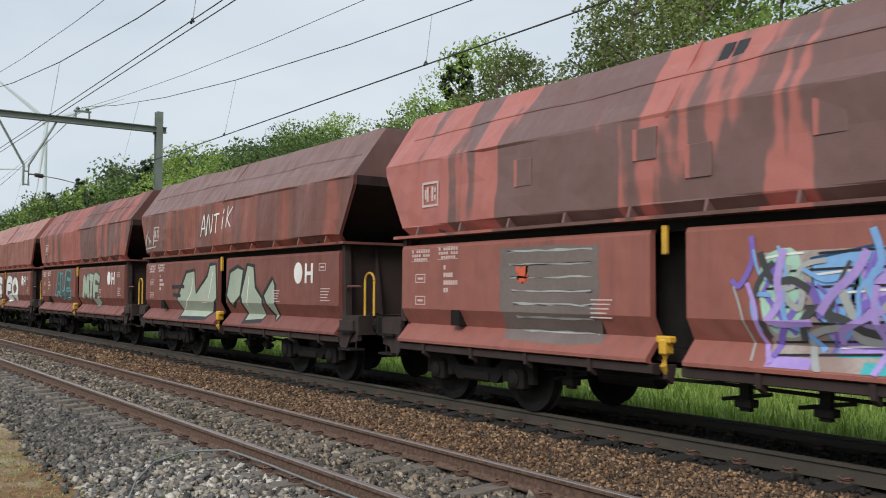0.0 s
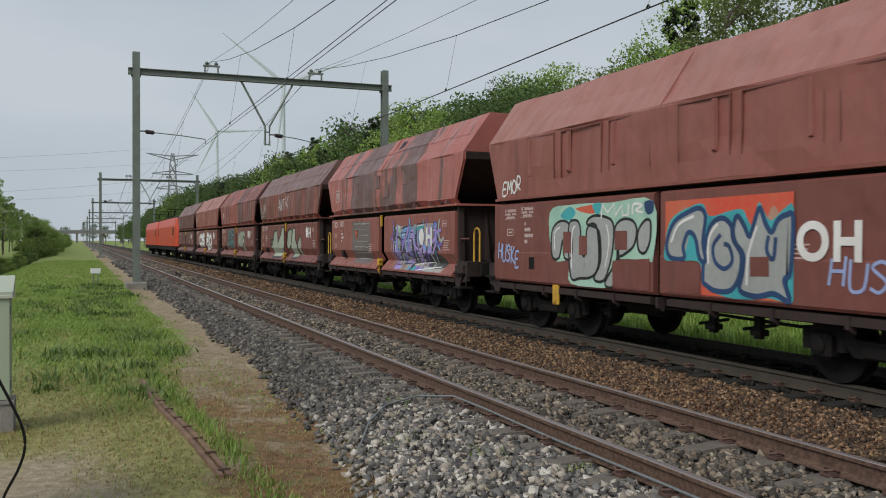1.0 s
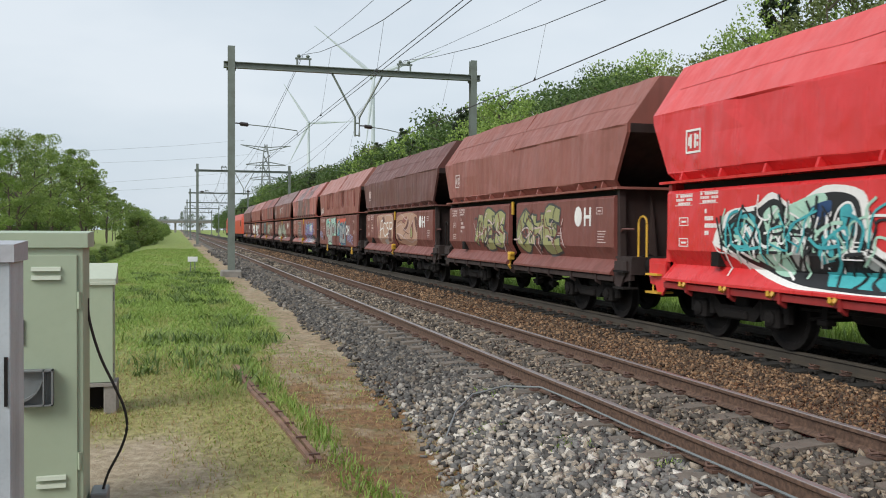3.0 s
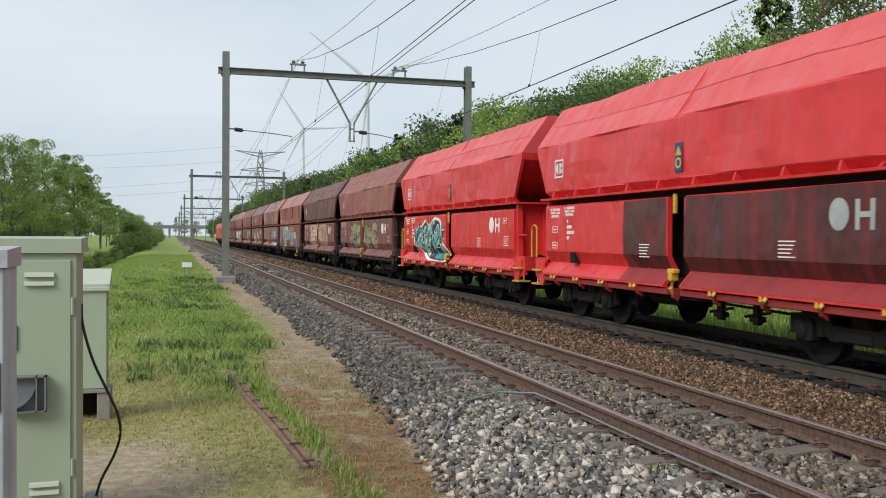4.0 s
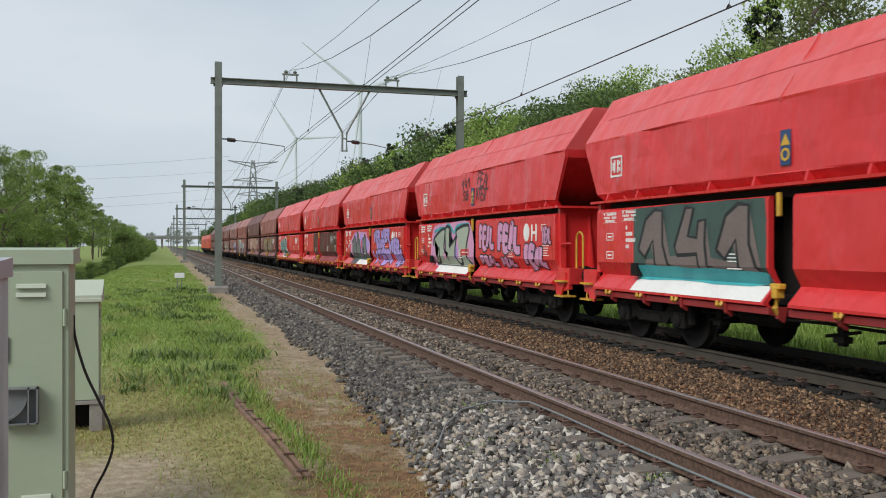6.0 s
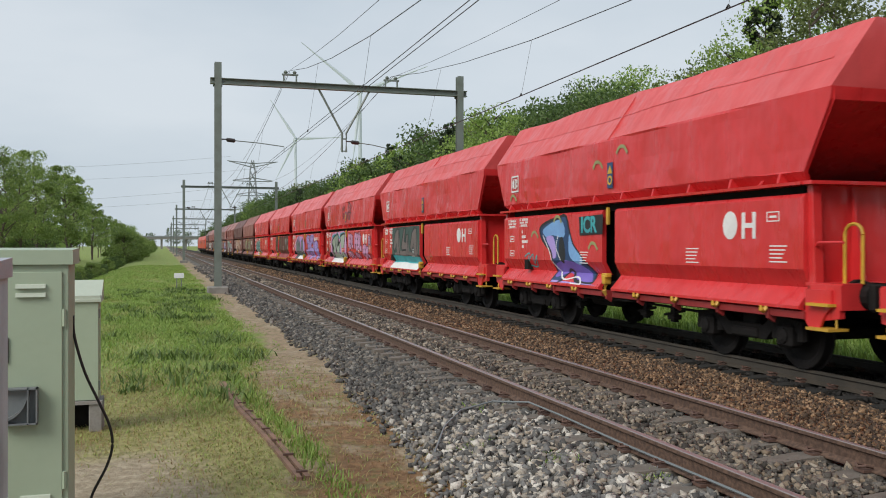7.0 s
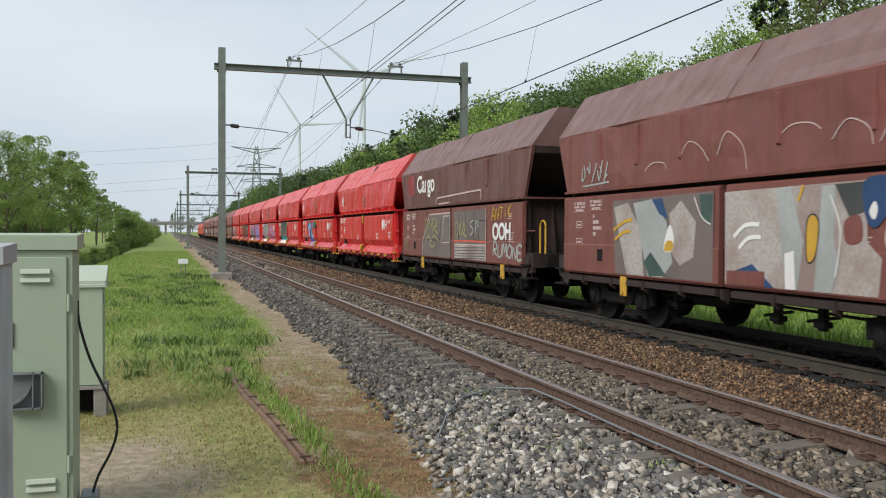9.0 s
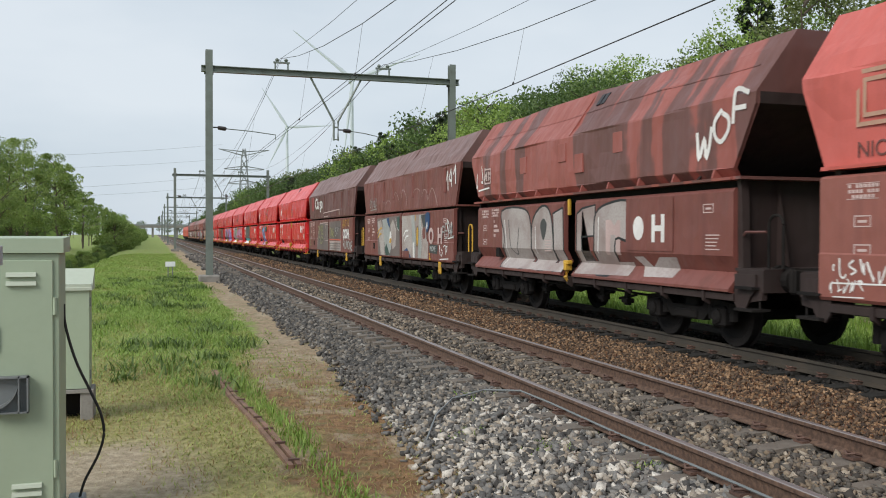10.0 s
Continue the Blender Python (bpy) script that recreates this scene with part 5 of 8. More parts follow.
def draw(wagon, x, label, rows):
    """Sprayed shapes laid over one another: fill, rim, its width, whether curved, points (y, z) on the side."""
    for k, (fill, rim, width, soft, pts) in enumerate(rows):
        at = x - 0.0015 - 0.0004 * k
        if fill:
            ring = curve_points(pts, True, 4) if soft else [Vector(p) for p in pts]
            bm = bmesh.new()
            blob(bm, [(p.x, min(max(p.y, 0.91), 2.33)) for p in ring], at)
            part("graffiti_shape", lay(bm, wagon), M[fill], wagon, label)
        else:
            ring = curve_points(pts, False, 5) if soft else [Vector(p) for p in pts]
        if rim:
            bm = bmesh.new()
            stroke(bm, ring + ring[:2] if fill else ring, width, at - 0.0002, 0.91, 2.34)
            tagged(part("graffiti_line", lay(bm, wagon), M[rim], wagon, label), kind="stuff")


def patch(wagon, y0, y1, z0, z1, mat, name="overpaint", x=-WC, seed=0, ragged=0.04, label="patch of overpaint"):
    """A rolled-on patch of paint with uneven edges."""
    rng = random.Random(seed)
    ring = []
    for a, b in (((y0, z0), (y1, z0)), ((y1, z0), (y1, z1)), ((y1, z1), (y0, z1)), ((y0, z1), (y0, z0))):
        for k in range(8):
            ring.append((a[0] + (b[0] - a[0]) * k / 8 + rng.uniform(-ragged, ragged), a[1] + (b[1] - a[1]) * k / 8 + rng.uniform(-ragged, ragged) * 0.6))
    bm = bmesh.new()
    blob(bm, ring, x - 0.0015)
    part(name, lay(bm, wagon), mat, wagon, label)


def lip_patch(wagon, y0, y1, mat, label="painted lip"):
    """Paint that runs on over the chute's flared lip."""
    bm = bmesh.new()
    loft(bm, [[(-WC + 0.123, y, 1.13), (-WC - 0.084, y, 0.90)] for y in (y0, y1)], closed=False, caps=False)
    part("painted_lip", bm, mat, wagon, label)


def scribble(wagon, y, z, size, mat, n, seed, x=-WC, label="scrawled tag"):
    """A scrawled tag whose letters cannot be read: quick looping strokes."""
    rng = random.Random(seed)
    bm = bmesh.new()
    for k in range(n):
        a = y - k * size * 0.55
        pts = [(a + rng.uniform(-0.25, 0.25) * size, z + rng.uniform(0, 1) * size) for _ in range(4)]
        stroke(bm, curve_points(pts, k=5), size * 0.09, x - 0.005)
    stroke(bm, [(y, z - 0.1 * size), (y - n * size * 0.5, z - 0.02 * size)], size * 0.07, x - 0.005)
    tagged(part("tag", lay(bm, wagon), mat, wagon, label), kind="stuff")


def wagon(n, y, label, lower, upper, roof, flare=True, hooks=None, marks=None, oh=True, logo=True, warn=False, rail="yellow", group="hopper wagons"):
    """One four-axled hopper wagon; n numbers it along the train, y is its middle at the start."""
    w = thing("hopper_wagon", label, "wagon", group, pose(TRACK_B, y, 0))
    marks = marks or M["cream"]
    shape = (5.25, 5.74) if flare else (5.42, 5.84)
    k = "a" if flare else "b"
    v = n % 4
    DENTS[w] = v
    if flare:
        FLARED.add(w)
    for e in (-1, 1):
        solid("side_plate", "side_plate_%s%d_%d" % (k, e, v), lambda bm: tank_side(bm, shape, 2.60 if flare else 2.46, e, v), upper, w)
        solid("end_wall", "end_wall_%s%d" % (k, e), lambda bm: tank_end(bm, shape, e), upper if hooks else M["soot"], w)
    solid("roof", "roof_%s_%d" % (k, v), lambda bm: tank_roof(bm, shape[1], v), roof, w)
    solid("roof_seam", "roof_seam", roof_seam, roof, w)
    if flare:
        solid("roof_lap", "roof_lap_%d" % v, lambda bm: long_seam(bm, shape[1], v), roof, w)
        if n in (0, 10, 13):
            solid("roof_slot", "roof_slot", roof_slot, M["ink"], w, "open black roof slot", m=pose(-0.88 - dent(30.45, 2.4, v) * 0.8, -0.55, 4.235 + dent(30.45, 2.4, v) * 0.6, 0, -54.7, 0))
        for q, z in ((0.3, 3.1), (-0.42, 2.84), (2.4, 3.0), (-1.9, 3.1)) if n in (0, 13) else ():
            solid("cover_plate", "cover_plate", cover_plate, upper, w, m=pose(-WC - dent(q, z + 0.15, v) - 0.004, q, z))
    for y0, y1 in ((-5.25, -0.25), (0.25, 5.25)) if flare else ((-5.44, -0.08), (0.08, 5.44)):
        for s in (-1, 1):
            solid("chute", "chute_%s_%.1f%d" % (k, y0, s), lambda bm: chute(bm, y0, y1, flare, s), lower, w)
    solid("ledge", "ledge", ledge, upper, w)
    for j in range(10 if flare else 0):
        solid("bracket", "bracket", bracket, upper, w, m=pose(0, -4.8 + j * 1.066, 0))
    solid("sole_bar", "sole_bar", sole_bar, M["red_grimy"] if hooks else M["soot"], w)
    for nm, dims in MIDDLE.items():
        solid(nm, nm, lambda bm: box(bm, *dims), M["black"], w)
    # black boxes added behind the doors in place of the shaded inside
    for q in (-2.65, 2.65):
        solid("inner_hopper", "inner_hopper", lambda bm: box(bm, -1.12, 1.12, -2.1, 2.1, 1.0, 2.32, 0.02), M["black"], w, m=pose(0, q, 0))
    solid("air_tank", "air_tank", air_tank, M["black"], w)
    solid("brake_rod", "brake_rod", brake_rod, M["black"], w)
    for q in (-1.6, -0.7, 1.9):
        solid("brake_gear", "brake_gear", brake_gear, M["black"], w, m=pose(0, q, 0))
    for e in (-1, 1):
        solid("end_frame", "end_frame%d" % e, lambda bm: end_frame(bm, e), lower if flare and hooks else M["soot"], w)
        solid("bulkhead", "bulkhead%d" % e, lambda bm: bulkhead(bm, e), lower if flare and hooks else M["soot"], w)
        for s in (-1, 1):
            solid("buffer", "buffer", buffer_mesh, M["black"], w, m=pose(s * 0.87, e * 5.70, 1.05, 0, 0, 0 if e > 0 else 180))
        solid("step_ladder", "steps", steps, M["yellow"] if hooks else M["black"], w, m=pose(0, e * 5.6, 0))
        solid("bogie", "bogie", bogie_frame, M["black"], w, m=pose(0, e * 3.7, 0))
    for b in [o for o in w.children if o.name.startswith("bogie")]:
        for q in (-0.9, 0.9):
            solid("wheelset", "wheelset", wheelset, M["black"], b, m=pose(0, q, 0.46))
    solid("hand_hoop", "hand_hoop", hand_hoop, M["yellow"] if rail == "yellow" else M["black"], w, "bent tube hand hoop", m=pose(-1.02, -5.94, 0))
    solid("end_rail", "end_rail", end_rail, lower if hooks else M["brown_dark"], w, m=pose(0, 0, 0))
    if flare:
        solid("clamp", "clamp", clamp, M["yellow"], w, "yellow locking clamp", m=pose(-WC, 0, 1.0) @ Matrix.Diagonal((0.8, 0.7, 0.8, 1)))
        solid("lever", "lever", lambda bm: box(bm, -0.03, 0.03, -0.035, 0.035, -0.16, 0.16, 0.012), M["yellow"], w, "yellow lever", m=pose(-WC + 0.02, 0.05, 2.2))
    else:
        for q in (-4.1, 3.0):
            solid("side_bearer", "side_bearer", lambda bm: (box(bm, -0.03, 0.03, -0.1, 0.1, -0.28, 0.08, 0.02), tube(bm, [(-0.05, 0, -0.2), (0.05, 0, -0.2)], 0.05, 8)), M["yellow"], w, "yellow side bracket", m=pose(-WC - 0.02, q, 0.82))
        for q in (-4.5, -2.9, -1.2, 1.2, 2.6, 4.0):
            solid("rib", "rib", rib, upper, w, m=pose(0, q, 0))
    if hooks:
        for q in (-4.6, -3.5, -2.4, -1.2, 1.2, 2.4, 3.5, 4.6):
            solid("lashing_hook", "hook", hook, M["yellow"], w, "yellow lashing hook", m=pose(-WC - 0.05, q, 0.83) @ Matrix.Diagonal((0.7, 0.7, 0.7, 1)))
    xs = -WC - (0.0 if flare else 0.05)
    for nm, build, yy, zz in (("data_stencil", grid_mark, 4.75, 2.08), ("data_stencil", grid_mark, 4.05, 2.1), ("number_stencil", data_block, 4.15, 1.52), ("frame_stencil", frame_mark, 4.75, 1.75), ("frame_stencil", frame_mark, 4.75, 1.42), ("data_stencil", plaque, 0.75 + 0.25, 1.3), ("data_stencil", plaque, -2.73, 1.38), ("data_stencil", plaque, -4.75, 1.42), ("frame_stencil", frame_mark, -4.65, 1.98)):
        tagged(solid(nm, "%s_%s" % (nm, MARK_KEYS[build]), build, marks, w, "small stencilled data", m=pose(xs, yy, zz)), kind="stuff")
    solid("hatch", "hatch", lambda bm: box(bm, -0.02, 0.14, -0.1, 0.1, 0, 0.22, 0.005), M["black"], w, "dark inspection hatch", m=pose(xs, 3.85, 1.14))
    if oh:
        solid("white_disc", "disc", disc, M["white"], w, "white painted disc", m=pose(xs - 0.001, -3.70, 1.95))
        letters("white_letter", "H", 0.5, M["white"], w, -3.95, 1.77, xs - 0.004, bold=0.012)
    if logo:
        solid("square_mark", "logo", logo_frame, M["white"] if hooks else M["cream"], w, "square outlined railway mark", m=pose(-WC - dent(4.48, 3.05, v) - 0.014, 4.48, 2.88))
    if warn:
        solid("warning_plate", "warning_plate", warning_plate, M["navy"], w, "dark warning plate", m=pose(-WC - dent(-0.12, 2.9, v) - 0.014, -0.12, 2.72))
        solid("warning_signs", "warning_signs", warning_signs, M["yellow"], w, "yellow warning signs", m=pose(-WC - dent(-0.12, 2.9, v) - 0.018, -0.12, 2.72))
    return w


WAGONS = {}
RED = dict(hooks=True, marks=M["white"], warn=True)
for n, y, label, lower, upper, roof, more in (
    (-4, 56.4, "dark brown covered hopper wagon behind the locomotives", "brown_dark", "brown_dark", "grey_roof", {}),
    (-3, 44.0, "faded brown hopper wagon with a pinkish roof", "brown", "brown_pale", "pink_roof", {}),
    (-2, 31.5, "faded brown hopper wagon with soot bands and graffiti", "brown", "banded_b", "banded_b", {}),
    (-1, 19.04, "brown hopper wagon with a grey sooty roof and silver graffiti", "brown", "rustred", "grey_roof", {}),
    (0, 6.53, "red-brown hopper wagon with broad dark soot bands", "brown_pale", "banded", "banded", dict(oh=False)),
    (1, -6.37, "brown flat-sided hopper wagon with a pink roof and silver graffiti", "brown", "brown_pale", "pink_roof", dict(flare=False, oh=False, rail="black", logo=False)),
    (2, -18.95, "dark brown hopper wagon with tan graffiti", "brown", "brown_dark", "brown_dark", dict(rail="black")),
    (3, -31.3, "faded brown hopper wagon with yellow-green graffiti", "brown", "brown_pale", "brown_pale", {}),
    (4, -43.7, "bright red hopper wagon with turquoise graffiti", "red", "red", "red_roof", RED),
    (5, -56.1, "bright red hopper wagon with dark overpainted doors", "red", "red", "red_roof", dict(RED, oh=False)),
    (6, -68.5, "bright red hopper wagon with grey and lilac graffiti", "red", "red", "red_roof", RED),
    (7, -80.9, "bright red hopper wagon with pink outlined graffiti", "red", "red", "red_roof", RED),
    (8, -93.3, "bright red hopper wagon with a dark green graffiti panel", "red", "red", "red_roof", RED),
    (9, -105.73, "bright red hopper wagon with blue and violet graffiti", "red", "red", "red_roof", RED),
    (10, -118.1, "clean bright red hopper wagon", "red", "red", "red_roof", RED),
    (11, -130.5, "dark brown flat-sided hopper wagon with a freight word", "brown", "brown_dark", "grey_roof", dict(flare=False, oh=False, logo=False)),
    (12, -143.65, "brown flat-sided hopper wagon with cream graffiti", "brown", "brown", "grey_roof", dict(flare=False, oh=False, logo=False)),
    (13, -156.12, "brown hopper wagon with soot bands and silver graffiti", "brown", "banded_b", "banded_b", dict(rail="black", oh=False)),
    (14, -168.6, "faded salmon-red flat-sided hopper wagon", "brown_pale", "salmon", "salmon", dict(flare=False, oh=False, logo=False)),
):
    WAGONS[n] = wagon(n, y, label, M[lower], M[upper], M[roof], **more)


# ---------------------------------------------------------------- paint on the wagons' sides
XB = -WC - 0.062   # face of the flat doors


def decorate():
    w = WAGONS
    piece(w[-3], 3.4, 0.4, 1.1, 2.2, "OS", M["white"], M["charcoal"], seed=2, weight=0.35)
    piece(w[-3], -0.4, -3.0, 1.1, 2.2, "EO", M["white"], M["charcoal"], seed=3, weight=0.35)
    piece(w[-2], 2.94, 0.66, 1.25, 2.26, "AUE", M["charcoal"], M["teal"], seed=4)
    piece(w[-2], -0.7, -2.9, 1.13, 2.15, "MIE", M["silver_green"], M["charcoal"], seed=5)
    # pale silver-green angular letters with black rims
    draw(w[-1], -WC, "pale silver-green angular letters with black rims", [
        ("silver_green", "ink", 0.09, 0, [(2.85, 1.41), (2.22, 2.05), (1.67, 2.09), (1.57, 1.55), (0.87, 1.95), (0.72, 2.20), (0.35, 2.20), (0.28, 1.43), (0.95, 0.97), (2.56, 0.95)]),
        ("silver_green", "ink", 0.09, 0, [(-0.26, 1.50), (-0.45, 2.02), (-0.86, 2.13), (-1.18, 2.05), (-1.02, 1.49), (-0.58, 1.26)]),
        ("silver_green", "ink", 0.09, 0, [(-1.24, 0.96), (-1.02, 1.51), (-1.36, 2.16), (-1.70, 2.12), (-1.79, 1.69), (-2.13, 1.46), (-2.07, 1.01)]),
        ("silver_green", "ink", 0.09, 0, [(-2.16, 1.53), (-2.58, 1.87), (-2.72, 1.72), (-2.71, 1.02), (-2.40, 1.20)]),
        (None, "white", 0.03, 1, [(2.57, 1.13), (1.94, 1.51), (1.76, 1.91)]),
        (None, "white", 0.03, 1, [(0.78, 1.43), (0.53, 2.03)]),
        (None, "white", 0.03, 1, [(-1.35, 1.29), (-1.46, 1.92)]),
        (None, "ink", 0.09, 0, [(3.22, 1.69), (2.34, 1.70)]),
        (None, "ink", 0.09, 0, [(3.13, 1.50), (2.59, 1.48)]),
    ])
    handwriting(w[-1], "ANTiK", 1.25, 2.84, 0.34, 0.42, M["white"], -WC - 0.012, -6)
    scribble(w[-1], 5.2, 2.75, 0.5, M["silver"], 3, 3, x=-WC - 0.0132)
    # dark bands, grey overpaint
    patch(w[0], 2.85, 1.05, 1.0, 2.2, M["greypatch"], seed=1)
    for k in range(7):
        patch(w[0], 2.7 - 0.03 * k, 1.15, 2.16 - 0.17 * k, 2.14 - 0.17 * k, M["silver"], "paint_streak", x=-WC - 0.0030, seed=20 + k, ragged=0.02, label="thin pale streak of paint")
    patch(w[0], 2.5, 2.3, 1.75, 1.95, M["redspray"], x=-WC - 0.0030, seed=31)
    # weathered turquoise and lilac graffiti with thin bars
    draw(w[0], -WC, "weathered turquoise and lilac graffiti with thin bars", [
        ("faded_panel", None, 0, 0, [(-1.19, 2.02), (-4.16, 2.08), (-4.19, 1.33), (-4.57, 1.24), (-4.55, 0.92), (-1.22, 0.92)]),
        ("mint", None, 0, 1, [(-1.19, 1.96), (-1.57, 2.01), (-1.58, 1.29), (-1.30, 1.23), (-1.16, 1.46)]),
        ("sky", "navy", 0.03, 0, [(-1.70, 1.95), (-2.35, 2.06), (-2.31, 1.64), (-2.25, 1.40), (-1.92, 1.26), (-1.74, 1.42)]),
        ("lilac", "teal", 0.03, 0, [(-2.18, 1.91), (-2.74, 1.99), (-2.72, 1.28), (-2.60, 1.09), (-1.92, 1.06), (-1.79, 1.31), (-2.18, 1.48)]),
        ("teal", None, 0, 0, [(-2.77, 1.98), (-3.35, 2.04), (-3.17, 1.75), (-3.00, 1.49), (-2.79, 1.54)]),
        ("lilac", None, 0, 1, [(-2.83, 1.44), (-3.63, 1.55), (-3.90, 1.32), (-3.36, 1.10), (-2.87, 1.13)]),
        ("sky", "navy", 0.03, 0, [(-3.94, 2.07), (-4.18, 2.09), (-4.20, 1.34), (-4.07, 1.34), (-4.00, 1.65)]),
        ("charcoal", None, 0, 1, [(-3.28, 1.28), (-4.16, 1.33), (-4.57, 1.24), (-4.55, 1.03), (-3.64, 1.02)]),
        ("lilac", None, 0, 0, [(-1.22, 1.03), (-1.70, 1.02), (-1.70, 0.92), (-1.22, 0.92)]),
        ("teal", None, 0, 0, [(-2.19, 1.02), (-2.76, 1.02), (-2.76, 0.92), (-2.19, 0.92)]),
        ("violet", None, 0, 0, [(-2.77, 1.02), (-3.28, 1.03), (-3.28, 0.92), (-2.77, 0.92)]),
        ("silver", None, 0, 0, [(-3.32, 1.03), (-4.03, 1.03), (-4.03, 0.92), (-3.32, 0.92)]),
        (None, "violet", 0.08, 0, [(-2.35, 1.99), (-2.14, 1.53), (-2.60, 1.51)]),
        (None, "violet", 0.06, 0, [(-1.41, 2.01), (-1.19, 1.64), (-1.51, 1.24)]),
        (None, "navy", 0.05, 0, [(-2.83, 1.93), (-2.75, 1.49)]),
        (None, "white", 0.022, 0, [(-1.22, 1.97), (-1.43, 2.00), (-1.63, 2.01)]),
        (None, "ink", 0.022, 0, [(-1.78, 2.00), (-2.20, 2.02), (-2.59, 2.03)]),
        (None, "ink", 0.022, 0, [(-1.25, 1.83), (-2.02, 1.86), (-2.71, 1.87)]),
        (None, "white", 0.022, 0, [(-1.74, 1.80), (-1.92, 1.82), (-2.09, 1.84)]),
        (None, "ink", 0.022, 0, [(-1.22, 1.67), (-2.12, 1.70), (-2.91, 1.71)]),
        (None, "white", 0.022, 0, [(-1.92, 1.63), (-2.33, 1.66), (-2.71, 1.68)]),
        (None, "ink", 0.022, 0, [(-1.27, 1.49), (-2.07, 1.53), (-2.79, 1.56)]),
        (None, "white", 0.022, 0, [(-2.27, 1.47), (-2.60, 1.50), (-2.91, 1.52)]),
        (None, "ink", 0.022, 0, [(-1.24, 1.32), (-2.33, 1.38), (-3.28, 1.41)]),
        (None, "white", 0.022, 0, [(-2.76, 1.32), (-3.06, 1.36), (-3.35, 1.38)]),
        (None, "ink", 0.022, 0, [(-1.26, 1.15), (-2.71, 1.23), (-3.90, 1.29)]),
        (None, "white", 0.022, 0, [(-1.92, 1.13), (-2.44, 1.18), (-2.91, 1.22)]),
        (None, "ink", 0.022, 0, [(-1.26, 1.03), (-3.09, 1.14), (-4.53, 1.22)]),
        (None, "white", 0.022, 0, [(-2.44, 1.04), (-3.21, 1.11), (-3.90, 1.15)]),
        (None, "white", 0.022, 0, [(-2.87, 2.01), (-3.11, 2.03), (-3.35, 2.04)]),
        (None, "ink", 0.022, 0, [(-2.87, 2.06), (-3.15, 2.08), (-3.42, 2.09)]),
        (None, "white", 0.022, 0, [(-2.91, 0.93), (-3.70, 1.00), (-4.41, 1.05)]),
        (None, "ink", 0.022, 0, [(-3.94, 1.56), (-4.07, 1.58), (-4.19, 1.60)]),
        (None, "white", 0.022, 0, [(-3.94, 1.89), (-4.05, 1.91), (-4.16, 1.93)]),
    ])
    wildstyle(w[0], -0.95, -4.4, 1.0, 2.1, [M["violet"], M["silver"], M["sky"], M["charcoal"], M["lilac"]], 13, 71, x=-WC - 0.0105, widths=(0.02, 0.09))
    solid("white_disc", "disc", disc, M["white"], w[0], "white painted disc", m=pose(-WC - 0.0215, -3.21, 1.75))
    letters("white_letter", "H", 0.6, M["white"], w[0], -3.5, 1.545, -WC - 0.0215, bold=0.02)
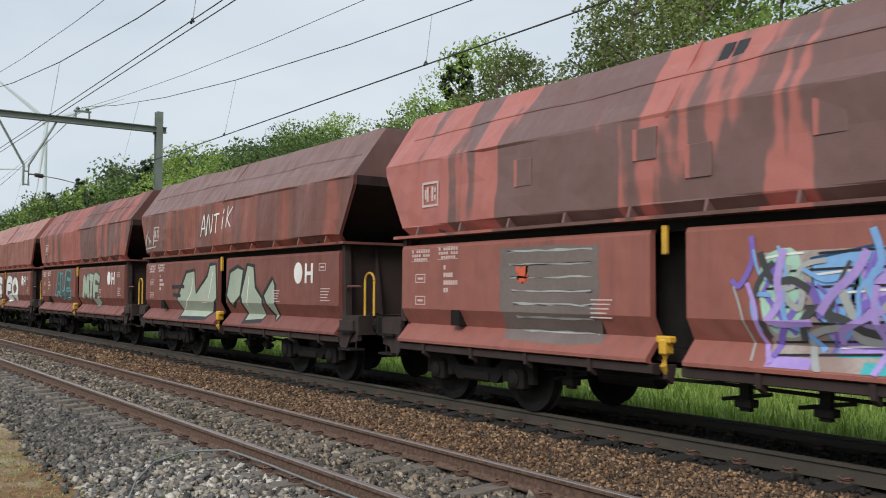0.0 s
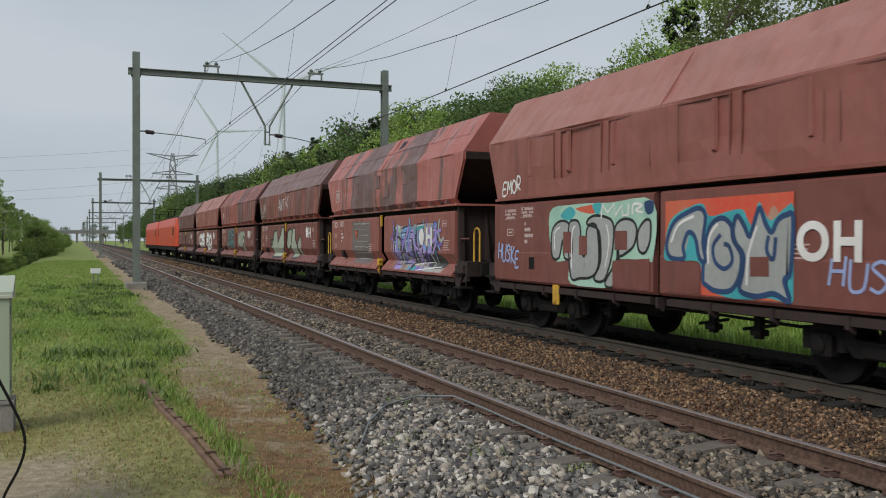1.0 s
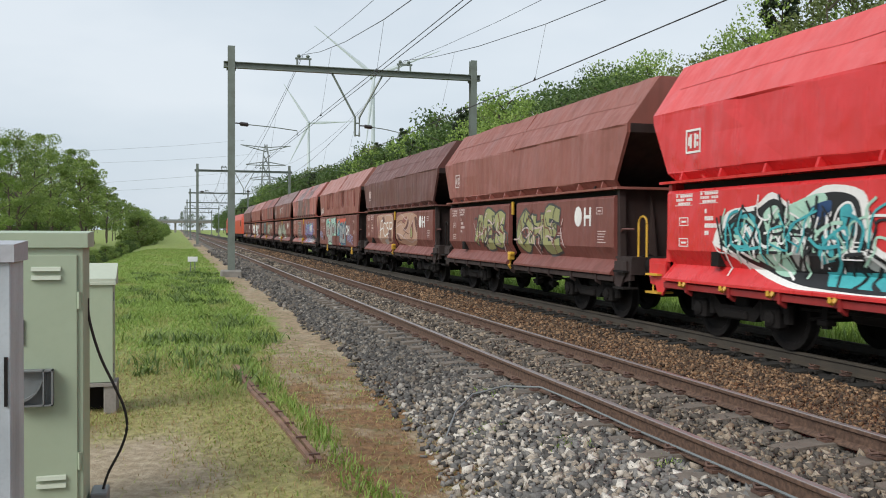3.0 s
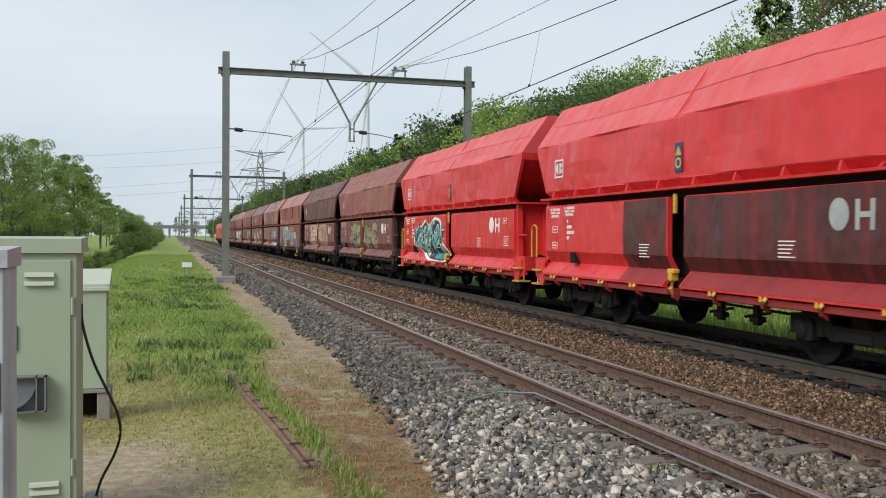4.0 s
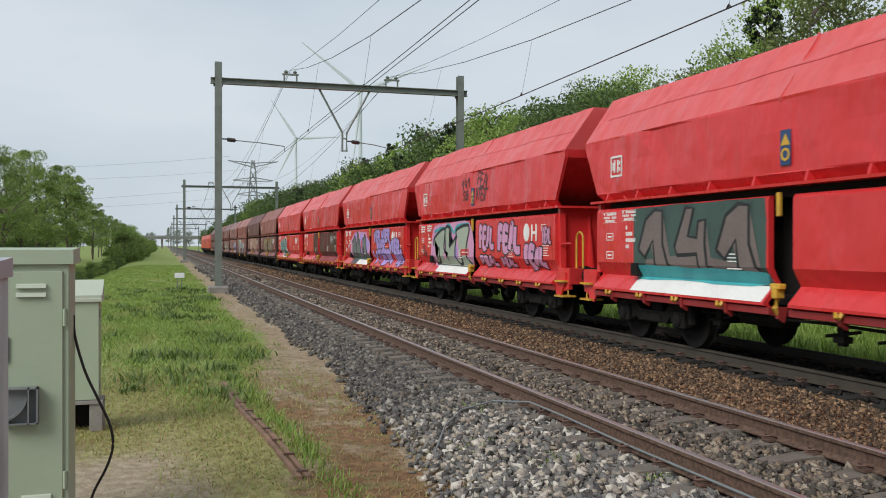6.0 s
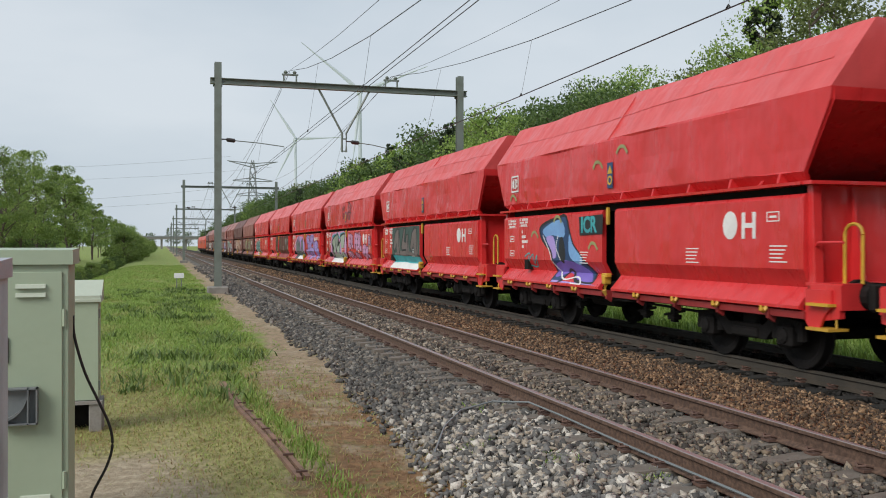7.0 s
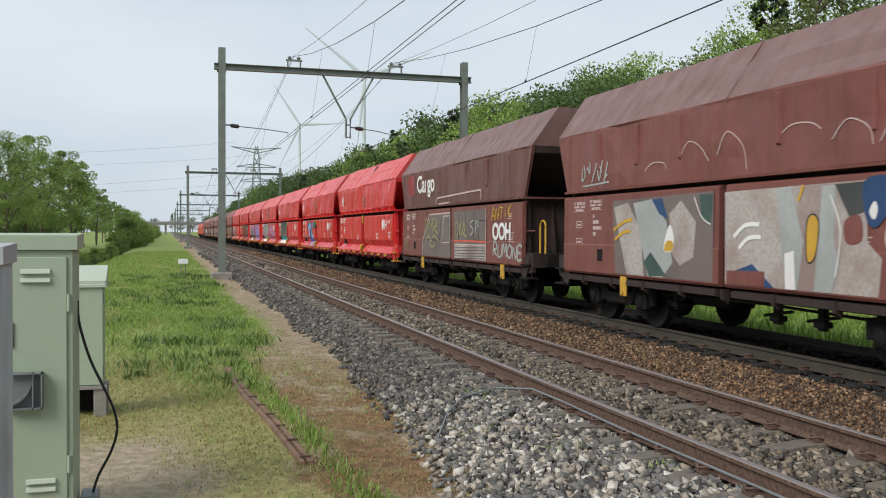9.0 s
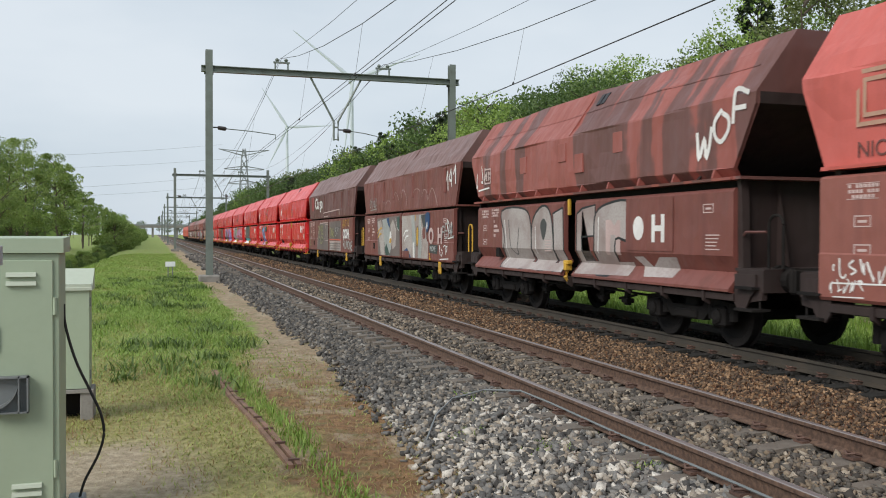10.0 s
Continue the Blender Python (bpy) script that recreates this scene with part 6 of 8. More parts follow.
    # silver bubble letters with black rims on mint
    draw(w[1], XB, "silver bubble letters with black rims on mint", [
        ("mint", None, 0, 1, [(3.16, 2.15), (2.41, 2.26), (1.22, 2.25), (0.08, 2.23), (0.08, 1.41), (0.29, 1.38), (1.14, 1.34), (1.16, 0.94), (2.43, 0.94), (2.48, 1.31), (3.03, 1.35)]),
        ("redspray", None, 0, 1, [(2.27, 2.19), (1.47, 2.24), (1.73, 2.09)]),
        ("teal", None, 0, 1, [(2.78, 2.08), (2.48, 2.23), (2.27, 2.12), (2.48, 2.00)]),
        ("teal", None, 0, 1, [(1.75, 2.23), (1.47, 2.25), (1.57, 2.06)]),
        ("navy", None, 0, 1, [(0.30, 2.22), (0.08, 2.23), (0.09, 2.07), (0.24, 2.05)]),
        ("silver", "ink", 0.045, 1, [(3.06, 1.38), (3.09, 1.79), (2.85, 1.98), (2.52, 1.96), (2.38, 1.71), (2.41, 1.38), (2.64, 1.37), (2.70, 1.67), (2.82, 1.37)]),
        ("silver", "ink", 0.045, 1, [(1.69, 1.05), (1.49, 1.33), (1.54, 1.81), (1.91, 1.93), (1.75, 2.05), (1.40, 2.04), (1.14, 1.94), (1.12, 1.64), (1.21, 1.31), (1.40, 1.03)]),
        ("silver", "ink", 0.045, 1, [(2.43, 1.07), (2.50, 1.87), (2.32, 2.00), (2.13, 1.91), (2.07, 1.48), (1.96, 1.43), (1.91, 1.83), (1.75, 1.93), (1.59, 1.84), (1.54, 1.33), (1.72, 1.09), (2.12, 1.04)]),
        ("silver", "ink", 0.045, 1, [(1.36, 1.00), (0.97, 1.44), (1.09, 1.81), (0.92, 1.97), (0.63, 1.97), (0.49, 1.83), (0.57, 1.58), (0.85, 1.44), (0.97, 1.38), (1.11, 0.96)]),
        ("silver", "ink", 0.045, 1, [(0.46, 1.78), (0.29, 1.95), (0.14, 1.93), (0.16, 1.64), (0.29, 1.48), (0.44, 1.53)]),
        (None, "white", 0.035, 1, [(2.40, 1.20), (2.38, 1.78), (2.27, 1.91)]),
        (None, "white", 0.03, 1, [(2.97, 1.49), (2.97, 1.79), (2.79, 1.89)]),
        (None, "white", 0.03, 1, [(1.32, 1.91), (1.24, 1.64), (1.36, 1.23)]),
        (None, "white", 0.04, 0, [(1.47, 2.01), (1.44, 2.22), (1.28, 2.10), (1.10, 2.22), (1.07, 2.04), (0.88, 2.20), (0.86, 2.04), (0.72, 2.05), (0.69, 2.21)]),
        (None, "white", 0.04, 1, [(0.60, 2.05), (0.57, 2.20), (0.35, 2.18), (0.51, 2.11), (0.32, 2.07)]),
        ("brown", None, 0, 0, [(2.68, 1.81), (2.41, 1.81), (2.41, 1.45), (2.68, 1.45)]),
        ("brown", None, 0, 0, [(2.15, 1.74), (1.90, 1.74), (1.89, 1.43), (2.15, 1.42)]),
        ("brown", None, 0, 0, [(1.08, 1.81), (0.74, 1.81), (0.74, 1.52), (1.08, 1.52)]),
        ("brown", None, 0, 0, [(1.14, 1.35), (0.16, 1.40), (0.16, 0.94), (1.14, 0.94)]),
    ])
    # silver bubble letters with blue rims on orange-red
    draw(w[1], XB, "silver bubble letters with blue rims on orange-red", [
        ("redspray", None, 0, 0, [(-0.21, 2.21), (-2.68, 2.23), (-2.64, 0.94), (-1.01, 0.94), (-0.99, 1.39), (-0.21, 1.40)]),
        ("tan", None, 0, 1, [(-0.23, 1.76), (-0.41, 2.00), (-0.71, 2.12), (-0.45, 1.82), (-0.28, 1.64)]),
        ("tan", None, 0, 1, [(-2.24, 1.88), (-2.35, 2.08), (-2.46, 1.90)]),
        ("teal", None, 0, 1, [(-0.21, 1.61), (-0.33, 1.94), (-0.71, 2.10), (-1.03, 2.15), (-1.18, 1.98), (-1.58, 2.04), (-1.82, 2.04), (-1.97, 1.84), (-2.10, 2.13), (-2.29, 1.90), (-2.53, 2.04), (-2.68, 2.02), (-2.66, 1.16), (-2.65, 0.94), (-2.28, 0.97), (-1.99, 0.94), (-1.51, 0.94), (-1.05, 1.07), (-0.95, 1.38), (-0.25, 1.37)]),
        ("silver", "navy", 0.07, 1, [(-1.04, 1.16), (-1.10, 1.64), (-1.21, 1.87), (-1.42, 1.95), (-1.59, 1.86), (-1.64, 1.67), (-1.79, 1.48), (-1.75, 1.21), (-1.59, 1.03), (-1.30, 1.01), (-1.13, 1.07)]),
        ("silver", "navy", 0.07, 1, [(-0.25, 1.63), (-0.41, 1.91), (-0.71, 2.04), (-0.97, 2.09), (-1.09, 1.97), (-1.04, 1.64), (-1.10, 1.39), (-0.97, 1.43), (-0.88, 1.70), (-0.73, 1.77), (-0.62, 1.58), (-0.64, 1.42), (-0.33, 1.43)]),
        ("silver", "navy", 0.07, 1, [(-1.64, 1.82), (-1.71, 1.97), (-1.83, 1.86), (-1.94, 1.71), (-2.04, 1.93), (-2.12, 2.06), (-2.21, 1.88), (-2.32, 1.76), (-2.42, 1.90), (-2.56, 1.96), (-2.67, 1.92), (-2.63, 1.30), (-2.53, 1.20), (-2.62, 0.95), (-2.36, 1.03), (-2.06, 0.98), (-1.77, 1.04), (-1.81, 1.24), (-1.83, 1.48), (-1.68, 1.64)]),
        (None, "navy", 0.06, 1, [(-1.40, 1.74), (-1.25, 1.59), (-1.29, 1.39), (-1.47, 1.30), (-1.62, 1.40), (-1.57, 1.58), (-1.46, 1.62)]),
        (None, "navy", 0.06, 1, [(-2.27, 1.72), (-2.24, 1.54), (-2.35, 1.44), (-2.39, 1.70)]),
        (None, "white", 0.04, 1, [(-0.35, 1.64), (-0.52, 1.88), (-0.85, 1.99)]),
        (None, "white", 0.04, 1, [(-1.15, 1.36), (-1.17, 1.70), (-1.34, 1.88)]),
        (None, "white", 0.04, 1, [(-1.89, 1.11), (-1.92, 1.49), (-2.07, 1.84)]),
        ("brown", None, 0, 0, [(-1.95, 1.46), (-2.28, 1.47), (-2.28, 1.23), (-1.95, 1.22)]),
        ("brown", None, 0, 0, [(-0.21, 1.38), (-0.97, 1.37), (-0.99, 0.94), (-0.21, 0.94)]),
    ])
    letters("white_letter", "O", 0.60, M["white"], w[1], -2.72, 1.45, XB - 0.0040, bold=0.02)
    letters("white_letter", "H", 0.60, M["white"], w[1], -3.25, 1.45, XB - 0.0040, bold=0.02)
    handwriting(w[1], "HUSKE", -3.2, 1.18, 0.26, 0.30, M["sky_tag"], XB - 0.0045, 8)
    handwriting(w[1], "HUSKE", 5.25, 1.32, 0.17, 0.30, M["sky_tag"], XB - 0.0045, 12)
    handwriting(w[1], "EMOR", 5.15, 2.53, 0.19, 0.24, M["white"], -WC - 0.012, -6)
    for q, a in ((4.42, 3.11), (2.88, 1.56), (1.36, 0.23), (-0.41, -1.51), (-1.71, -3.09), (-3.3, -4.6)):
        bm = bmesh.new()
        for y0, y1, z0, z1 in ((a, q, 3.53, 3.555), (a, a + 0.025, 2.75, 3.53), (q - 0.025, q, 2.75, 3.53)):
            box(bm, -WC - 0.0181, -WC + 0.005, y0, y1, z0, z1)
        part("pressed_panel", bm, M["brown"], w[1])
    # tan graffiti with pale outlines
    draw(w[2], -WC, "tan graffiti with pale outlines", [
        ("tan", None, 0, 1, [(3.10, 2.17), (2.44, 2.27), (1.26, 2.27), (0.28, 2.21), (0.27, 1.54), (0.56, 1.23), (1.78, 1.14), (2.64, 1.16), (2.91, 1.66)]),
        ("brown_pale", None, 0, 1, [(2.93, 2.05), (2.68, 2.16), (2.57, 1.51), (2.82, 1.50)]),
        ("brown_dark", None, 0, 1, [(2.13, 2.15), (1.83, 2.18), (1.67, 2.00), (1.97, 1.96)]),
        ("brown_dark", None, 0, 1, [(1.10, 1.60), (0.58, 1.67), (0.56, 1.33), (1.02, 1.25)]),
        ("silver", None, 0, 1, [(1.79, 1.26), (1.22, 1.32), (1.35, 1.15), (1.71, 1.12)]),
        (None, "cream", 0.035, 1, [(2.90, 1.50), (2.84, 2.05), (2.36, 2.25), (1.97, 2.15), (2.24, 1.89), (2.50, 1.74)]),
        (None, "cream", 0.035, 1, [(1.53, 2.07), (1.47, 2.22), (0.99, 2.24), (0.41, 2.16), (0.28, 1.94)]),
        (None, "cream", 0.03, 1, [(2.64, 1.23), (1.94, 1.37), (1.50, 1.20), (0.95, 1.39)]),
        (None, "white", 0.06, 1, [(2.52, 1.29), (2.39, 1.62), (2.34, 1.98), (1.97, 2.05)]),
        (None, "white", 0.055, 0, [(2.53, 1.65), (1.99, 1.75)]),
        (None, "white", 0.06, 1, [(1.44, 1.91), (1.79, 1.93), (1.83, 1.59), (1.62, 1.43), (1.39, 1.48)]),
        (None, "white", 0.06, 1, [(1.03, 1.95), (1.30, 1.93), (1.27, 1.78), (1.02, 1.70), (1.09, 1.53), (1.37, 1.50)]),
        (None, "white", 0.055, 0, [(0.81, 1.70), (0.84, 1.94), (0.46, 1.96), (0.36, 1.85), (0.45, 1.73), (0.81, 1.70)]),
        ("tan", None, 0, 1, [(-0.30, 2.05), (-0.98, 2.23), (-1.92, 2.27), (-2.50, 2.28), (-3.11, 2.19), (-3.29, 2.08), (-3.33, 1.42), (-2.99, 1.22), (-2.22, 1.11), (-1.41, 1.15), (-0.38, 1.33)]),
        ("brown_dark", None, 0, 1, [(-2.08, 2.07), (-1.76, 1.83), (-1.38, 1.69), (-1.72, 1.62), (-2.12, 1.86)]),
        ("brown_dark", None, 0, 1, [(-0.32, 1.55), (-0.70, 1.47), (-1.02, 1.29), (-0.60, 1.31)]),
        ("brown", None, 0, 1, [(-2.41, 1.40), (-2.35, 1.64), (-2.52, 1.83), (-2.71, 1.95), (-2.79, 1.75), (-2.76, 1.43)]),
        ("limespray", None, 0, 1, [(-2.45, 1.43), (-2.40, 1.64), (-2.58, 1.79), (-2.67, 1.48)]),
        ("brown_dark", None, 0, 1, [(-2.96, 2.11), (-3.28, 2.05), (-3.29, 1.60), (-3.12, 1.75)]),
        ("brown_pale", None, 0, 1, [(-1.38, 2.10), (-1.92, 2.14), (-1.66, 1.95), (-1.19, 1.93)]),
        (None, "cream", 0.035, 1, [(-0.96, 2.25), (-1.38, 2.16), (-1.61, 2.07), (-1.93, 2.05), (-2.06, 2.18), (-2.16, 2.25)]),
        (None, "cream", 0.035, 1, [(-0.34, 1.78), (-0.99, 1.89), (-1.32, 1.75), (-1.69, 1.66), (-1.99, 1.75), (-2.33, 1.98)]),
        (None, "cream", 0.03, 1, [(-2.39, 2.10), (-2.52, 2.22), (-2.75, 2.19)]),
        (None, "cream", 0.04, 1, [(-0.37, 1.55), (-1.01, 1.50), (-1.50, 1.41), (-1.95, 1.32), (-2.42, 1.25), (-2.92, 1.32), (-3.24, 1.35)]),
        (None, "cream", 0.04, 1, [(-2.74, 2.02), (-2.90, 1.78), (-3.20, 1.55), (-3.27, 1.46)]),
        (None, "cream", 0.03, 1, [(-2.41, 1.41), (-2.33, 1.64), (-2.52, 1.86), (-2.74, 1.99)]),
        (None, "cream", 0.025, 1, [(-1.50, 1.34), (-1.59, 1.51), (-1.95, 1.41), (-2.09, 1.13)]),
        (None, "brown_dark", 0.03, 1, [(-1.22, 1.30), (-1.68, 1.57), (-2.20, 1.53)]),
        (None, "brown_dark", 0.03, 1, [(-0.47, 1.93), (-1.09, 2.02), (-1.57, 1.89)]),
    ])
    patch(w[2], 4.62, 4.4, 3.02, 3.28, M["cream"], "plate", x=-WC - 0.0132, seed=3, ragged=0.01, label="pale plate")
    # yellow-green pieces
    piece(w[3], 2.9, 0.35, 1.15, 2.2, "AES", M["limespray"], M["charcoal"], shine=M["cream"], seed=13, weight=0.42)
    piece(w[3], -0.3, -3.0, 1.15, 2.2, "OHE", M["limespray"], M["charcoal"], shine=M["cream"], seed=14, weight=0.42)
    wildstyle(w[3], 2.8, 0.4, 1.2, 2.15, [M["cream"], M["brown"], M["charcoal"]], 8, 78, x=-WC - 0.0106, widths=(0.02, 0.06))
    wildstyle(w[3], -0.4, -2.9, 1.2, 2.15, [M["cream"], M["brown"], M["charcoal"]], 8, 79, x=-WC - 0.0106, widths=(0.02, 0.06))
    # tangled turquoise and black graffiti with a white rim
    draw(w[4], -WC, "tangled turquoise and black graffiti with a white rim", [
        ("white", None, 0, 1, [(3.92, 1.52), (3.56, 1.95), (2.90, 2.03), (2.53, 2.20), (2.09, 2.02), (1.50, 2.24), (0.84, 2.15), (0.72, 1.81), (0.63, 1.51), (0.21, 1.30), (0.08, 0.96), (0.30, 0.92), (1.49, 0.92), (2.16, 0.94), (3.08, 1.13), (3.57, 1.35)]),
        ("ink", None, 0, 1, [(3.76, 1.52), (3.40, 1.89), (2.90, 1.96), (2.49, 2.11), (2.07, 1.95), (1.47, 2.15), (0.96, 2.08), (0.84, 1.80), (0.75, 1.49), (0.33, 1.25), (0.22, 0.96), (1.49, 0.95), (2.16, 1.01), (2.97, 1.18), (3.43, 1.38)]),
        ("mint", None, 0, 1, [(2.24, 1.97), (1.50, 2.15), (1.56, 1.82), (2.07, 1.69)]),
        ("teal", None, 0, 1, [(3.48, 1.77), (2.99, 1.92), (2.82, 1.64), (3.16, 1.41)]),
        ("navy", None, 0, 1, [(1.76, 1.96), (1.37, 2.05), (1.46, 1.80), (1.69, 1.76)]),
        ("teal", None, 0, 0, [(1.56, 1.16), (0.48, 1.19), (0.24, 0.98), (1.42, 0.99)]),
        ("mint", None, 0, 1, [(2.71, 1.90), (2.42, 2.01), (2.31, 1.68), (2.56, 1.57)]),
        ("teal", None, 0, 1, [(1.21, 1.95), (1.02, 1.99), (0.93, 1.68), (1.14, 1.57)]),
        ("mint", None, 0, 1, [(2.89, 1.30), (2.43, 1.53), (2.16, 1.10), (2.52, 1.10)]),
        ("silver", None, 0, 1, [(2.08, 1.60), (1.79, 1.64), (1.82, 1.25), (2.06, 1.17)]),
        ("teal", None, 0, 1, [(1.56, 1.57), (1.33, 1.68), (1.33, 1.29), (1.56, 1.24)]),
        ("silver", None, 0, 1, [(0.77, 1.39), (0.51, 1.29), (0.56, 1.20), (0.77, 1.23)]),
        (None, "ink", 0.05, 1, [(3.59, 1.43), (3.28, 1.82), (2.82, 1.66), (3.04, 1.37), (2.59, 1.13)]),
        (None, "white", 0.03, 1, [(2.60, 1.90), (2.35, 1.60), (2.49, 1.27), (2.09, 1.03)]),
        (None, "ink", 0.05, 1, [(2.08, 1.68), (1.76, 1.57), (2.06, 1.17)]),
        (None, "white", 0.03, 1, [(1.49, 1.19), (1.37, 1.61), (1.24, 1.94), (1.02, 2.00), (0.93, 1.68), (1.08, 1.33)]),
        (None, "white", 0.03, 1, [(0.80, 1.46), (0.57, 1.40), (0.30, 1.20), (0.27, 0.92)]),
        (None, "ink", 0.05, 1, [(1.72, 1.19), (1.14, 1.29), (0.86, 1.12), (0.98, 0.97)]),
        (None, "white", 0.025, 1, [(1.69, 1.61), (1.49, 1.45), (1.62, 1.20)]),
        (None, "ink", 0.05, 1, [(0.56, 1.26), (0.71, 1.07), (0.53, 0.97)]),
        (None, "ink", 0.04, 1, [(1.33, 1.13), (1.23, 0.98)]),
        (None, "white", 0.025, 1, [(3.28, 1.60), (3.08, 1.75), (2.93, 1.56), (3.08, 1.36)]),
        (None, "white", 0.025, 1, [(2.17, 1.92), (1.93, 1.81), (2.00, 1.69)]),
    ])
    wildstyle(w[4], 3.75, 0.55, 1.08, 2.1, [M["ink"], M["white"], M["mint"], M["ink"], M["teal"]], 15, 16, x=-WC - 0.0125, widths=(0.02, 0.05))
    # dark overpaint
    solid("white_disc", "disc", disc, M["silver"], w[5], "greyed white painted disc", m=pose(-WC - 0.004, -3.70, 1.95))
    letters("white_letter", "H", 0.5, M["silver"], w[5], -3.95, 1.77, -WC - 0.006, bold=0.012)
    patch(w[5], 1.75, 0.28, 1.11, 2.3, M["greypatch_red"], seed=4, ragged=0.02)
    patch(w[5], -0.27, -5.1, 1.11, 2.3, M["greypatch_red"], seed=5, ragged=0.02)
    lip_patch(w[5], 1.75, 0.28, M["red_grimy"], "dark overpaint on the lip")
    lip_patch(w[5], -0.28, -5.1, M["red_grimy"], "dark overpaint on the lip")
    # grey figures, lilac words
    # dark grey giant figures 141 with black rims on a pink glow
    draw(w[6], -WC, "dark grey giant figures 141 with black rims on a pink glow", [
        ("pinkspray", None, 0, 1, [(3.79, 1.80), (3.53, 2.02), (3.13, 2.16), (2.57, 2.21), (2.39, 2.28), (1.88, 2.23), (1.12, 2.20), (0.57, 2.19), (0.21, 2.12), (0.14, 1.30), (1.87, 1.09), (3.72, 1.18)]),
        ("lilac", None, 0, 1, [(2.98, 2.11), (2.66, 2.21), (2.55, 1.95), (2.70, 1.90)]),
        ("lilac", None, 0, 1, [(1.88, 2.08), (1.41, 2.19), (1.33, 1.92), (1.52, 1.35), (1.71, 1.54)]),
        ("lilac", None, 0, 1, [(0.70, 1.91), (0.43, 1.99), (0.21, 1.77), (0.30, 1.47), (0.56, 1.42)]),
        ("red", None, 0, 1, [(0.63, 2.18), (0.18, 2.18), (0.18, 1.90), (0.43, 1.95)]),
        ("red", None, 0, 1, [(1.68, 1.78), (1.52, 1.88), (1.44, 1.59), (1.57, 1.49)]),
        ("lilac", None, 0, 1, [(4.44, 1.62), (4.35, 1.71), (4.25, 1.63), (4.34, 1.52)]),
        ("greyfill", None, 0, 0, [(3.86, 1.37), (3.51, 1.23), (2.38, 1.27), (1.55, 1.25), (0.33, 1.23), (0.16, 1.34), (0.16, 1.08), (3.72, 1.09)]),
        ("greyfill", None, 0, 0, [(3.50, 1.45), (3.44, 1.82), (3.13, 1.95), (3.01, 2.06), (2.75, 1.89), (2.69, 1.55), (2.51, 1.27), (3.31, 1.24), (3.20, 1.48)]),
        ("greyfill", None, 0, 0, [(2.63, 1.40), (2.63, 1.68), (2.47, 1.94), (2.41, 2.25), (2.15, 1.99), (2.18, 1.71), (2.07, 1.71), (1.96, 1.91), (1.83, 1.64), (1.73, 1.39), (1.54, 1.25), (2.38, 1.22), (2.33, 1.43)]),
        ("greyfill", None, 0, 0, [(1.39, 1.58), (1.41, 1.89), (1.12, 1.97), (0.99, 2.09), (0.76, 1.91), (0.71, 1.60), (0.54, 1.32), (0.33, 1.23), (1.40, 1.18), (1.25, 1.35), (1.24, 1.59)]),
        (None, "ink", 0.085, 1, [(3.86, 1.40), (3.72, 1.23), (3.41, 1.19), (3.19, 1.31), (3.16, 1.48)]),
        (None, "ink", 0.085, 1, [(3.50, 1.81), (3.13, 1.95), (3.01, 2.06), (2.76, 1.91), (2.68, 1.54), (2.54, 1.29), (2.32, 1.29)]),
        (None, "ink", 0.085, 1, [(2.63, 1.40), (2.63, 1.67), (2.47, 1.93), (2.41, 2.25), (2.15, 1.99), (2.24, 1.71)]),
        (None, "ink", 0.085, 1, [(1.95, 1.93), (1.86, 1.66), (1.73, 1.38), (1.51, 1.19), (1.31, 1.23), (1.21, 1.38), (1.22, 1.58)]),
        (None, "ink", 0.085, 1, [(1.41, 1.90), (1.12, 1.98), (0.99, 2.10), (0.76, 1.93), (0.69, 1.57), (0.52, 1.29), (0.29, 1.18), (0.16, 1.30)]),
        (None, "ink", 0.085, 1, [(2.51, 1.30), (2.37, 1.07)]),
        ("blackgreen", None, 0, 0, [(3.72, 1.19), (2.38, 1.22), (1.51, 1.15), (1.18, 1.27), (0.17, 1.23), (0.16, 1.08), (3.67, 1.09)]),
    ])
    lip_patch(w[6], 3.55, 2.4, M["charcoal"], "grey spray on the lip")
    lip_patch(w[6], 2.35, 0.3, M["white"], "white spray on the lip")
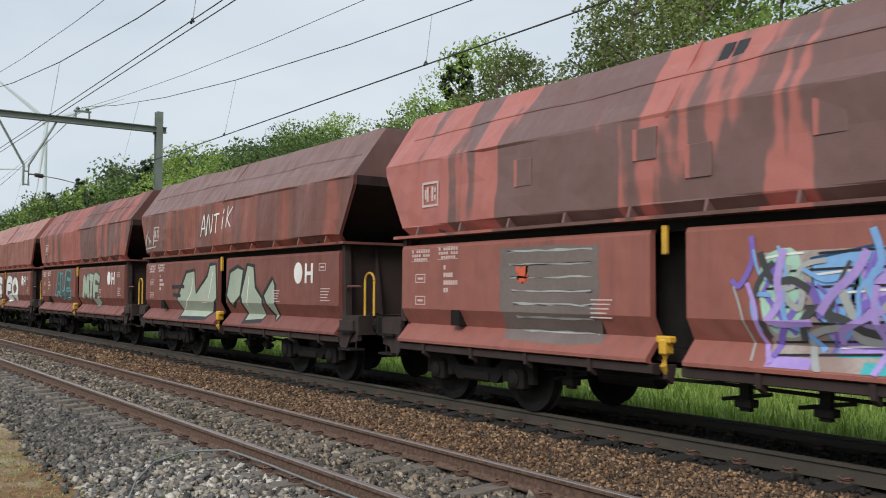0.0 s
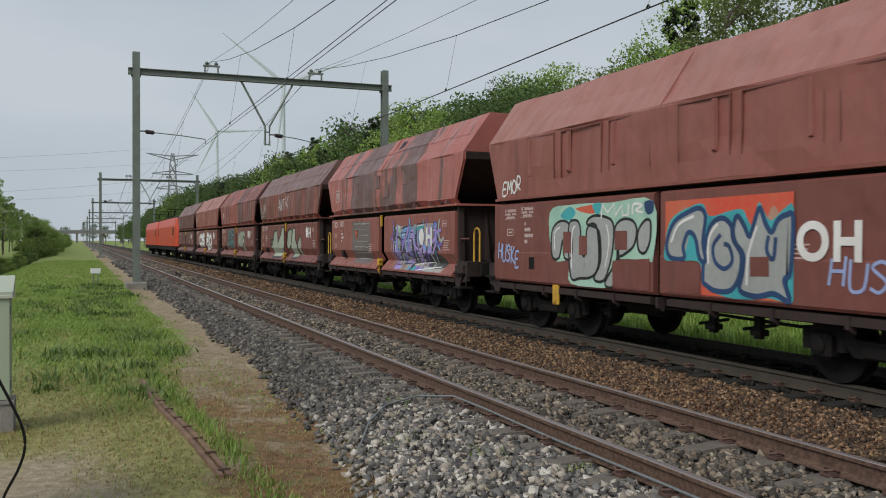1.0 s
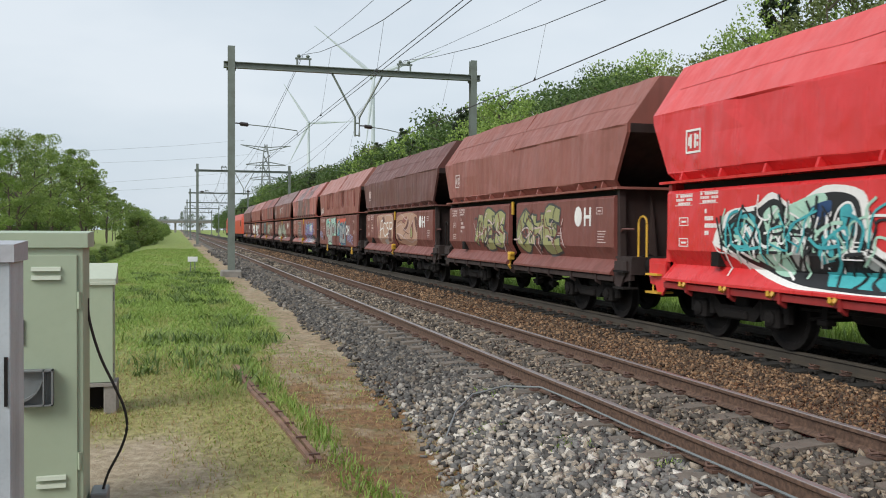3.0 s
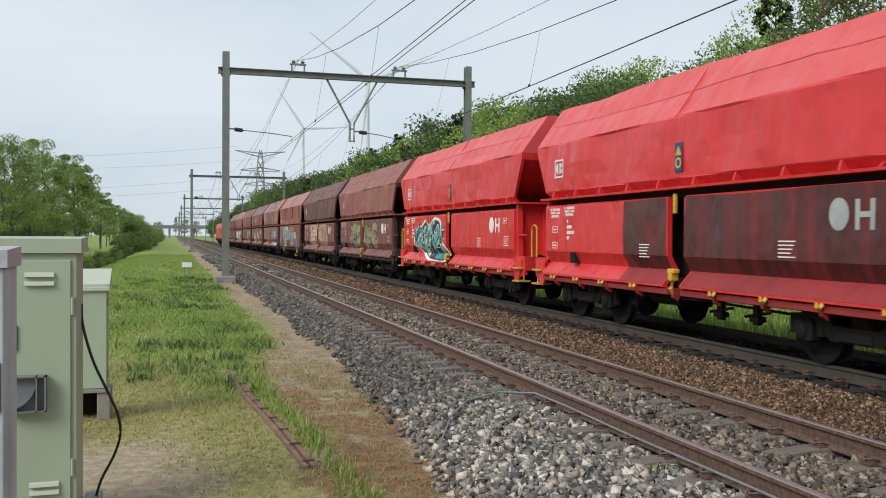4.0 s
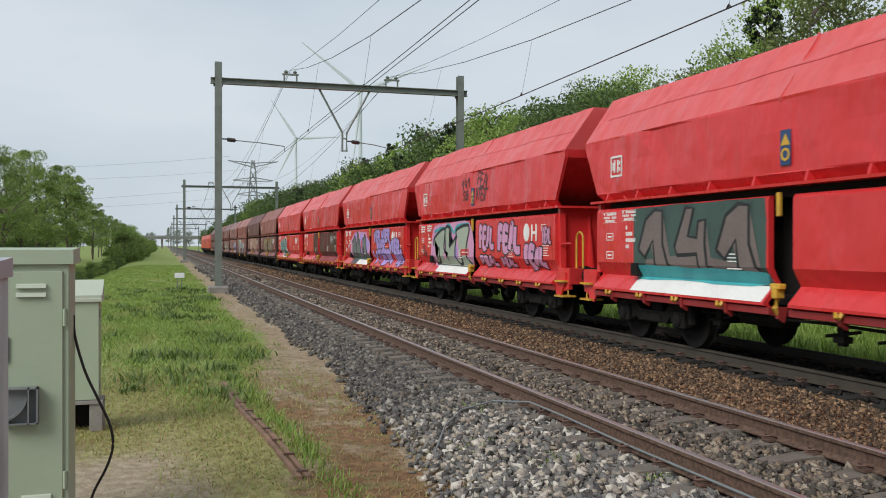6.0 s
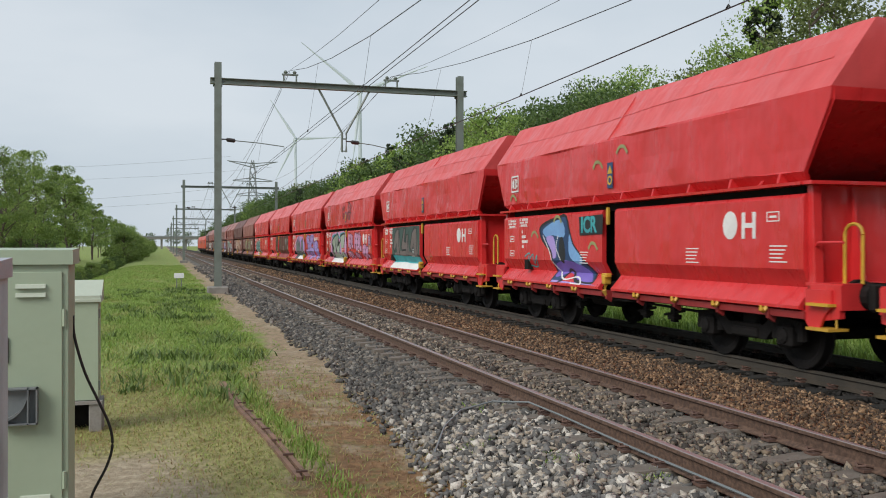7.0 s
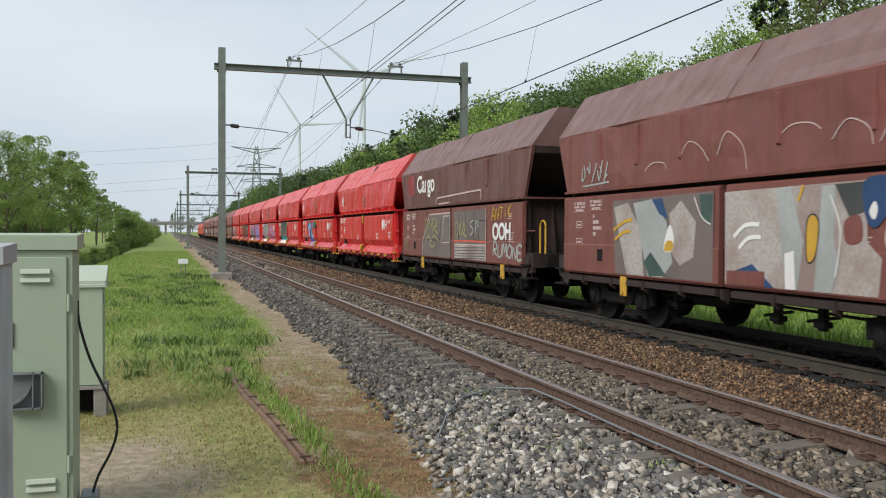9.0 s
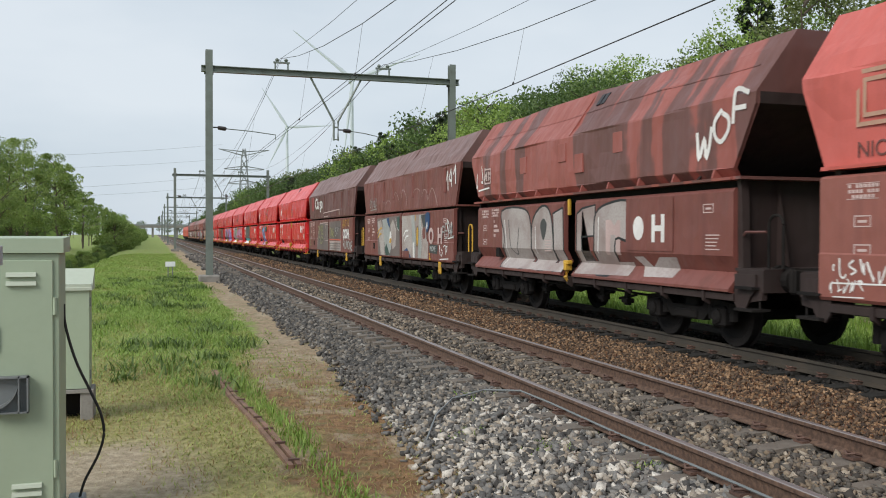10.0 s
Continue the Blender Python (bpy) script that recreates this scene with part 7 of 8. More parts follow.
    # silver giant figures 141 with black rims
    draw(w[7], -WC, "silver giant figures 141 with black rims", [
        ("pinkspray", None, 0, 1, [(3.71, 1.94), (3.35, 2.25), (2.03, 2.29), (0.22, 2.25), (0.20, 1.12), (3.62, 1.08)]),
        (None, "teal", 0.09, 1, [(3.50, 2.06), (2.83, 2.16), (2.37, 2.16), (2.15, 2.27), (1.84, 2.15), (1.57, 2.02), (1.29, 2.19), (0.27, 2.23)]),
        ("lilac", None, 0, 1, [(1.80, 1.57), (1.50, 1.81), (1.28, 1.48), (1.50, 1.21)]),
        ("silver_green", None, 0, 0, [(3.49, 1.27), (0.27, 1.29), (0.24, 1.09), (3.49, 1.10)]),
        ("silver_green", None, 0, 0, [(3.53, 1.86), (2.92, 2.09), (2.45, 2.11), (2.53, 1.68), (2.66, 1.07), (3.26, 1.13), (3.04, 1.60), (3.57, 1.64)]),
        ("silver_green", None, 0, 0, [(2.37, 2.13), (2.03, 2.17), (1.87, 2.01), (2.06, 1.62), (1.69, 1.81), (1.36, 1.92), (1.49, 1.58), (1.69, 1.10), (2.26, 1.09), (2.15, 1.46), (2.42, 1.52)]),
        ("silver_green", None, 0, 0, [(1.34, 2.10), (0.47, 2.19), (0.32, 2.11), (0.52, 1.61), (0.47, 1.14), (1.00, 1.16), (0.98, 1.53), (1.29, 1.86)]),
        (None, "ink", 0.085, 1, [(3.75, 1.36), (3.53, 1.16), (3.21, 1.14), (3.00, 1.32), (3.00, 1.60)]),
        (None, "ink", 0.085, 1, [(3.57, 1.66), (3.53, 1.86), (2.87, 2.09), (2.44, 2.11), (2.53, 1.64), (2.40, 1.43)]),
        (None, "ink", 0.085, 1, [(2.37, 1.52), (2.41, 2.13), (2.00, 2.18), (1.84, 2.00), (2.03, 1.63), (1.37, 1.91)]),
        (None, "ink", 0.085, 1, [(1.36, 1.91), (1.50, 1.54), (1.40, 1.21), (1.14, 1.14), (0.95, 1.32), (0.98, 1.53)]),
        (None, "ink", 0.085, 1, [(1.31, 1.87), (1.34, 2.10), (0.29, 2.18), (0.52, 1.61), (0.44, 1.30), (0.24, 1.15)]),
        ("charcoal", None, 0, 0, [(3.49, 1.12), (0.24, 1.11), (0.24, 1.08), (3.49, 1.09)]),
        ("red", None, 0, 0, [(0.99, 1.56), (0.32, 1.57), (0.32, 1.40), (0.99, 1.39)]),
        (None, "white", 0.03, 0, [(0.90, 1.48), (0.68, 1.48)]),
        (None, "white", 0.02, 0, [(0.63, 1.48), (0.37, 1.48)]),
    ])
    lip_patch(w[7], 3.2, 0.3, M["white"], "white spray on the lip")
    for k, (a, b, z0, z1) in enumerate(((-0.69, -1.77, 1.72, 2.26), (-1.88, -3.34, 1.74, 2.34), (-1.16, -2.6, 1.37, 1.94), (-3.15, -4.77, 1.29, 1.94), (-0.5, -3.58, 0.92, 1.56), (-3.89, -5.1, 0.92, 1.55))):
        piece(w[6], a, b, z0, z1, "VIER", M["lilac"], M["ink"], seed=30 + k, weight=0.42, x=-WC - 0.0015 * k, rim=0.035)
    for k, (a, b, z0, z1) in enumerate(((-0.49, -1.72, 1.52, 2.2), (-1.83, -3.46, 1.44, 2.22), (-0.56, -1.89, 1.12, 1.44), (-2.05, -3.05, 1.12, 1.4), (-3.54, -4.86, 1.13, 1.73), (-4.6, -5.1, 1.67, 2.07))):
        piece(w[7], a, b, z0, z1, "FEAL", M["pinkspray"], M["ink"], seed=40 + k, weight=0.46, x=-WC - 0.0015 * k, rim=0.035)
    handwriting(w[7], "SB", 4.72, 1.51, 0.11, 0.15, M["ink"], -WC - 0.006, 0, 0.02)
    handwriting(w[7], "CREW", 4.76, 1.35, 0.11, 0.15, M["ink"], -WC - 0.006, 0, 0.02)
    handwriting(w[7], "141", 0.85, 3.14, 0.22, 0.26, M["ink"], -WC - 0.012, -6)
    handwriting(w[7], "SB", 0.72, 2.86, 0.22, 0.22, M["ink"], -WC - 0.012, -6)
    handwriting(w[7], "FEAL", -0.38, 3.24, 0.22, 0.3, M["ink"], -WC - 0.012, 12)
    handwriting(w[7], "VIER", -0.34, 2.88, 0.19, 0.28, M["ink"], -WC - 0.012, 10)
    # dark green panel
    patch(w[8], 3.87, 0.3, 1.11, 2.3, M["blackgreen"], "graffiti_backdrop", seed=6, ragged=0.02, label="dark green sprayed panel")
    figures(w[8], M["greypatch"], M["ink"], M["blackgreen"], x=-WC - 0.0030)
    patch(w[8], 3.87, 0.3, 1.11, 1.32, M["teal"], "graffiti_base", x=-WC - 0.0079, seed=7, ragged=0.05, label="turquoise sprayed base")
    lip_patch(w[8], 3.87, 0.3, M["white"], "white and turquoise spray on the lip")
    # blue and violet horned beast with black rims
    draw(w[9], -WC, "blue and violet horned beast with black rims", [
        ("navy", "ink", 0.06, 1, [(3.11, 2.04), (2.73, 2.16), (2.19, 2.23), (1.83, 2.26), (1.66, 1.97), (1.50, 1.70), (1.18, 1.48), (0.69, 1.14), (0.63, 0.95), (1.35, 0.98), (1.76, 1.19), (2.07, 0.92), (2.42, 0.92), (2.46, 1.25), (2.55, 1.54), (2.82, 1.68), (3.05, 1.84)]),
        ("sky", None, 0, 1, [(2.94, 2.01), (2.19, 2.19), (1.90, 2.06), (1.93, 1.83), (2.46, 1.88), (2.79, 1.84)]),
        ("lilac", None, 0, 1, [(2.79, 1.83), (2.42, 1.84), (2.28, 1.47), (2.46, 1.40), (2.57, 1.59)]),
        ("violet", None, 0, 1, [(2.42, 1.25), (1.83, 1.37), (1.18, 1.28), (0.81, 1.11), (0.63, 0.95), (1.19, 0.94), (1.76, 1.12), (2.37, 1.02)]),
        ("sky", None, 0, 1, [(1.66, 1.90), (1.50, 1.68), (1.08, 1.40), (1.24, 1.29), (1.66, 1.48)]),
        ("ink", None, 0, 1, [(2.14, 1.76), (1.97, 1.83), (1.83, 1.48), (1.96, 1.30), (2.14, 1.47)]),
        (None, "white", 0.03, 1, [(2.97, 1.88), (2.64, 1.56), (2.42, 1.25), (1.93, 0.99), (1.35, 1.05), (1.02, 0.92)]),
        (None, "white", 0.025, 1, [(2.19, 1.87), (2.28, 1.62), (2.07, 1.37)]),
        ("lilac", None, 0, 0, [(2.42, 0.96), (0.48, 0.93), (0.42, 0.92), (2.45, 0.92)]),
        (None, "ink", 0.05, 0, [(1.93, 0.97), (2.10, 0.92)]),
        (None, "ink", 0.05, 0, [(1.35, 0.99), (1.11, 0.92)]),
        (None, "white", 0.025, 1, [(1.51, 0.95), (1.43, 0.92), (1.04, 0.92)]),
        (None, "teal", 0.03, 1, [(3.97, 1.42), (3.70, 1.50), (3.80, 1.30), (3.50, 1.48), (3.48, 1.27), (3.28, 1.46), (3.40, 1.21), (3.90, 1.26)]),
    ])
    letters("graffiti_letters", "ICR", 0.42, M["teal"], w[9], 1.10, 1.92, -WC - 0.0190, bold=0.012)
    bm = bmesh.new()
    for a, b, z0, z1 in ((1.16, 0.2, 1.86, 2.24),):
        blob(bm, [(a, z0), (b, z0 + 0.02), (b - 0.02, z1), (a + 0.03, z1 - 0.02)], -WC - 0.0165)
    part("graffiti_backdrop", bm, M["ink"], w[9], "black backing of sprayed letters")
    for k, (a, z) in enumerate(((0.55, 3.1), (-0.35, 3.3), (3.6, 1.85), (0.8, 1.6), (4.8, 2.7), (2.4, 2.15))):
        bm = bmesh.new()
        stroke(bm, curve_points([(a, z), (a - 0.1, z + 0.1), (a - 0.25, z + 0.1), (a - 0.38, z - 0.02)]), 0.06, -WC - 0.0066)
        hug(bm, w[9])
        part("sprayed_crescent", bm, M["limespray"], w[9], "pale yellow sprayed crescent")
    # freight wagon with drawn car shapes
    letters("white_word", "Cargo", 0.74, M["white"], w[11], 3.70, 2.93, bold=0.018)
    patch(w[11], 4.86, 4.1, 2.86, 3.5, M["red_grimy"], "faded_mark", x=-WC - 0.0132, seed=8, ragged=0.08, label="worn-off red mark")
    # grey railcar drawn in pale lines across the doors
    draw(w[11], XB, "grey railcar drawn in pale lines across the doors", [
        ("greypatch", None, 0, 0, [(2.96, 0.94), (2.87, 1.43), (2.13, 2.20), (-0.01, 2.21), (-0.04, 0.94), (2.91, 0.94)]),
        ("greypatch", None, 0, 0, [(-0.36, 2.24), (-3.03, 2.25), (-3.00, 0.94), (-0.38, 0.94)]),
        ("faded_panel", None, 0, 0, [(-0.38, 1.30), (-2.97, 1.34), (-2.98, 0.94), (-0.38, 0.94)]),
        (None, "cream", 0.04, 0, [(2.96, 0.94), (2.87, 1.43), (2.13, 2.20), (-0.01, 2.22)]),
        (None, "cream", 0.04, 0, [(0.65, 2.13), (0.02, 2.13), (0.03, 1.39), (0.83, 1.35), (0.65, 2.13)]),
        (None, "ink", 0.03, 0, [(2.80, 1.43), (1.06, 1.43), (0.88, 2.07)]),
        (None, "cream", 0.035, 0, [(-0.38, 1.33), (-3.02, 1.34)]),
        (None, "redspray", 0.05, 0, [(-0.37, 1.42), (-1.82, 1.43), (-3.02, 1.42)]),
        (None, "cream", 0.04, 0, [(-3.03, 2.26), (-3.00, 0.94)]),
        (None, "ink", 0.025, 0, [(-0.81, 2.18), (-0.77, 1.48)]),
        (None, "ink", 0.025, 0, [(-1.36, 2.21), (-1.34, 1.48)]),
        (None, "ink", 0.025, 0, [(-2.09, 2.22), (-2.04, 1.47), (-2.44, 1.46), (-2.50, 1.97), (-3.01, 1.97)]),
        (None, "charcoal", 0.018, 0, [(-0.41, 1.24), (-2.95, 1.27)]),
        (None, "charcoal", 0.018, 0, [(-0.41, 1.16), (-2.95, 1.20)]),
        (None, "charcoal", 0.018, 0, [(-0.41, 1.08), (-2.95, 1.13)]),
        (None, "charcoal", 0.018, 0, [(-0.42, 1.01), (-2.95, 1.06)]),
        (None, "charcoal", 0.018, 0, [(-0.42, 0.94), (-2.95, 0.99)]),
        (None, "limespray", 0.05, 1, [(2.66, 1.61), (2.53, 2.06), (2.23, 1.92), (2.39, 1.66)]),
        (None, "limespray", 0.05, 1, [(2.16, 1.61), (2.12, 2.05), (1.90, 1.83), (1.73, 2.09), (1.73, 1.62)]),
        (None, "limespray", 0.05, 1, [(1.64, 1.66), (1.56, 2.08), (1.31, 1.91), (1.60, 1.79), (1.23, 1.62)]),
        (None, "limespray", 0.05, 1, [(2.52, 1.39), (2.23, 1.55), (1.94, 1.38), (1.64, 1.56), (1.16, 1.41)]),
        (None, "limespray", 0.05, 1, [(2.11, 1.31), (1.78, 1.21), (1.47, 1.34)]),
        (None, "limespray", 0.05, 1, [(-0.49, 1.51), (-0.54, 1.93), (-0.77, 1.85), (-0.71, 1.51)]),
        (None, "limespray", 0.05, 1, [(-0.87, 1.55), (-0.96, 1.92), (-1.09, 1.59), (-1.29, 1.95), (-1.34, 1.56)]),
        (None, "limespray", 0.05, 1, [(-1.40, 1.77), (-1.22, 1.63), (-1.49, 1.54)]),
        (None, "silver", 0.045, 1, [(-2.06, 1.98), (-1.78, 1.88), (-2.07, 1.72), (-1.79, 1.58)]),
        (None, "silver", 0.045, 1, [(-2.21, 1.60), (-2.28, 1.97), (-2.43, 1.80), (-2.52, 1.97)]),
    ])
    handwriting(w[11], "ANTiK", -3.42, 1.96, 0.26, 0.28, M["yellow"], XB - 0.0040, -4, 0.035)
    handwriting(w[11], "RUMONE", -3.55, 1.10, 0.30, 0.3, M["silver"], XB - 0.0040, 2, 0.06)
    scribble(w[11], 5.1, 1.15, 0.3, M["limespray"], 3, 9, x=XB)
    for pts in ([(1.5, 2.52), (1.45, 2.68), (-2.5, 2.76), (-2.5, 2.5)], [(1.3, 2.5), (0.2, 2.52)]):
        bm = bmesh.new()
        stroke(bm, [Vector(pts[0]).lerp(Vector(pts[1]), k / 3) for k in range(4)] + [Vector(a).lerp(Vector(b), k / 9) for a, b in zip(pts[1:], pts[2:]) for k in range(1, 10)], 0.045, -WC - 0.0165)
        hug(bm, w[11])
        part("sprayed_line", bm, M["cream"], w[11], "pale sprayed outline")
    for k, t in enumerate("OOH"):
        letters("white_letter", t, 0.55, M["white"], w[11], -3.5 - 0.43 * k, 1.5, XB - 0.0040, bold=0.02)
    # faded cream and grey abstract graffiti
    draw(w[12], XB, "faded cream and grey abstract graffiti", [
        ("greypatch", None, 0, 0, [(3.35, 2.23), (0.20, 2.28), (0.21, 0.94), (3.23, 0.94)]),
        ("faded_panel", None, 0, 0, [(-0.08, 2.25), (-2.82, 2.28), (-2.86, 1.56), (-3.08, 1.38), (-3.03, 0.94), (-0.10, 0.94)]),
        ("faded_panel", None, 0, 0, [(3.30, 2.11), (2.79, 2.19), (2.34, 1.71), (2.23, 0.94), (2.82, 0.94)]),
        ("silver", None, 0, 0, [(2.59, 2.17), (1.97, 2.22), (1.51, 1.84), (1.32, 1.19), (1.63, 0.94), (2.09, 0.94)]),
        ("faded_panel", None, 0, 0, [(1.42, 1.97), (1.08, 2.17), (0.66, 1.83), (0.73, 1.29), (1.11, 1.15), (1.37, 1.36)]),
        ("blackgreen", None, 0, 0, [(0.58, 2.24), (0.22, 2.24), (0.26, 1.77), (0.50, 1.87)]),
        ("navy", None, 0, 0, [(1.97, 2.21), (1.65, 2.23), (1.46, 1.88), (1.73, 1.97)]),
        ("blackgreen", None, 0, 0, [(2.23, 1.17), (2.00, 1.35), (1.50, 0.97), (2.04, 0.94)]),
        ("white", None, 0, 1, [(1.59, 1.40), (1.42, 1.79), (1.28, 1.60), (1.33, 1.38)]),
        ("yellow", None, 0, 1, [(1.57, 1.38), (1.50, 1.53), (1.31, 1.52), (1.33, 1.39)]),
        ("silver", None, 0, 0, [(-1.23, 2.25), (-1.51, 2.27), (-1.77, 1.56), (-1.66, 0.94), (-1.43, 0.94), (-1.39, 1.70)]),
        ("silver", None, 0, 0, [(-2.10, 2.24), (-2.34, 2.25), (-2.26, 1.77), (-2.41, 1.28), (-2.27, 0.94), (-1.97, 0.94)]),
        ("charcoal", None, 0, 0, [(-2.32, 2.25), (-2.82, 2.26), (-2.80, 1.91), (-2.57, 1.85)]),
        ("navy", None, 0, 1, [(-2.79, 2.26), (-3.19, 2.29), (-3.20, 1.97), (-2.99, 1.73), (-2.83, 1.84)]),
        ("white", None, 0, 1, [(-2.88, 1.91), (-2.96, 2.03), (-3.01, 1.94), (-2.96, 1.82)]),
        ("brown", None, 0, 1, [(-2.49, 1.81), (-2.74, 1.87), (-2.77, 1.58), (-2.52, 1.55)]),
        ("yellow", "ink", 0.02, 1, [(-1.83, 1.79), (-1.95, 1.90), (-2.05, 1.77), (-1.99, 1.38), (-1.84, 1.32)]),
        ("navy", None, 0, 0, [(-0.25, 1.11), (-0.73, 1.24), (-1.20, 0.94), (-0.47, 0.94)]),
        ("white", None, 0, 0, [(-1.41, 1.40), (-1.59, 1.44), (-1.63, 0.94), (-1.43, 0.94)]),
        ("brown", None, 0, 0, [(-0.14, 1.13), (-1.00, 1.15), (-1.00, 0.94), (-0.14, 0.94)]),
        (None, "white", 0.06, 1, [(-0.31, 1.61), (-0.57, 1.77), (-0.88, 1.78)]),
        (None, "white", 0.06, 1, [(-0.43, 1.45), (-0.64, 1.59), (-0.92, 1.61)]),
        (None, "yellow", 0.06, 1, [(3.29, 1.71), (2.93, 1.85), (2.63, 1.89)]),
        (None, "yellow", 0.06, 1, [(3.24, 1.54), (2.93, 1.67), (2.68, 1.69)]),
        (None, "yellow", 0.05, 0, [(-1.76, 2.27), (-1.67, 2.07)]),
        (None, "yellow", 0.05, 1, [(-3.21, 1.12), (-3.26, 1.03), (-3.21, 0.95), (-3.34, 0.94)]),
        (None, "white", 0.02, 1, [(0.70, 2.21), (0.50, 1.91), (0.26, 1.79)]),
        (None, "white", 0.02, 1, [(-2.25, 2.13), (-2.43, 1.70), (-2.35, 1.14)]),
    ])
    letters("white_letter", "O", 0.60, M["cream"], w[12], -3.12, 1.42, XB - 0.0060, bold=0.025)
    letters("white_letter", "H", 0.60, M["cream"], w[12], -4.0, 1.42, XB - 0.0060, bold=0.03)
    handwriting(w[12], "141", -4.5, 2.86, 0.36, 0.5, M["white"], -WC - 0.012, -14, 0.075)
    handwriting(w[12], "FEAL", -4.42, 1.56, 0.27, 0.34, M["silver"], XB - 0.0150, -3)
    patch(w[12], -3.2, -3.98, 1.12, 1.36, M["charcoal"], "graffiti_backdrop", x=XB - 0.0020, seed=21, ragged=0.04, label="black backing of sprayed letters")
    letters("tag", "MOVE", 0.20, M["silver"], w[12], -3.26, 1.18, XB - 0.0050, bold=0.006)
    scribble(w[12], 4.7, 2.6, 0.45, M["silver"], 5, 12, x=-WC - 0.0132)
    scribble(w[12], -4.2, 1.0, 0.4, M["white"], 4, 13, x=XB)
    scribble(w[12], -4.95, 1.6, 0.5, M["white"], 2, 14, x=XB)
    for k, (a, z) in enumerate(((2.3, 2.7), (1.2, 2.85), (0.2, 2.8), (-1.2, 2.95), (-2.2, 2.8), (-3.0, 2.7))):
        bm = bmesh.new()
        stroke(bm, curve_points([(a, z), (a - 0.25, z + 0.12 + 0.1 * (k % 3)), (a - 0.6, z + 0.1), (a - 0.7 - 0.1 * (k % 2), z - 0.12 * (k % 3))]), 0.018, -WC - 0.0165)
        hug(bm, w[12])
        part("sprayed_line", bm, M["cream"], w[12], "thin pale sprayed line")
    # faded silver bubble letters with grey rims
    draw(w[13], -WC, "faded silver bubble letters with grey rims", [
        ("thin_silver", "ink", 0.045, 1, [(3.63, 2.21), (2.31, 2.23), (1.93, 1.90), (1.92, 1.18), (2.18, 0.92), (3.57, 0.92), (3.45, 1.57)]),
        ("thin_silver", "ink", 0.05, 1, [(1.85, 1.89), (1.32, 2.26), (0.88, 2.05), (0.77, 1.13), (1.24, 0.92), (1.77, 0.97)]),
        ("thin_silver", "ink", 0.045, 0, [(0.78, 2.09), (0.31, 2.20), (0.25, 0.92), (0.70, 0.92)]),
        ("charcoal", None, 0, 1, [(1.42, 1.85), (1.25, 2.00), (1.08, 1.85), (1.25, 1.54)]),
        (None, "charcoal", 0.03, 1, [(3.20, 2.00), (3.06, 1.40), (2.73, 1.24), (2.58, 1.82)]),
        ("thin_silver", "ink", 0.045, 0, [(-0.32, 2.06), (-0.55, 2.16), (-1.08, 2.21), (-1.07, 1.64), (-0.52, 1.62), (-0.56, 1.06), (-1.02, 1.02), (-0.30, 0.95)]),
        ("thin_silver", "ink", 0.0455, 1, [(-1.11, 2.06), (-1.67, 2.23), (-2.33, 2.20), (-2.34, 1.58), (-1.86, 1.58), (-1.80, 0.99), (-1.12, 0.99), (-1.04, 1.59)]),
        ("cream", None, 0, 0, [(-1.49, 1.92), (-1.68, 1.93), (-1.81, 1.82), (-1.93, 1.92), (-2.02, 1.91), (-2.03, 1.31), (-1.89, 1.31), (-1.86, 1.66), (-1.68, 1.66), (-1.65, 1.30), (-1.50, 1.30)]),
        ("thin_silver", None, 0, 0, [(-2.45, 1.29), (-2.75, 1.30), (-2.96, 1.13), (-3.26, 1.30), (-3.78, 1.31), (-3.71, 0.99), (-2.86, 0.97)]),
        ("thin_silver", None, 0, 0, [(3.44, 1.05), (0.26, 1.09), (0.26, 0.92), (3.49, 0.92)]),
        ("thin_silver", None, 0, 0, [(-0.33, 1.16), (-2.35, 1.19), (-2.37, 0.96), (-0.33, 0.92)]),
        (None, "white", 0.03, 1, [(3.45, 2.00), (3.32, 1.40), (3.44, 0.96)]),
        (None, "white", 0.03, 1, [(1.67, 1.85), (1.63, 1.26)]),
        (None, "white", 0.03, 1, [(-1.22, 1.99), (-1.20, 1.32)]),
    ])
    patch(w[13], -2.24, -3.72, 1.4, 2.26, M["brown"], "repainted_field", x=-WC - 0.0112, seed=15, ragged=0.005, label="freshly repainted brown field")
    solid("white_disc", "disc", disc, M["white"], w[13], "white painted disc", m=pose(-WC - 0.0129, -2.66, 1.77))
    letters("white_letter", "H", 0.6, M["white"], w[13], -3.06, 1.56, -WC - 0.0139, bold=0.02)
    handwriting(w[13], "WOF", -4.3, 2.78, 0.42, 0.42, M["white"], -WC - 0.012, -26, 0.07)
    scribble(w[13], 5.2, 2.8, 0.55, M["white"], 3, 15, x=-WC - 0.0132)
    # salmon wagon
    letters("tag", "NICE BOYS", 0.26, M["brown_dark"], w[14], 4.9, 2.55)
    scribble(w[14], 5.2, 1.12, 0.28, M["white"], 7, 16, x=XB)
    scribble(w[14], 5.2, 0.95, 0.2, M["white"], 5, 17, x=XB)
    bm = bmesh.new()
    for k in range(2):
        o = 0.1 * k
        for y0, y1, z0, z1 in ((3.9 + o, 4.9 - o, 2.9 + o, 2.95 + o), (3.9 + o, 4.9 - o, 3.5 - o, 3.55 - o), (3.9 + o, 3.95 + o, 2.95 + o, 3.5 - o), (4.85 - o, 4.9 - o, 2.95 + o, 3.5 - o)):
            box(bm, -WC - 0.0139, -WC - 0.0125, y0, y1, z0, z1)
    part("square_mark", bm, M["tan"], w[14], "large square outline mark")


decorate()


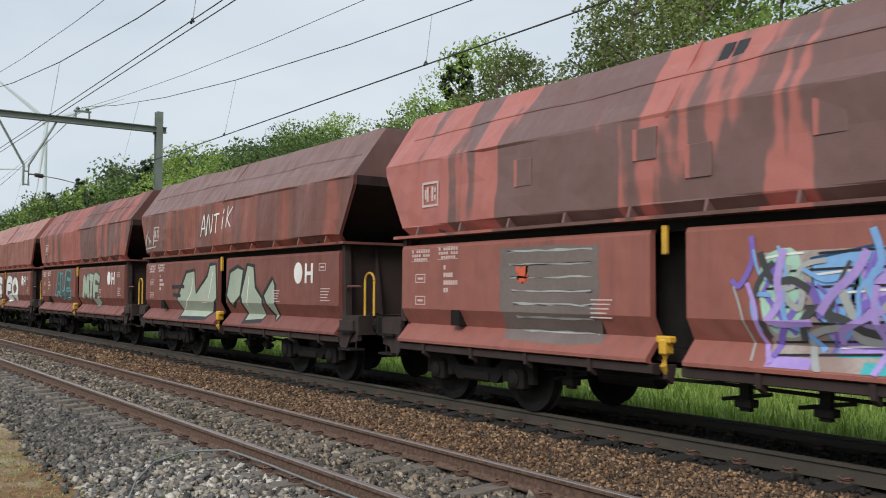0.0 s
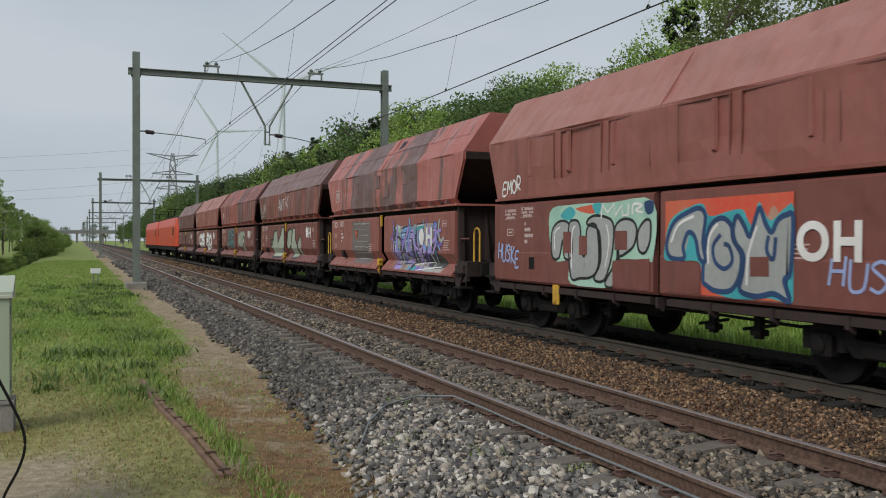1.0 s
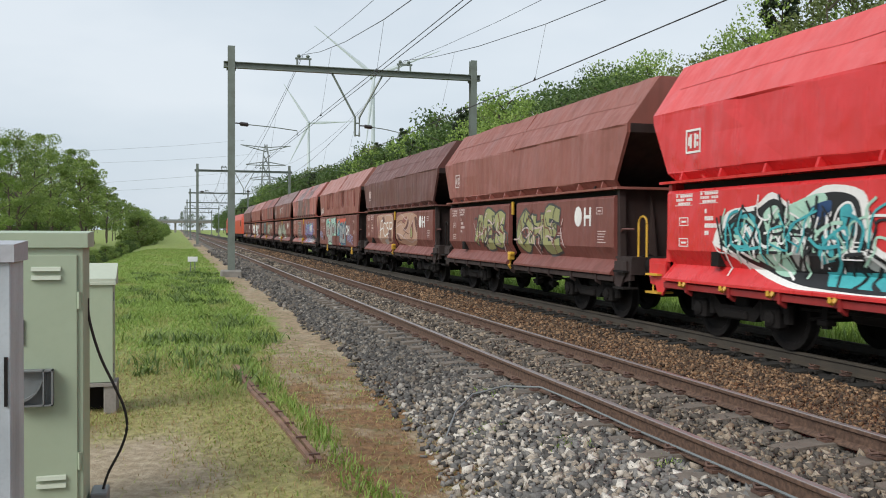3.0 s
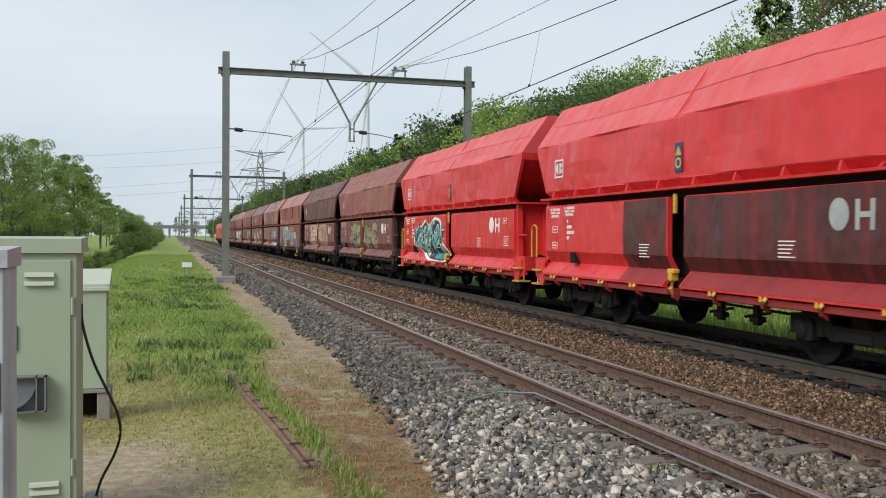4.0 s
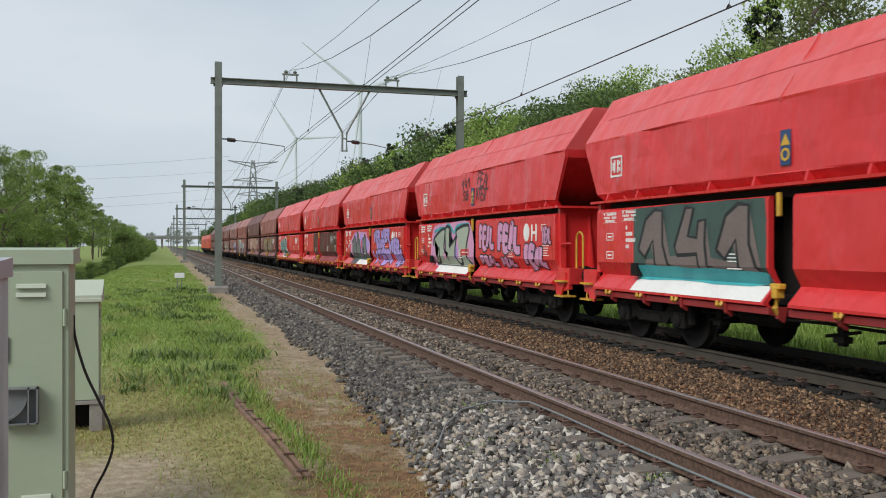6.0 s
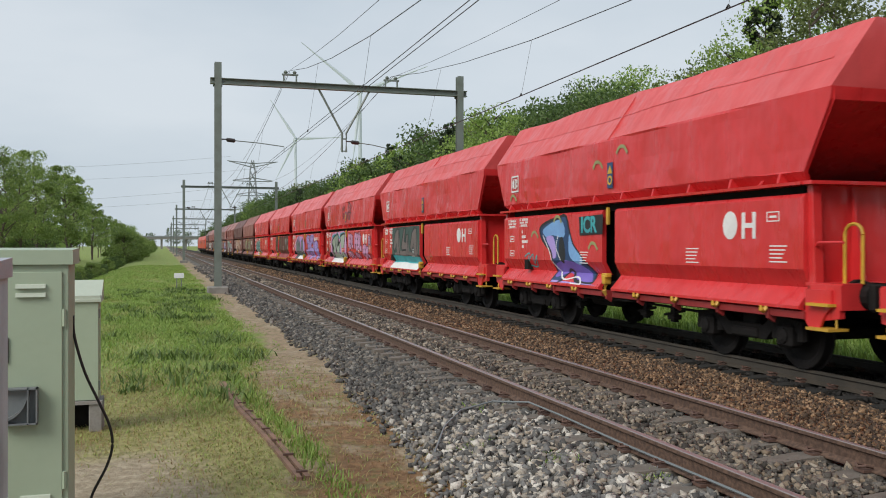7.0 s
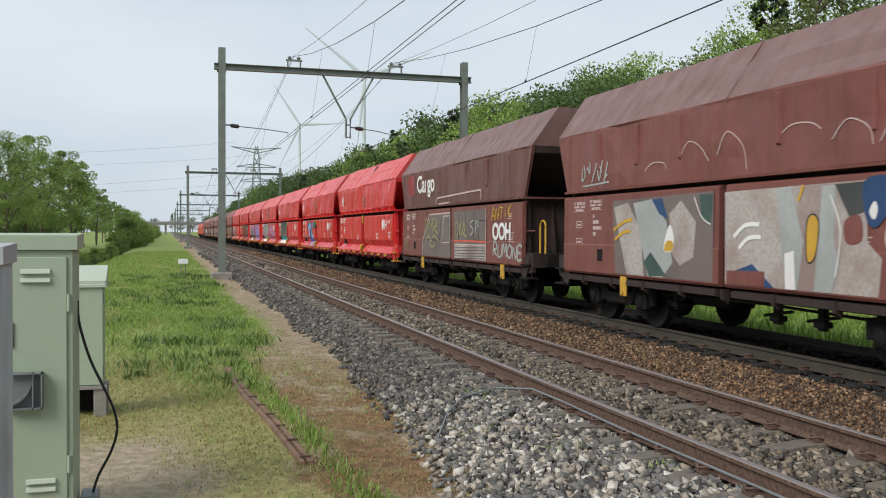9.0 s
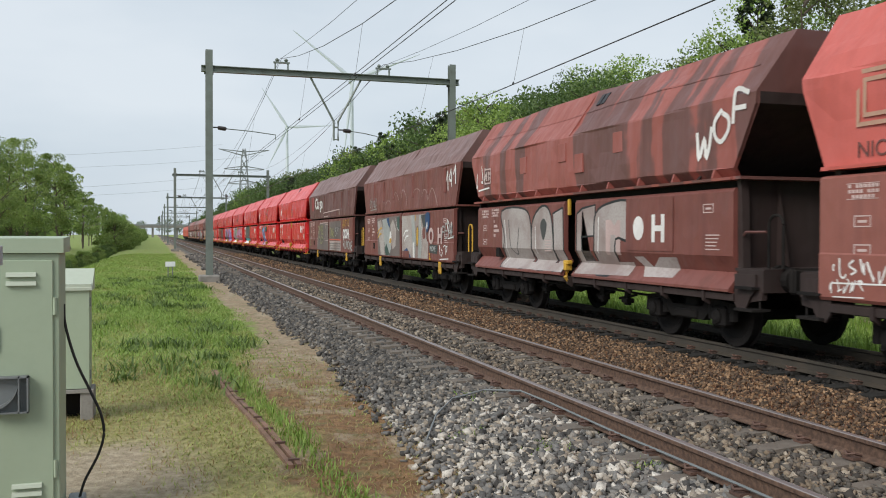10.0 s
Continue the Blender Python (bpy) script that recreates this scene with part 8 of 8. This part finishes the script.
# ---------------------------------------------------------------- locomotives
def locomotive(y):
    w = thing("locomotive", "orange-red electric locomotive hauling the train", "locomotive", "locomotives", pose(TRACK_B, y, 0))
    bm = bmesh.new()
    ring = [(-1.5, 1.15), (1.5, 1.15), (1.5, 2.9), (1.3, 3.65), (-1.3, 3.65), (-1.5, 2.9)]
    loft(bm, [[(x * s, yy, z if z < 2 else 1.15 + (z - 1.15) * q) for x, z in ring] for yy, s, q in ((-9.5, 0.82, 0.72), (-8.9, 0.95, 0.97), (-8.0, 1, 1), (8.0, 1, 1), (8.9, 0.95, 0.97), (9.5, 0.82, 0.72))])
    part("body", bm, M["loco"], w)
    bm = bmesh.new()
    box(bm, -1.45, 1.45, -9.3, 9.3, 0.75, 1.15, 0.05)
    part("underframe", bm, M["black"], w)
    bm = bmesh.new()
    box(bm, -0.9, 0.9, -7.5, 7.5, 3.65, 3.85, 0.05)
    for a in (-6.2, 6.2):
        tube(bm, [(0, a, 3.85), (0, a + 1.0, 4.3), (0, a - 0.2, 4.8)], 0.06, 5)
        box(bm, -0.8, 0.8, a - 0.3, a - 0.1, 4.78, 4.84)
    part("roof_gear", bm, M["black"], w)
    for e in (-1, 1):
        bm = bmesh.new()
        loft(bm, [[(-1.1, e * 9.50, 2.15), (1.1, e * 9.50, 2.15), (1.15, e * 9.16, 2.9), (-1.15, e * 9.16, 2.9)], [(-1.1, e * 9.40, 2.15), (1.1, e * 9.40, 2.15), (1.15, e * 9.06, 2.9), (-1.15, e * 9.06, 2.9)]])
        part("windscreen", bm, M["glass"], w)
        bm = bmesh.new()
        box(bm, -1.52, -1.46, e * 7.4, e * 8.1, 2.1, 2.8)
        part("cab_window", bm, M["glass"], w)
        solid("bogie", "bogie", bogie_frame, M["black"], w, m=pose(0, e * 5.0, 0) @ Matrix.Diagonal((1.1, 1.3, 1.2, 1)))
    for b in [o for o in w.children if o.name.startswith("bogie")]:
        for q in (-0.9, 0.9):
            solid("wheelset", "wheelset", wheelset, M["black"], b, m=pose(0, q, 0.46))
    return w


LOCOS = [(locomotive(72.6), 72.6), (locomotive(92.4), 92.4)]

build_track("railway_track", TRACK_A, "empty railway track with rusty rails on concrete sleepers", 290, 700, 45, M["rail"], M["sleeper"])
build_track("railway_track_far", TRACK_B, "railway track under the train, oily rails with its shade in their colour", 110, 700, 30, M["rail_oily_shade"], M["sleeper_shade"])
build_ballast()
build_grass()
build_wires()
for k, py in enumerate((40.75, 114.4, 184.6, 251.0, 321.0, 391.0)):
    build_portal(py, M["mast"])


# ---------------------------------------------------------------- cabinets and clutter by the path
def cabinet(name, label, x0, x1, y0, y1, z0, z1, paint, lid_mat, lid=0.10, over=0.03):
    c = thing(name, label, "cabinet", "trackside cabinets", pose(0, 0, 0))
    bm = bmesh.new()
    box(bm, x0, x1, y0, y1, z0, z1 - lid, 0.006)
    part("body", bm, paint, c)
    bm = bmesh.new()
    loft(bm, [[(x0 - over, y0 - over, z), (x1 + over, y0 - over, z), (x1 + over, y1 + over, z2), (x0 - over, y1 + over, z2)] for z, z2 in ((z1 - lid, z1 - lid), (z1, z1 + 0.015))])
    part("lid", bm, lid_mat, c)
    return c


def build_cabinets():
    c = cabinet("relay_cabinet", "tall sage green steel relay cabinet beside the path", -1.42, -0.64, 6.8, 7.25, -0.45, 1.62, M["cabinet"], M["cabinet"])
    bm = bmesh.new()
    box(bm, -1.38, -0.68, 6.782, 6.8, -0.38, 1.47, 0.004)
    part("door", bm, M["cabinet"], c)
    for x, z in ((-0.88, 1.375), (-0.88, 1.315), (-0.85, -0.08), (-0.85, -0.135)):
        bm = bmesh.new()
        loft(bm, [[(q, 6.782, z - 0.018), (q, 6.757, z - 0.018), (q, 6.766, z + 0.006), (q, 6.782, z + 0.012)] for q in (x - 0.095, x + 0.095)])
        part("louvre", bm, M["cabinet_top"], c)
    for z in (1.15, 0.02):
        bm = bmesh.new()
        tube(bm, [(-0.668, 6.785, z - 0.06), (-0.668, 6.785, z + 0.06)], 0.014, 6)
        part("hinge", bm, M["cabinet"], c)
    bm = bmesh.new()
    box(bm, -1.05, -1.02, 6.770, 6.782, 0.85, 1.02)
    part("slot", bm, M["rubber"], c)
    bm = bmesh.new()
    box(bm, -1.08, -0.83, 6.75, 6.782, 0.43, 0.68, 0.006)
    box(bm, -0.895, -0.885, 6.70, 6.75, 0.43, 0.68)
    for k in range(9):
        a, b = math.pi / 2 * k / 9, math.pi / 2 * (k + 1) / 9
        p, q = (-1.08 + 0.19 * math.sin(a), 0.45 + 0.2 * (1 - math.cos(a))), (-1.08 + 0.19 * math.sin(b), 0.45 + 0.2 * (1 - math.cos(b)))
        loft(bm, [[(p[0], y, p[1]), (q[0], y, q[1]), (q[0], y, q[1] + 0.02), (p[0], y, p[1] + 0.02)] for y in (6.70, 6.75)])
    box(bm, -0.84, -0.83, 6.70, 6.76, 0.43, 0.68)
    box(bm, -1.08, -0.83, 6.70, 6.76, 0.43, 0.44)
    box(bm, -1.08, -0.83, 6.70, 6.76, 0.67, 0.68)
    part("socket_box", bm, M["grey"], c, "grey plastic socket box")
    d = cabinet("small_cabinet", "small pale green cabinet on a concrete stand", -1.25, -0.70, 10.7, 11.05, -0.06, 1.10, M["cabinet"], M["cabinet_top"], 0.06, 0.02)
    bm = bmesh.new()
    loft(bm, [[(-1.28, 10.67, 1.06), (-0.67, 10.67, 1.06), (-0.67, 11.08, 1.26), (-1.28, 11.08, 1.26)], [(-1.28, 10.67, 1.03), (-0.67, 10.67, 1.03), (-0.67, 11.08, 1.03), (-1.28, 11.08, 1.03)]])
    part("sloping_lid", bm, M["cabinet_top"], d, "pale sloping lid")
    for z in (0.9, 0.1):
        bm = bmesh.new()
        tube(bm, [(-0.7, 10.72, z - 0.05), (-0.7, 10.72, z + 0.05)], 0.012, 6)
        part("hinge", bm, M["grey"], d)
    st = thing("concrete_stand", "dark weathered concrete stand under a cabinet", "stand")
    for a, b in ((-1.25, -1.13), (-0.80, -0.66)):
        bm = bmesh.new()
        box(bm, a, b, 10.68, 11.06, -0.5, -0.075, 0.01)
        part("leg", bm, M["concrete"], st)
    # black board added behind the legs for the shade in the stand's opening
    bm = bmesh.new()
    box(bm, -1.13, -0.80, 10.95, 11.05, -0.48, -0.08)
    part("back", bm, M["black"], st)
    bm = bmesh.new()
    box(bm, -1.25, -0.66, 10.66, 11.06, -0.1, -0.065)
    part("top_slab", bm, M["concrete"], st)
    g = cabinet("grey_cabinet", "scratched galvanised grey cabinet with a pitched lid", -1.55, -0.815, 5.0, 5.4, -0.45, 1.57, M["cabinet_grey"], M["lid_grey"], 0.09, 0.02)
    bm = bmesh.new()
    box(bm, -0.845, -0.83, 4.985, 5.0, 0.75, 1.0)
    part("handle", bm, M["black"], g)
    cb = thing("cable", "loose black cable looping from the cabinet to the ground", "cable")
    bm = bmesh.new()
    tube(bm, [(q.x, 7.12, q.y) for q in curve_points([(-0.64, 1.14), (-0.63, 0.98), (-0.56, 0.72), (-0.46, 0.49), (-0.39, 0.32), (-0.37, 0.17), (-0.41, 0.02), (-0.5, -0.16), (-0.54, -0.29)])], 0.011, 6)
    part("strand", bm, M["rubber"], cb)
    j = thing("junction_box", "small grey box on the ground by the cabinet", "box")
    bm = bmesh.new()
    box(bm, -0.62, -0.50, 7.0, 7.25, -0.45, -0.28, 0.01)
    part("case", bm, M["grey"], j)


def build_old_rails():
    """Two lengths of rusty strip lying in the grass."""
    r = thing("old_rail", "rusty discarded rail strips lying in the grass", "rail")
    for o in (0.0, 0.075):
        bm = bmesh.new()
        pts = [(0.80 + o * 0.6, 13.9), (0.90 + o * 0.8, 11.7), (1.02 + o, 9.7), (1.13 + o, 7.95)]
        rings = [[(x - 0.026, y, float(ground_height(x, y)) - 0.02), (x + 0.026, y, float(ground_height(x, y)) - 0.02), (x + 0.022, y, float(ground_height(x, y)) + 0.04), (x - 0.022, y, float(ground_height(x, y)) + 0.04)] for x, y in pts]
        loft(bm, rings)
        part("strip", bm, M["rust_light"], r)
    for k in range(9):
        y = 8.1 + 0.65 * k
        x = 1.16 - 0.055 * (y - 8)
        bm = bmesh.new()
        box(bm, x - 0.03, x + 0.07, y - 0.012, y + 0.012, float(ground_height(x, y)) + 0.035, float(ground_height(x, y)) + 0.055)
        part("clip", bm, M["rust"], r)


M["rust_light"] = worn("pale_rusty_steel", (0.26, 0.15, 0.10), (0.12, 0.07, 0.05), 0.9, scale=12.0, amount=0.9)


def build_marker():
    s = thing("track_marker", "small white marker board on two posts", "sign", "", pose(0.64, 43.8, float(ground_height(0.64, 43.8))))
    for q in (-0.1, 0.1):
        bm = bmesh.new()
        tube(bm, [(q, 0, -0.1), (q, 0, 0.72)], 0.025, 6)
        part("post", bm, M["grey"], s)
    bm = bmesh.new()
    box(bm, -0.22, 0.22, -0.03, -0.01, 0.55, 0.78, 0.005)
    part("board", bm, M["signal_white"], s)


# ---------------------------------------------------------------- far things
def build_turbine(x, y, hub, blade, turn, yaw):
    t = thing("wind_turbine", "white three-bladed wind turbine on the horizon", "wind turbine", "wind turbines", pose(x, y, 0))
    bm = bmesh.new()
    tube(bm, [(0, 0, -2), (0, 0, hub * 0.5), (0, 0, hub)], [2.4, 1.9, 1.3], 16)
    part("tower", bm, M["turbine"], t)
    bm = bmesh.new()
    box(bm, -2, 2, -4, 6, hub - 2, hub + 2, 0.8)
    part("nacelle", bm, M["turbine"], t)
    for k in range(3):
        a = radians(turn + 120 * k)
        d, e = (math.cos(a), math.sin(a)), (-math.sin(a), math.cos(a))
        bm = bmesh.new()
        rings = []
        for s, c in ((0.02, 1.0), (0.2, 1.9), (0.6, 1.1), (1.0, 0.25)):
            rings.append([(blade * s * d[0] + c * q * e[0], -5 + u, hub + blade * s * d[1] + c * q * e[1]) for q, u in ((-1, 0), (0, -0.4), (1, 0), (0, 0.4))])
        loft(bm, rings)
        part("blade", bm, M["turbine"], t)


def build_pylon(x, y):
    p = thing("lattice_pylon", "grey lattice power pylon with three cross arms", "pylon", "", pose(x, y, 0))
    bm = bmesh.new()
    levels = [(0, 5.5), (10, 4.2), (20, 3.0), (30, 2.2), (38, 1.7), (44, 1.4), (50, 0.6)]
    for (z0, a), (z1, b) in zip(levels, levels[1:]):
        cs = [(-1, -1), (1, -1), (1, 1), (-1, 1)]
        for i, (u, w) in enumerate(cs):
            u2, w2 = cs[(i + 1) % 4]
            tube(bm, [(u * a, w * a, z0), (u * b, w * b, z1)], 0.28, 4)
            tube(bm, [(u * a, w * a, z0), (u2 * b, w2 * b, z1)], 0.16, 4)
            tube(bm, [(u2 * a, w2 * a, z0), (u * b, w * b, z1)], 0.16, 4)
    part("tower", bm, M["mastfar"], p)
    for z, r in ((46, 14), (38, 11), (30, 9)):
        for s in (-1, 1):
            bm = bmesh.new()
            for q in (-1, 1):
                tube(bm, [(0, q * 1.2, z), (s * r, 0, z + (3.5 if z == 46 else 0.4))], 0.2, 4)
                tube(bm, [(0, q * 1.2, z + 2.2), (s * r, 0, z + (3.5 if z == 46 else 0.6))], 0.2, 4)
            part("cross_arm", bm, M["mastfar"], p)
    for z, r in ((49, 14), (33, 11)):
        for s in (-1, 1):
            w = thing("power_line", "thin high-voltage line hanging from the pylon", "wire", "power lines")
            bm = bmesh.new()
            tube(bm, [(x + s * r - 400 * k / 12, y + 30 * s - 60 * k / 12, z - 14 * 4 * (k / 12) * (1 - k / 12)) for k in range(13)], 0.05, 4)
            part("strand", bm, M["mastfar"], w)


def build_overpass():
    o = tagged(new("overpass"), "grey concrete road bridge crossing over the railway", "bridge", "", "structure")
    bm = bmesh.new()
    box(bm, -60, 90, 644, 656, 6.1, 7.6)
    part("deck", bm, M["concrete"], o)
    bm = bmesh.new()
    box(bm, -60, 90, 643.8, 644, 7.6, 8.5)
    part("parapet", bm, M["mastfar"], o)
    for x in (-12, -2, 14, 26):
        bm = bmesh.new()
        box(bm, x - 0.7, x + 0.7, 646, 654, -0.6, 6.1)
        part("pier", bm, M["concrete"], o)
    for a, b in ((-160, -60), (90, 190)):
        bm = bmesh.new()
        prism(bm, [(a, -1), (b, -1), (b, 6.5 if b < 0 else -0.5), (a, -0.5 if b < 0 else 6.5)], 640, 660)
        part("embankment", bm, M["embank"], o)


M["embank"] = worn("grassy_slope", (0.12, 0.18, 0.04), (0.07, 0.11, 0.03), 0.95, scale=0.3)

build_cabinets()
build_old_rails()
build_marker()
hose = thing("rail_cable", "thin grey cable clipped along the rail foot", "cable")
hose_bm = bmesh.new()
tube(hose_bm, [(3.93, 3.0, -0.12), (3.925, 5.5, -0.11), (3.93, 7.2, -0.12), (3.92, 8.6, -0.10), (3.86, 9.3, -0.08), (3.6, 9.75, -0.13), (3.2, 9.7, -0.2), (2.85, 9.2, -0.27), (2.5, 8.4, -0.36)], 0.011, 6)
part("strand", hose_bm, M["grey"], hose)
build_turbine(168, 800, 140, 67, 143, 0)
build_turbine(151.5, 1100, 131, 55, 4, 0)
build_pylon(47.5, 520)
build_overpass()


def build_insect():
    """A small fly that crosses close before the camera."""
    f = thing("fly", "small dark fly crossing the sky near the camera", "insect", "", pose(1.5, -1.5, 2.2))
    bm = bmesh.new()
    tube(bm, [(-0.006, 0, 0), (-0.003, 0, 0), (0.002, 0, 0), (0.006, 0, 0)], [0.001, 0.0034, 0.003, 0.0012], 8)
    part("body", bm, M["ink"], f)
    for s in (-1, 1):
        bm = bmesh.new()
        loft(bm, [[(s * 0.001, -0.001, z), (s * 0.007, -0.004, z + 0.002), (s * 0.007, 0.0, z + 0.002), (s * 0.001, 0.001, z)] for z in (0.0015, 0.0017)])
        part("wing", bm, M["grey"], f)
    return f


FLY = build_insect()
FLY_AT = [(0.313, 1.545, 1.924), (-0.07, 1.586, 1.85), (-0.006, 1.575, 1.932)]
SPEED = 17.22   # metres a second


def motions():
    """The train runs on at a steady speed; its wheels turn with it. A fly crosses the view."""
    walk(FLY, [(0.0, pose(1.8, -2.5, 2.2)), (1.1, pose(1.9, 0.6, 2.1)), (1.3, pose(*FLY_AT[0])), (1.4, pose(*FLY_AT[1])), (1.5, pose(*FLY_AT[2])), (1.6, pose(-0.6, 1.3, 2.5)), (2.0, pose(-1.6, -1.5, 2.6)), (10.0, pose(-3.0, -6.0, 2.5))])
    ticks = [0.5 * k for k in range(21)]
    train = [(w, w.matrix_basis.translation.y) for w in WAGONS.values()] + LOCOS
    for w, y in train:
        walk(w, [(t, pose(TRACK_B, y + SPEED * t, 0)) for t in ticks])
        for o in w.children_recursive:
            if o.name.startswith("wheelset"):
                at = o.matrix_basis.translation.copy()
                walk(o, [(k / 30, pose(at.x, at.y, at.z, -math.degrees(SPEED * k / 30 / 0.46), 0, 0)) for k in range(301)])


motions()
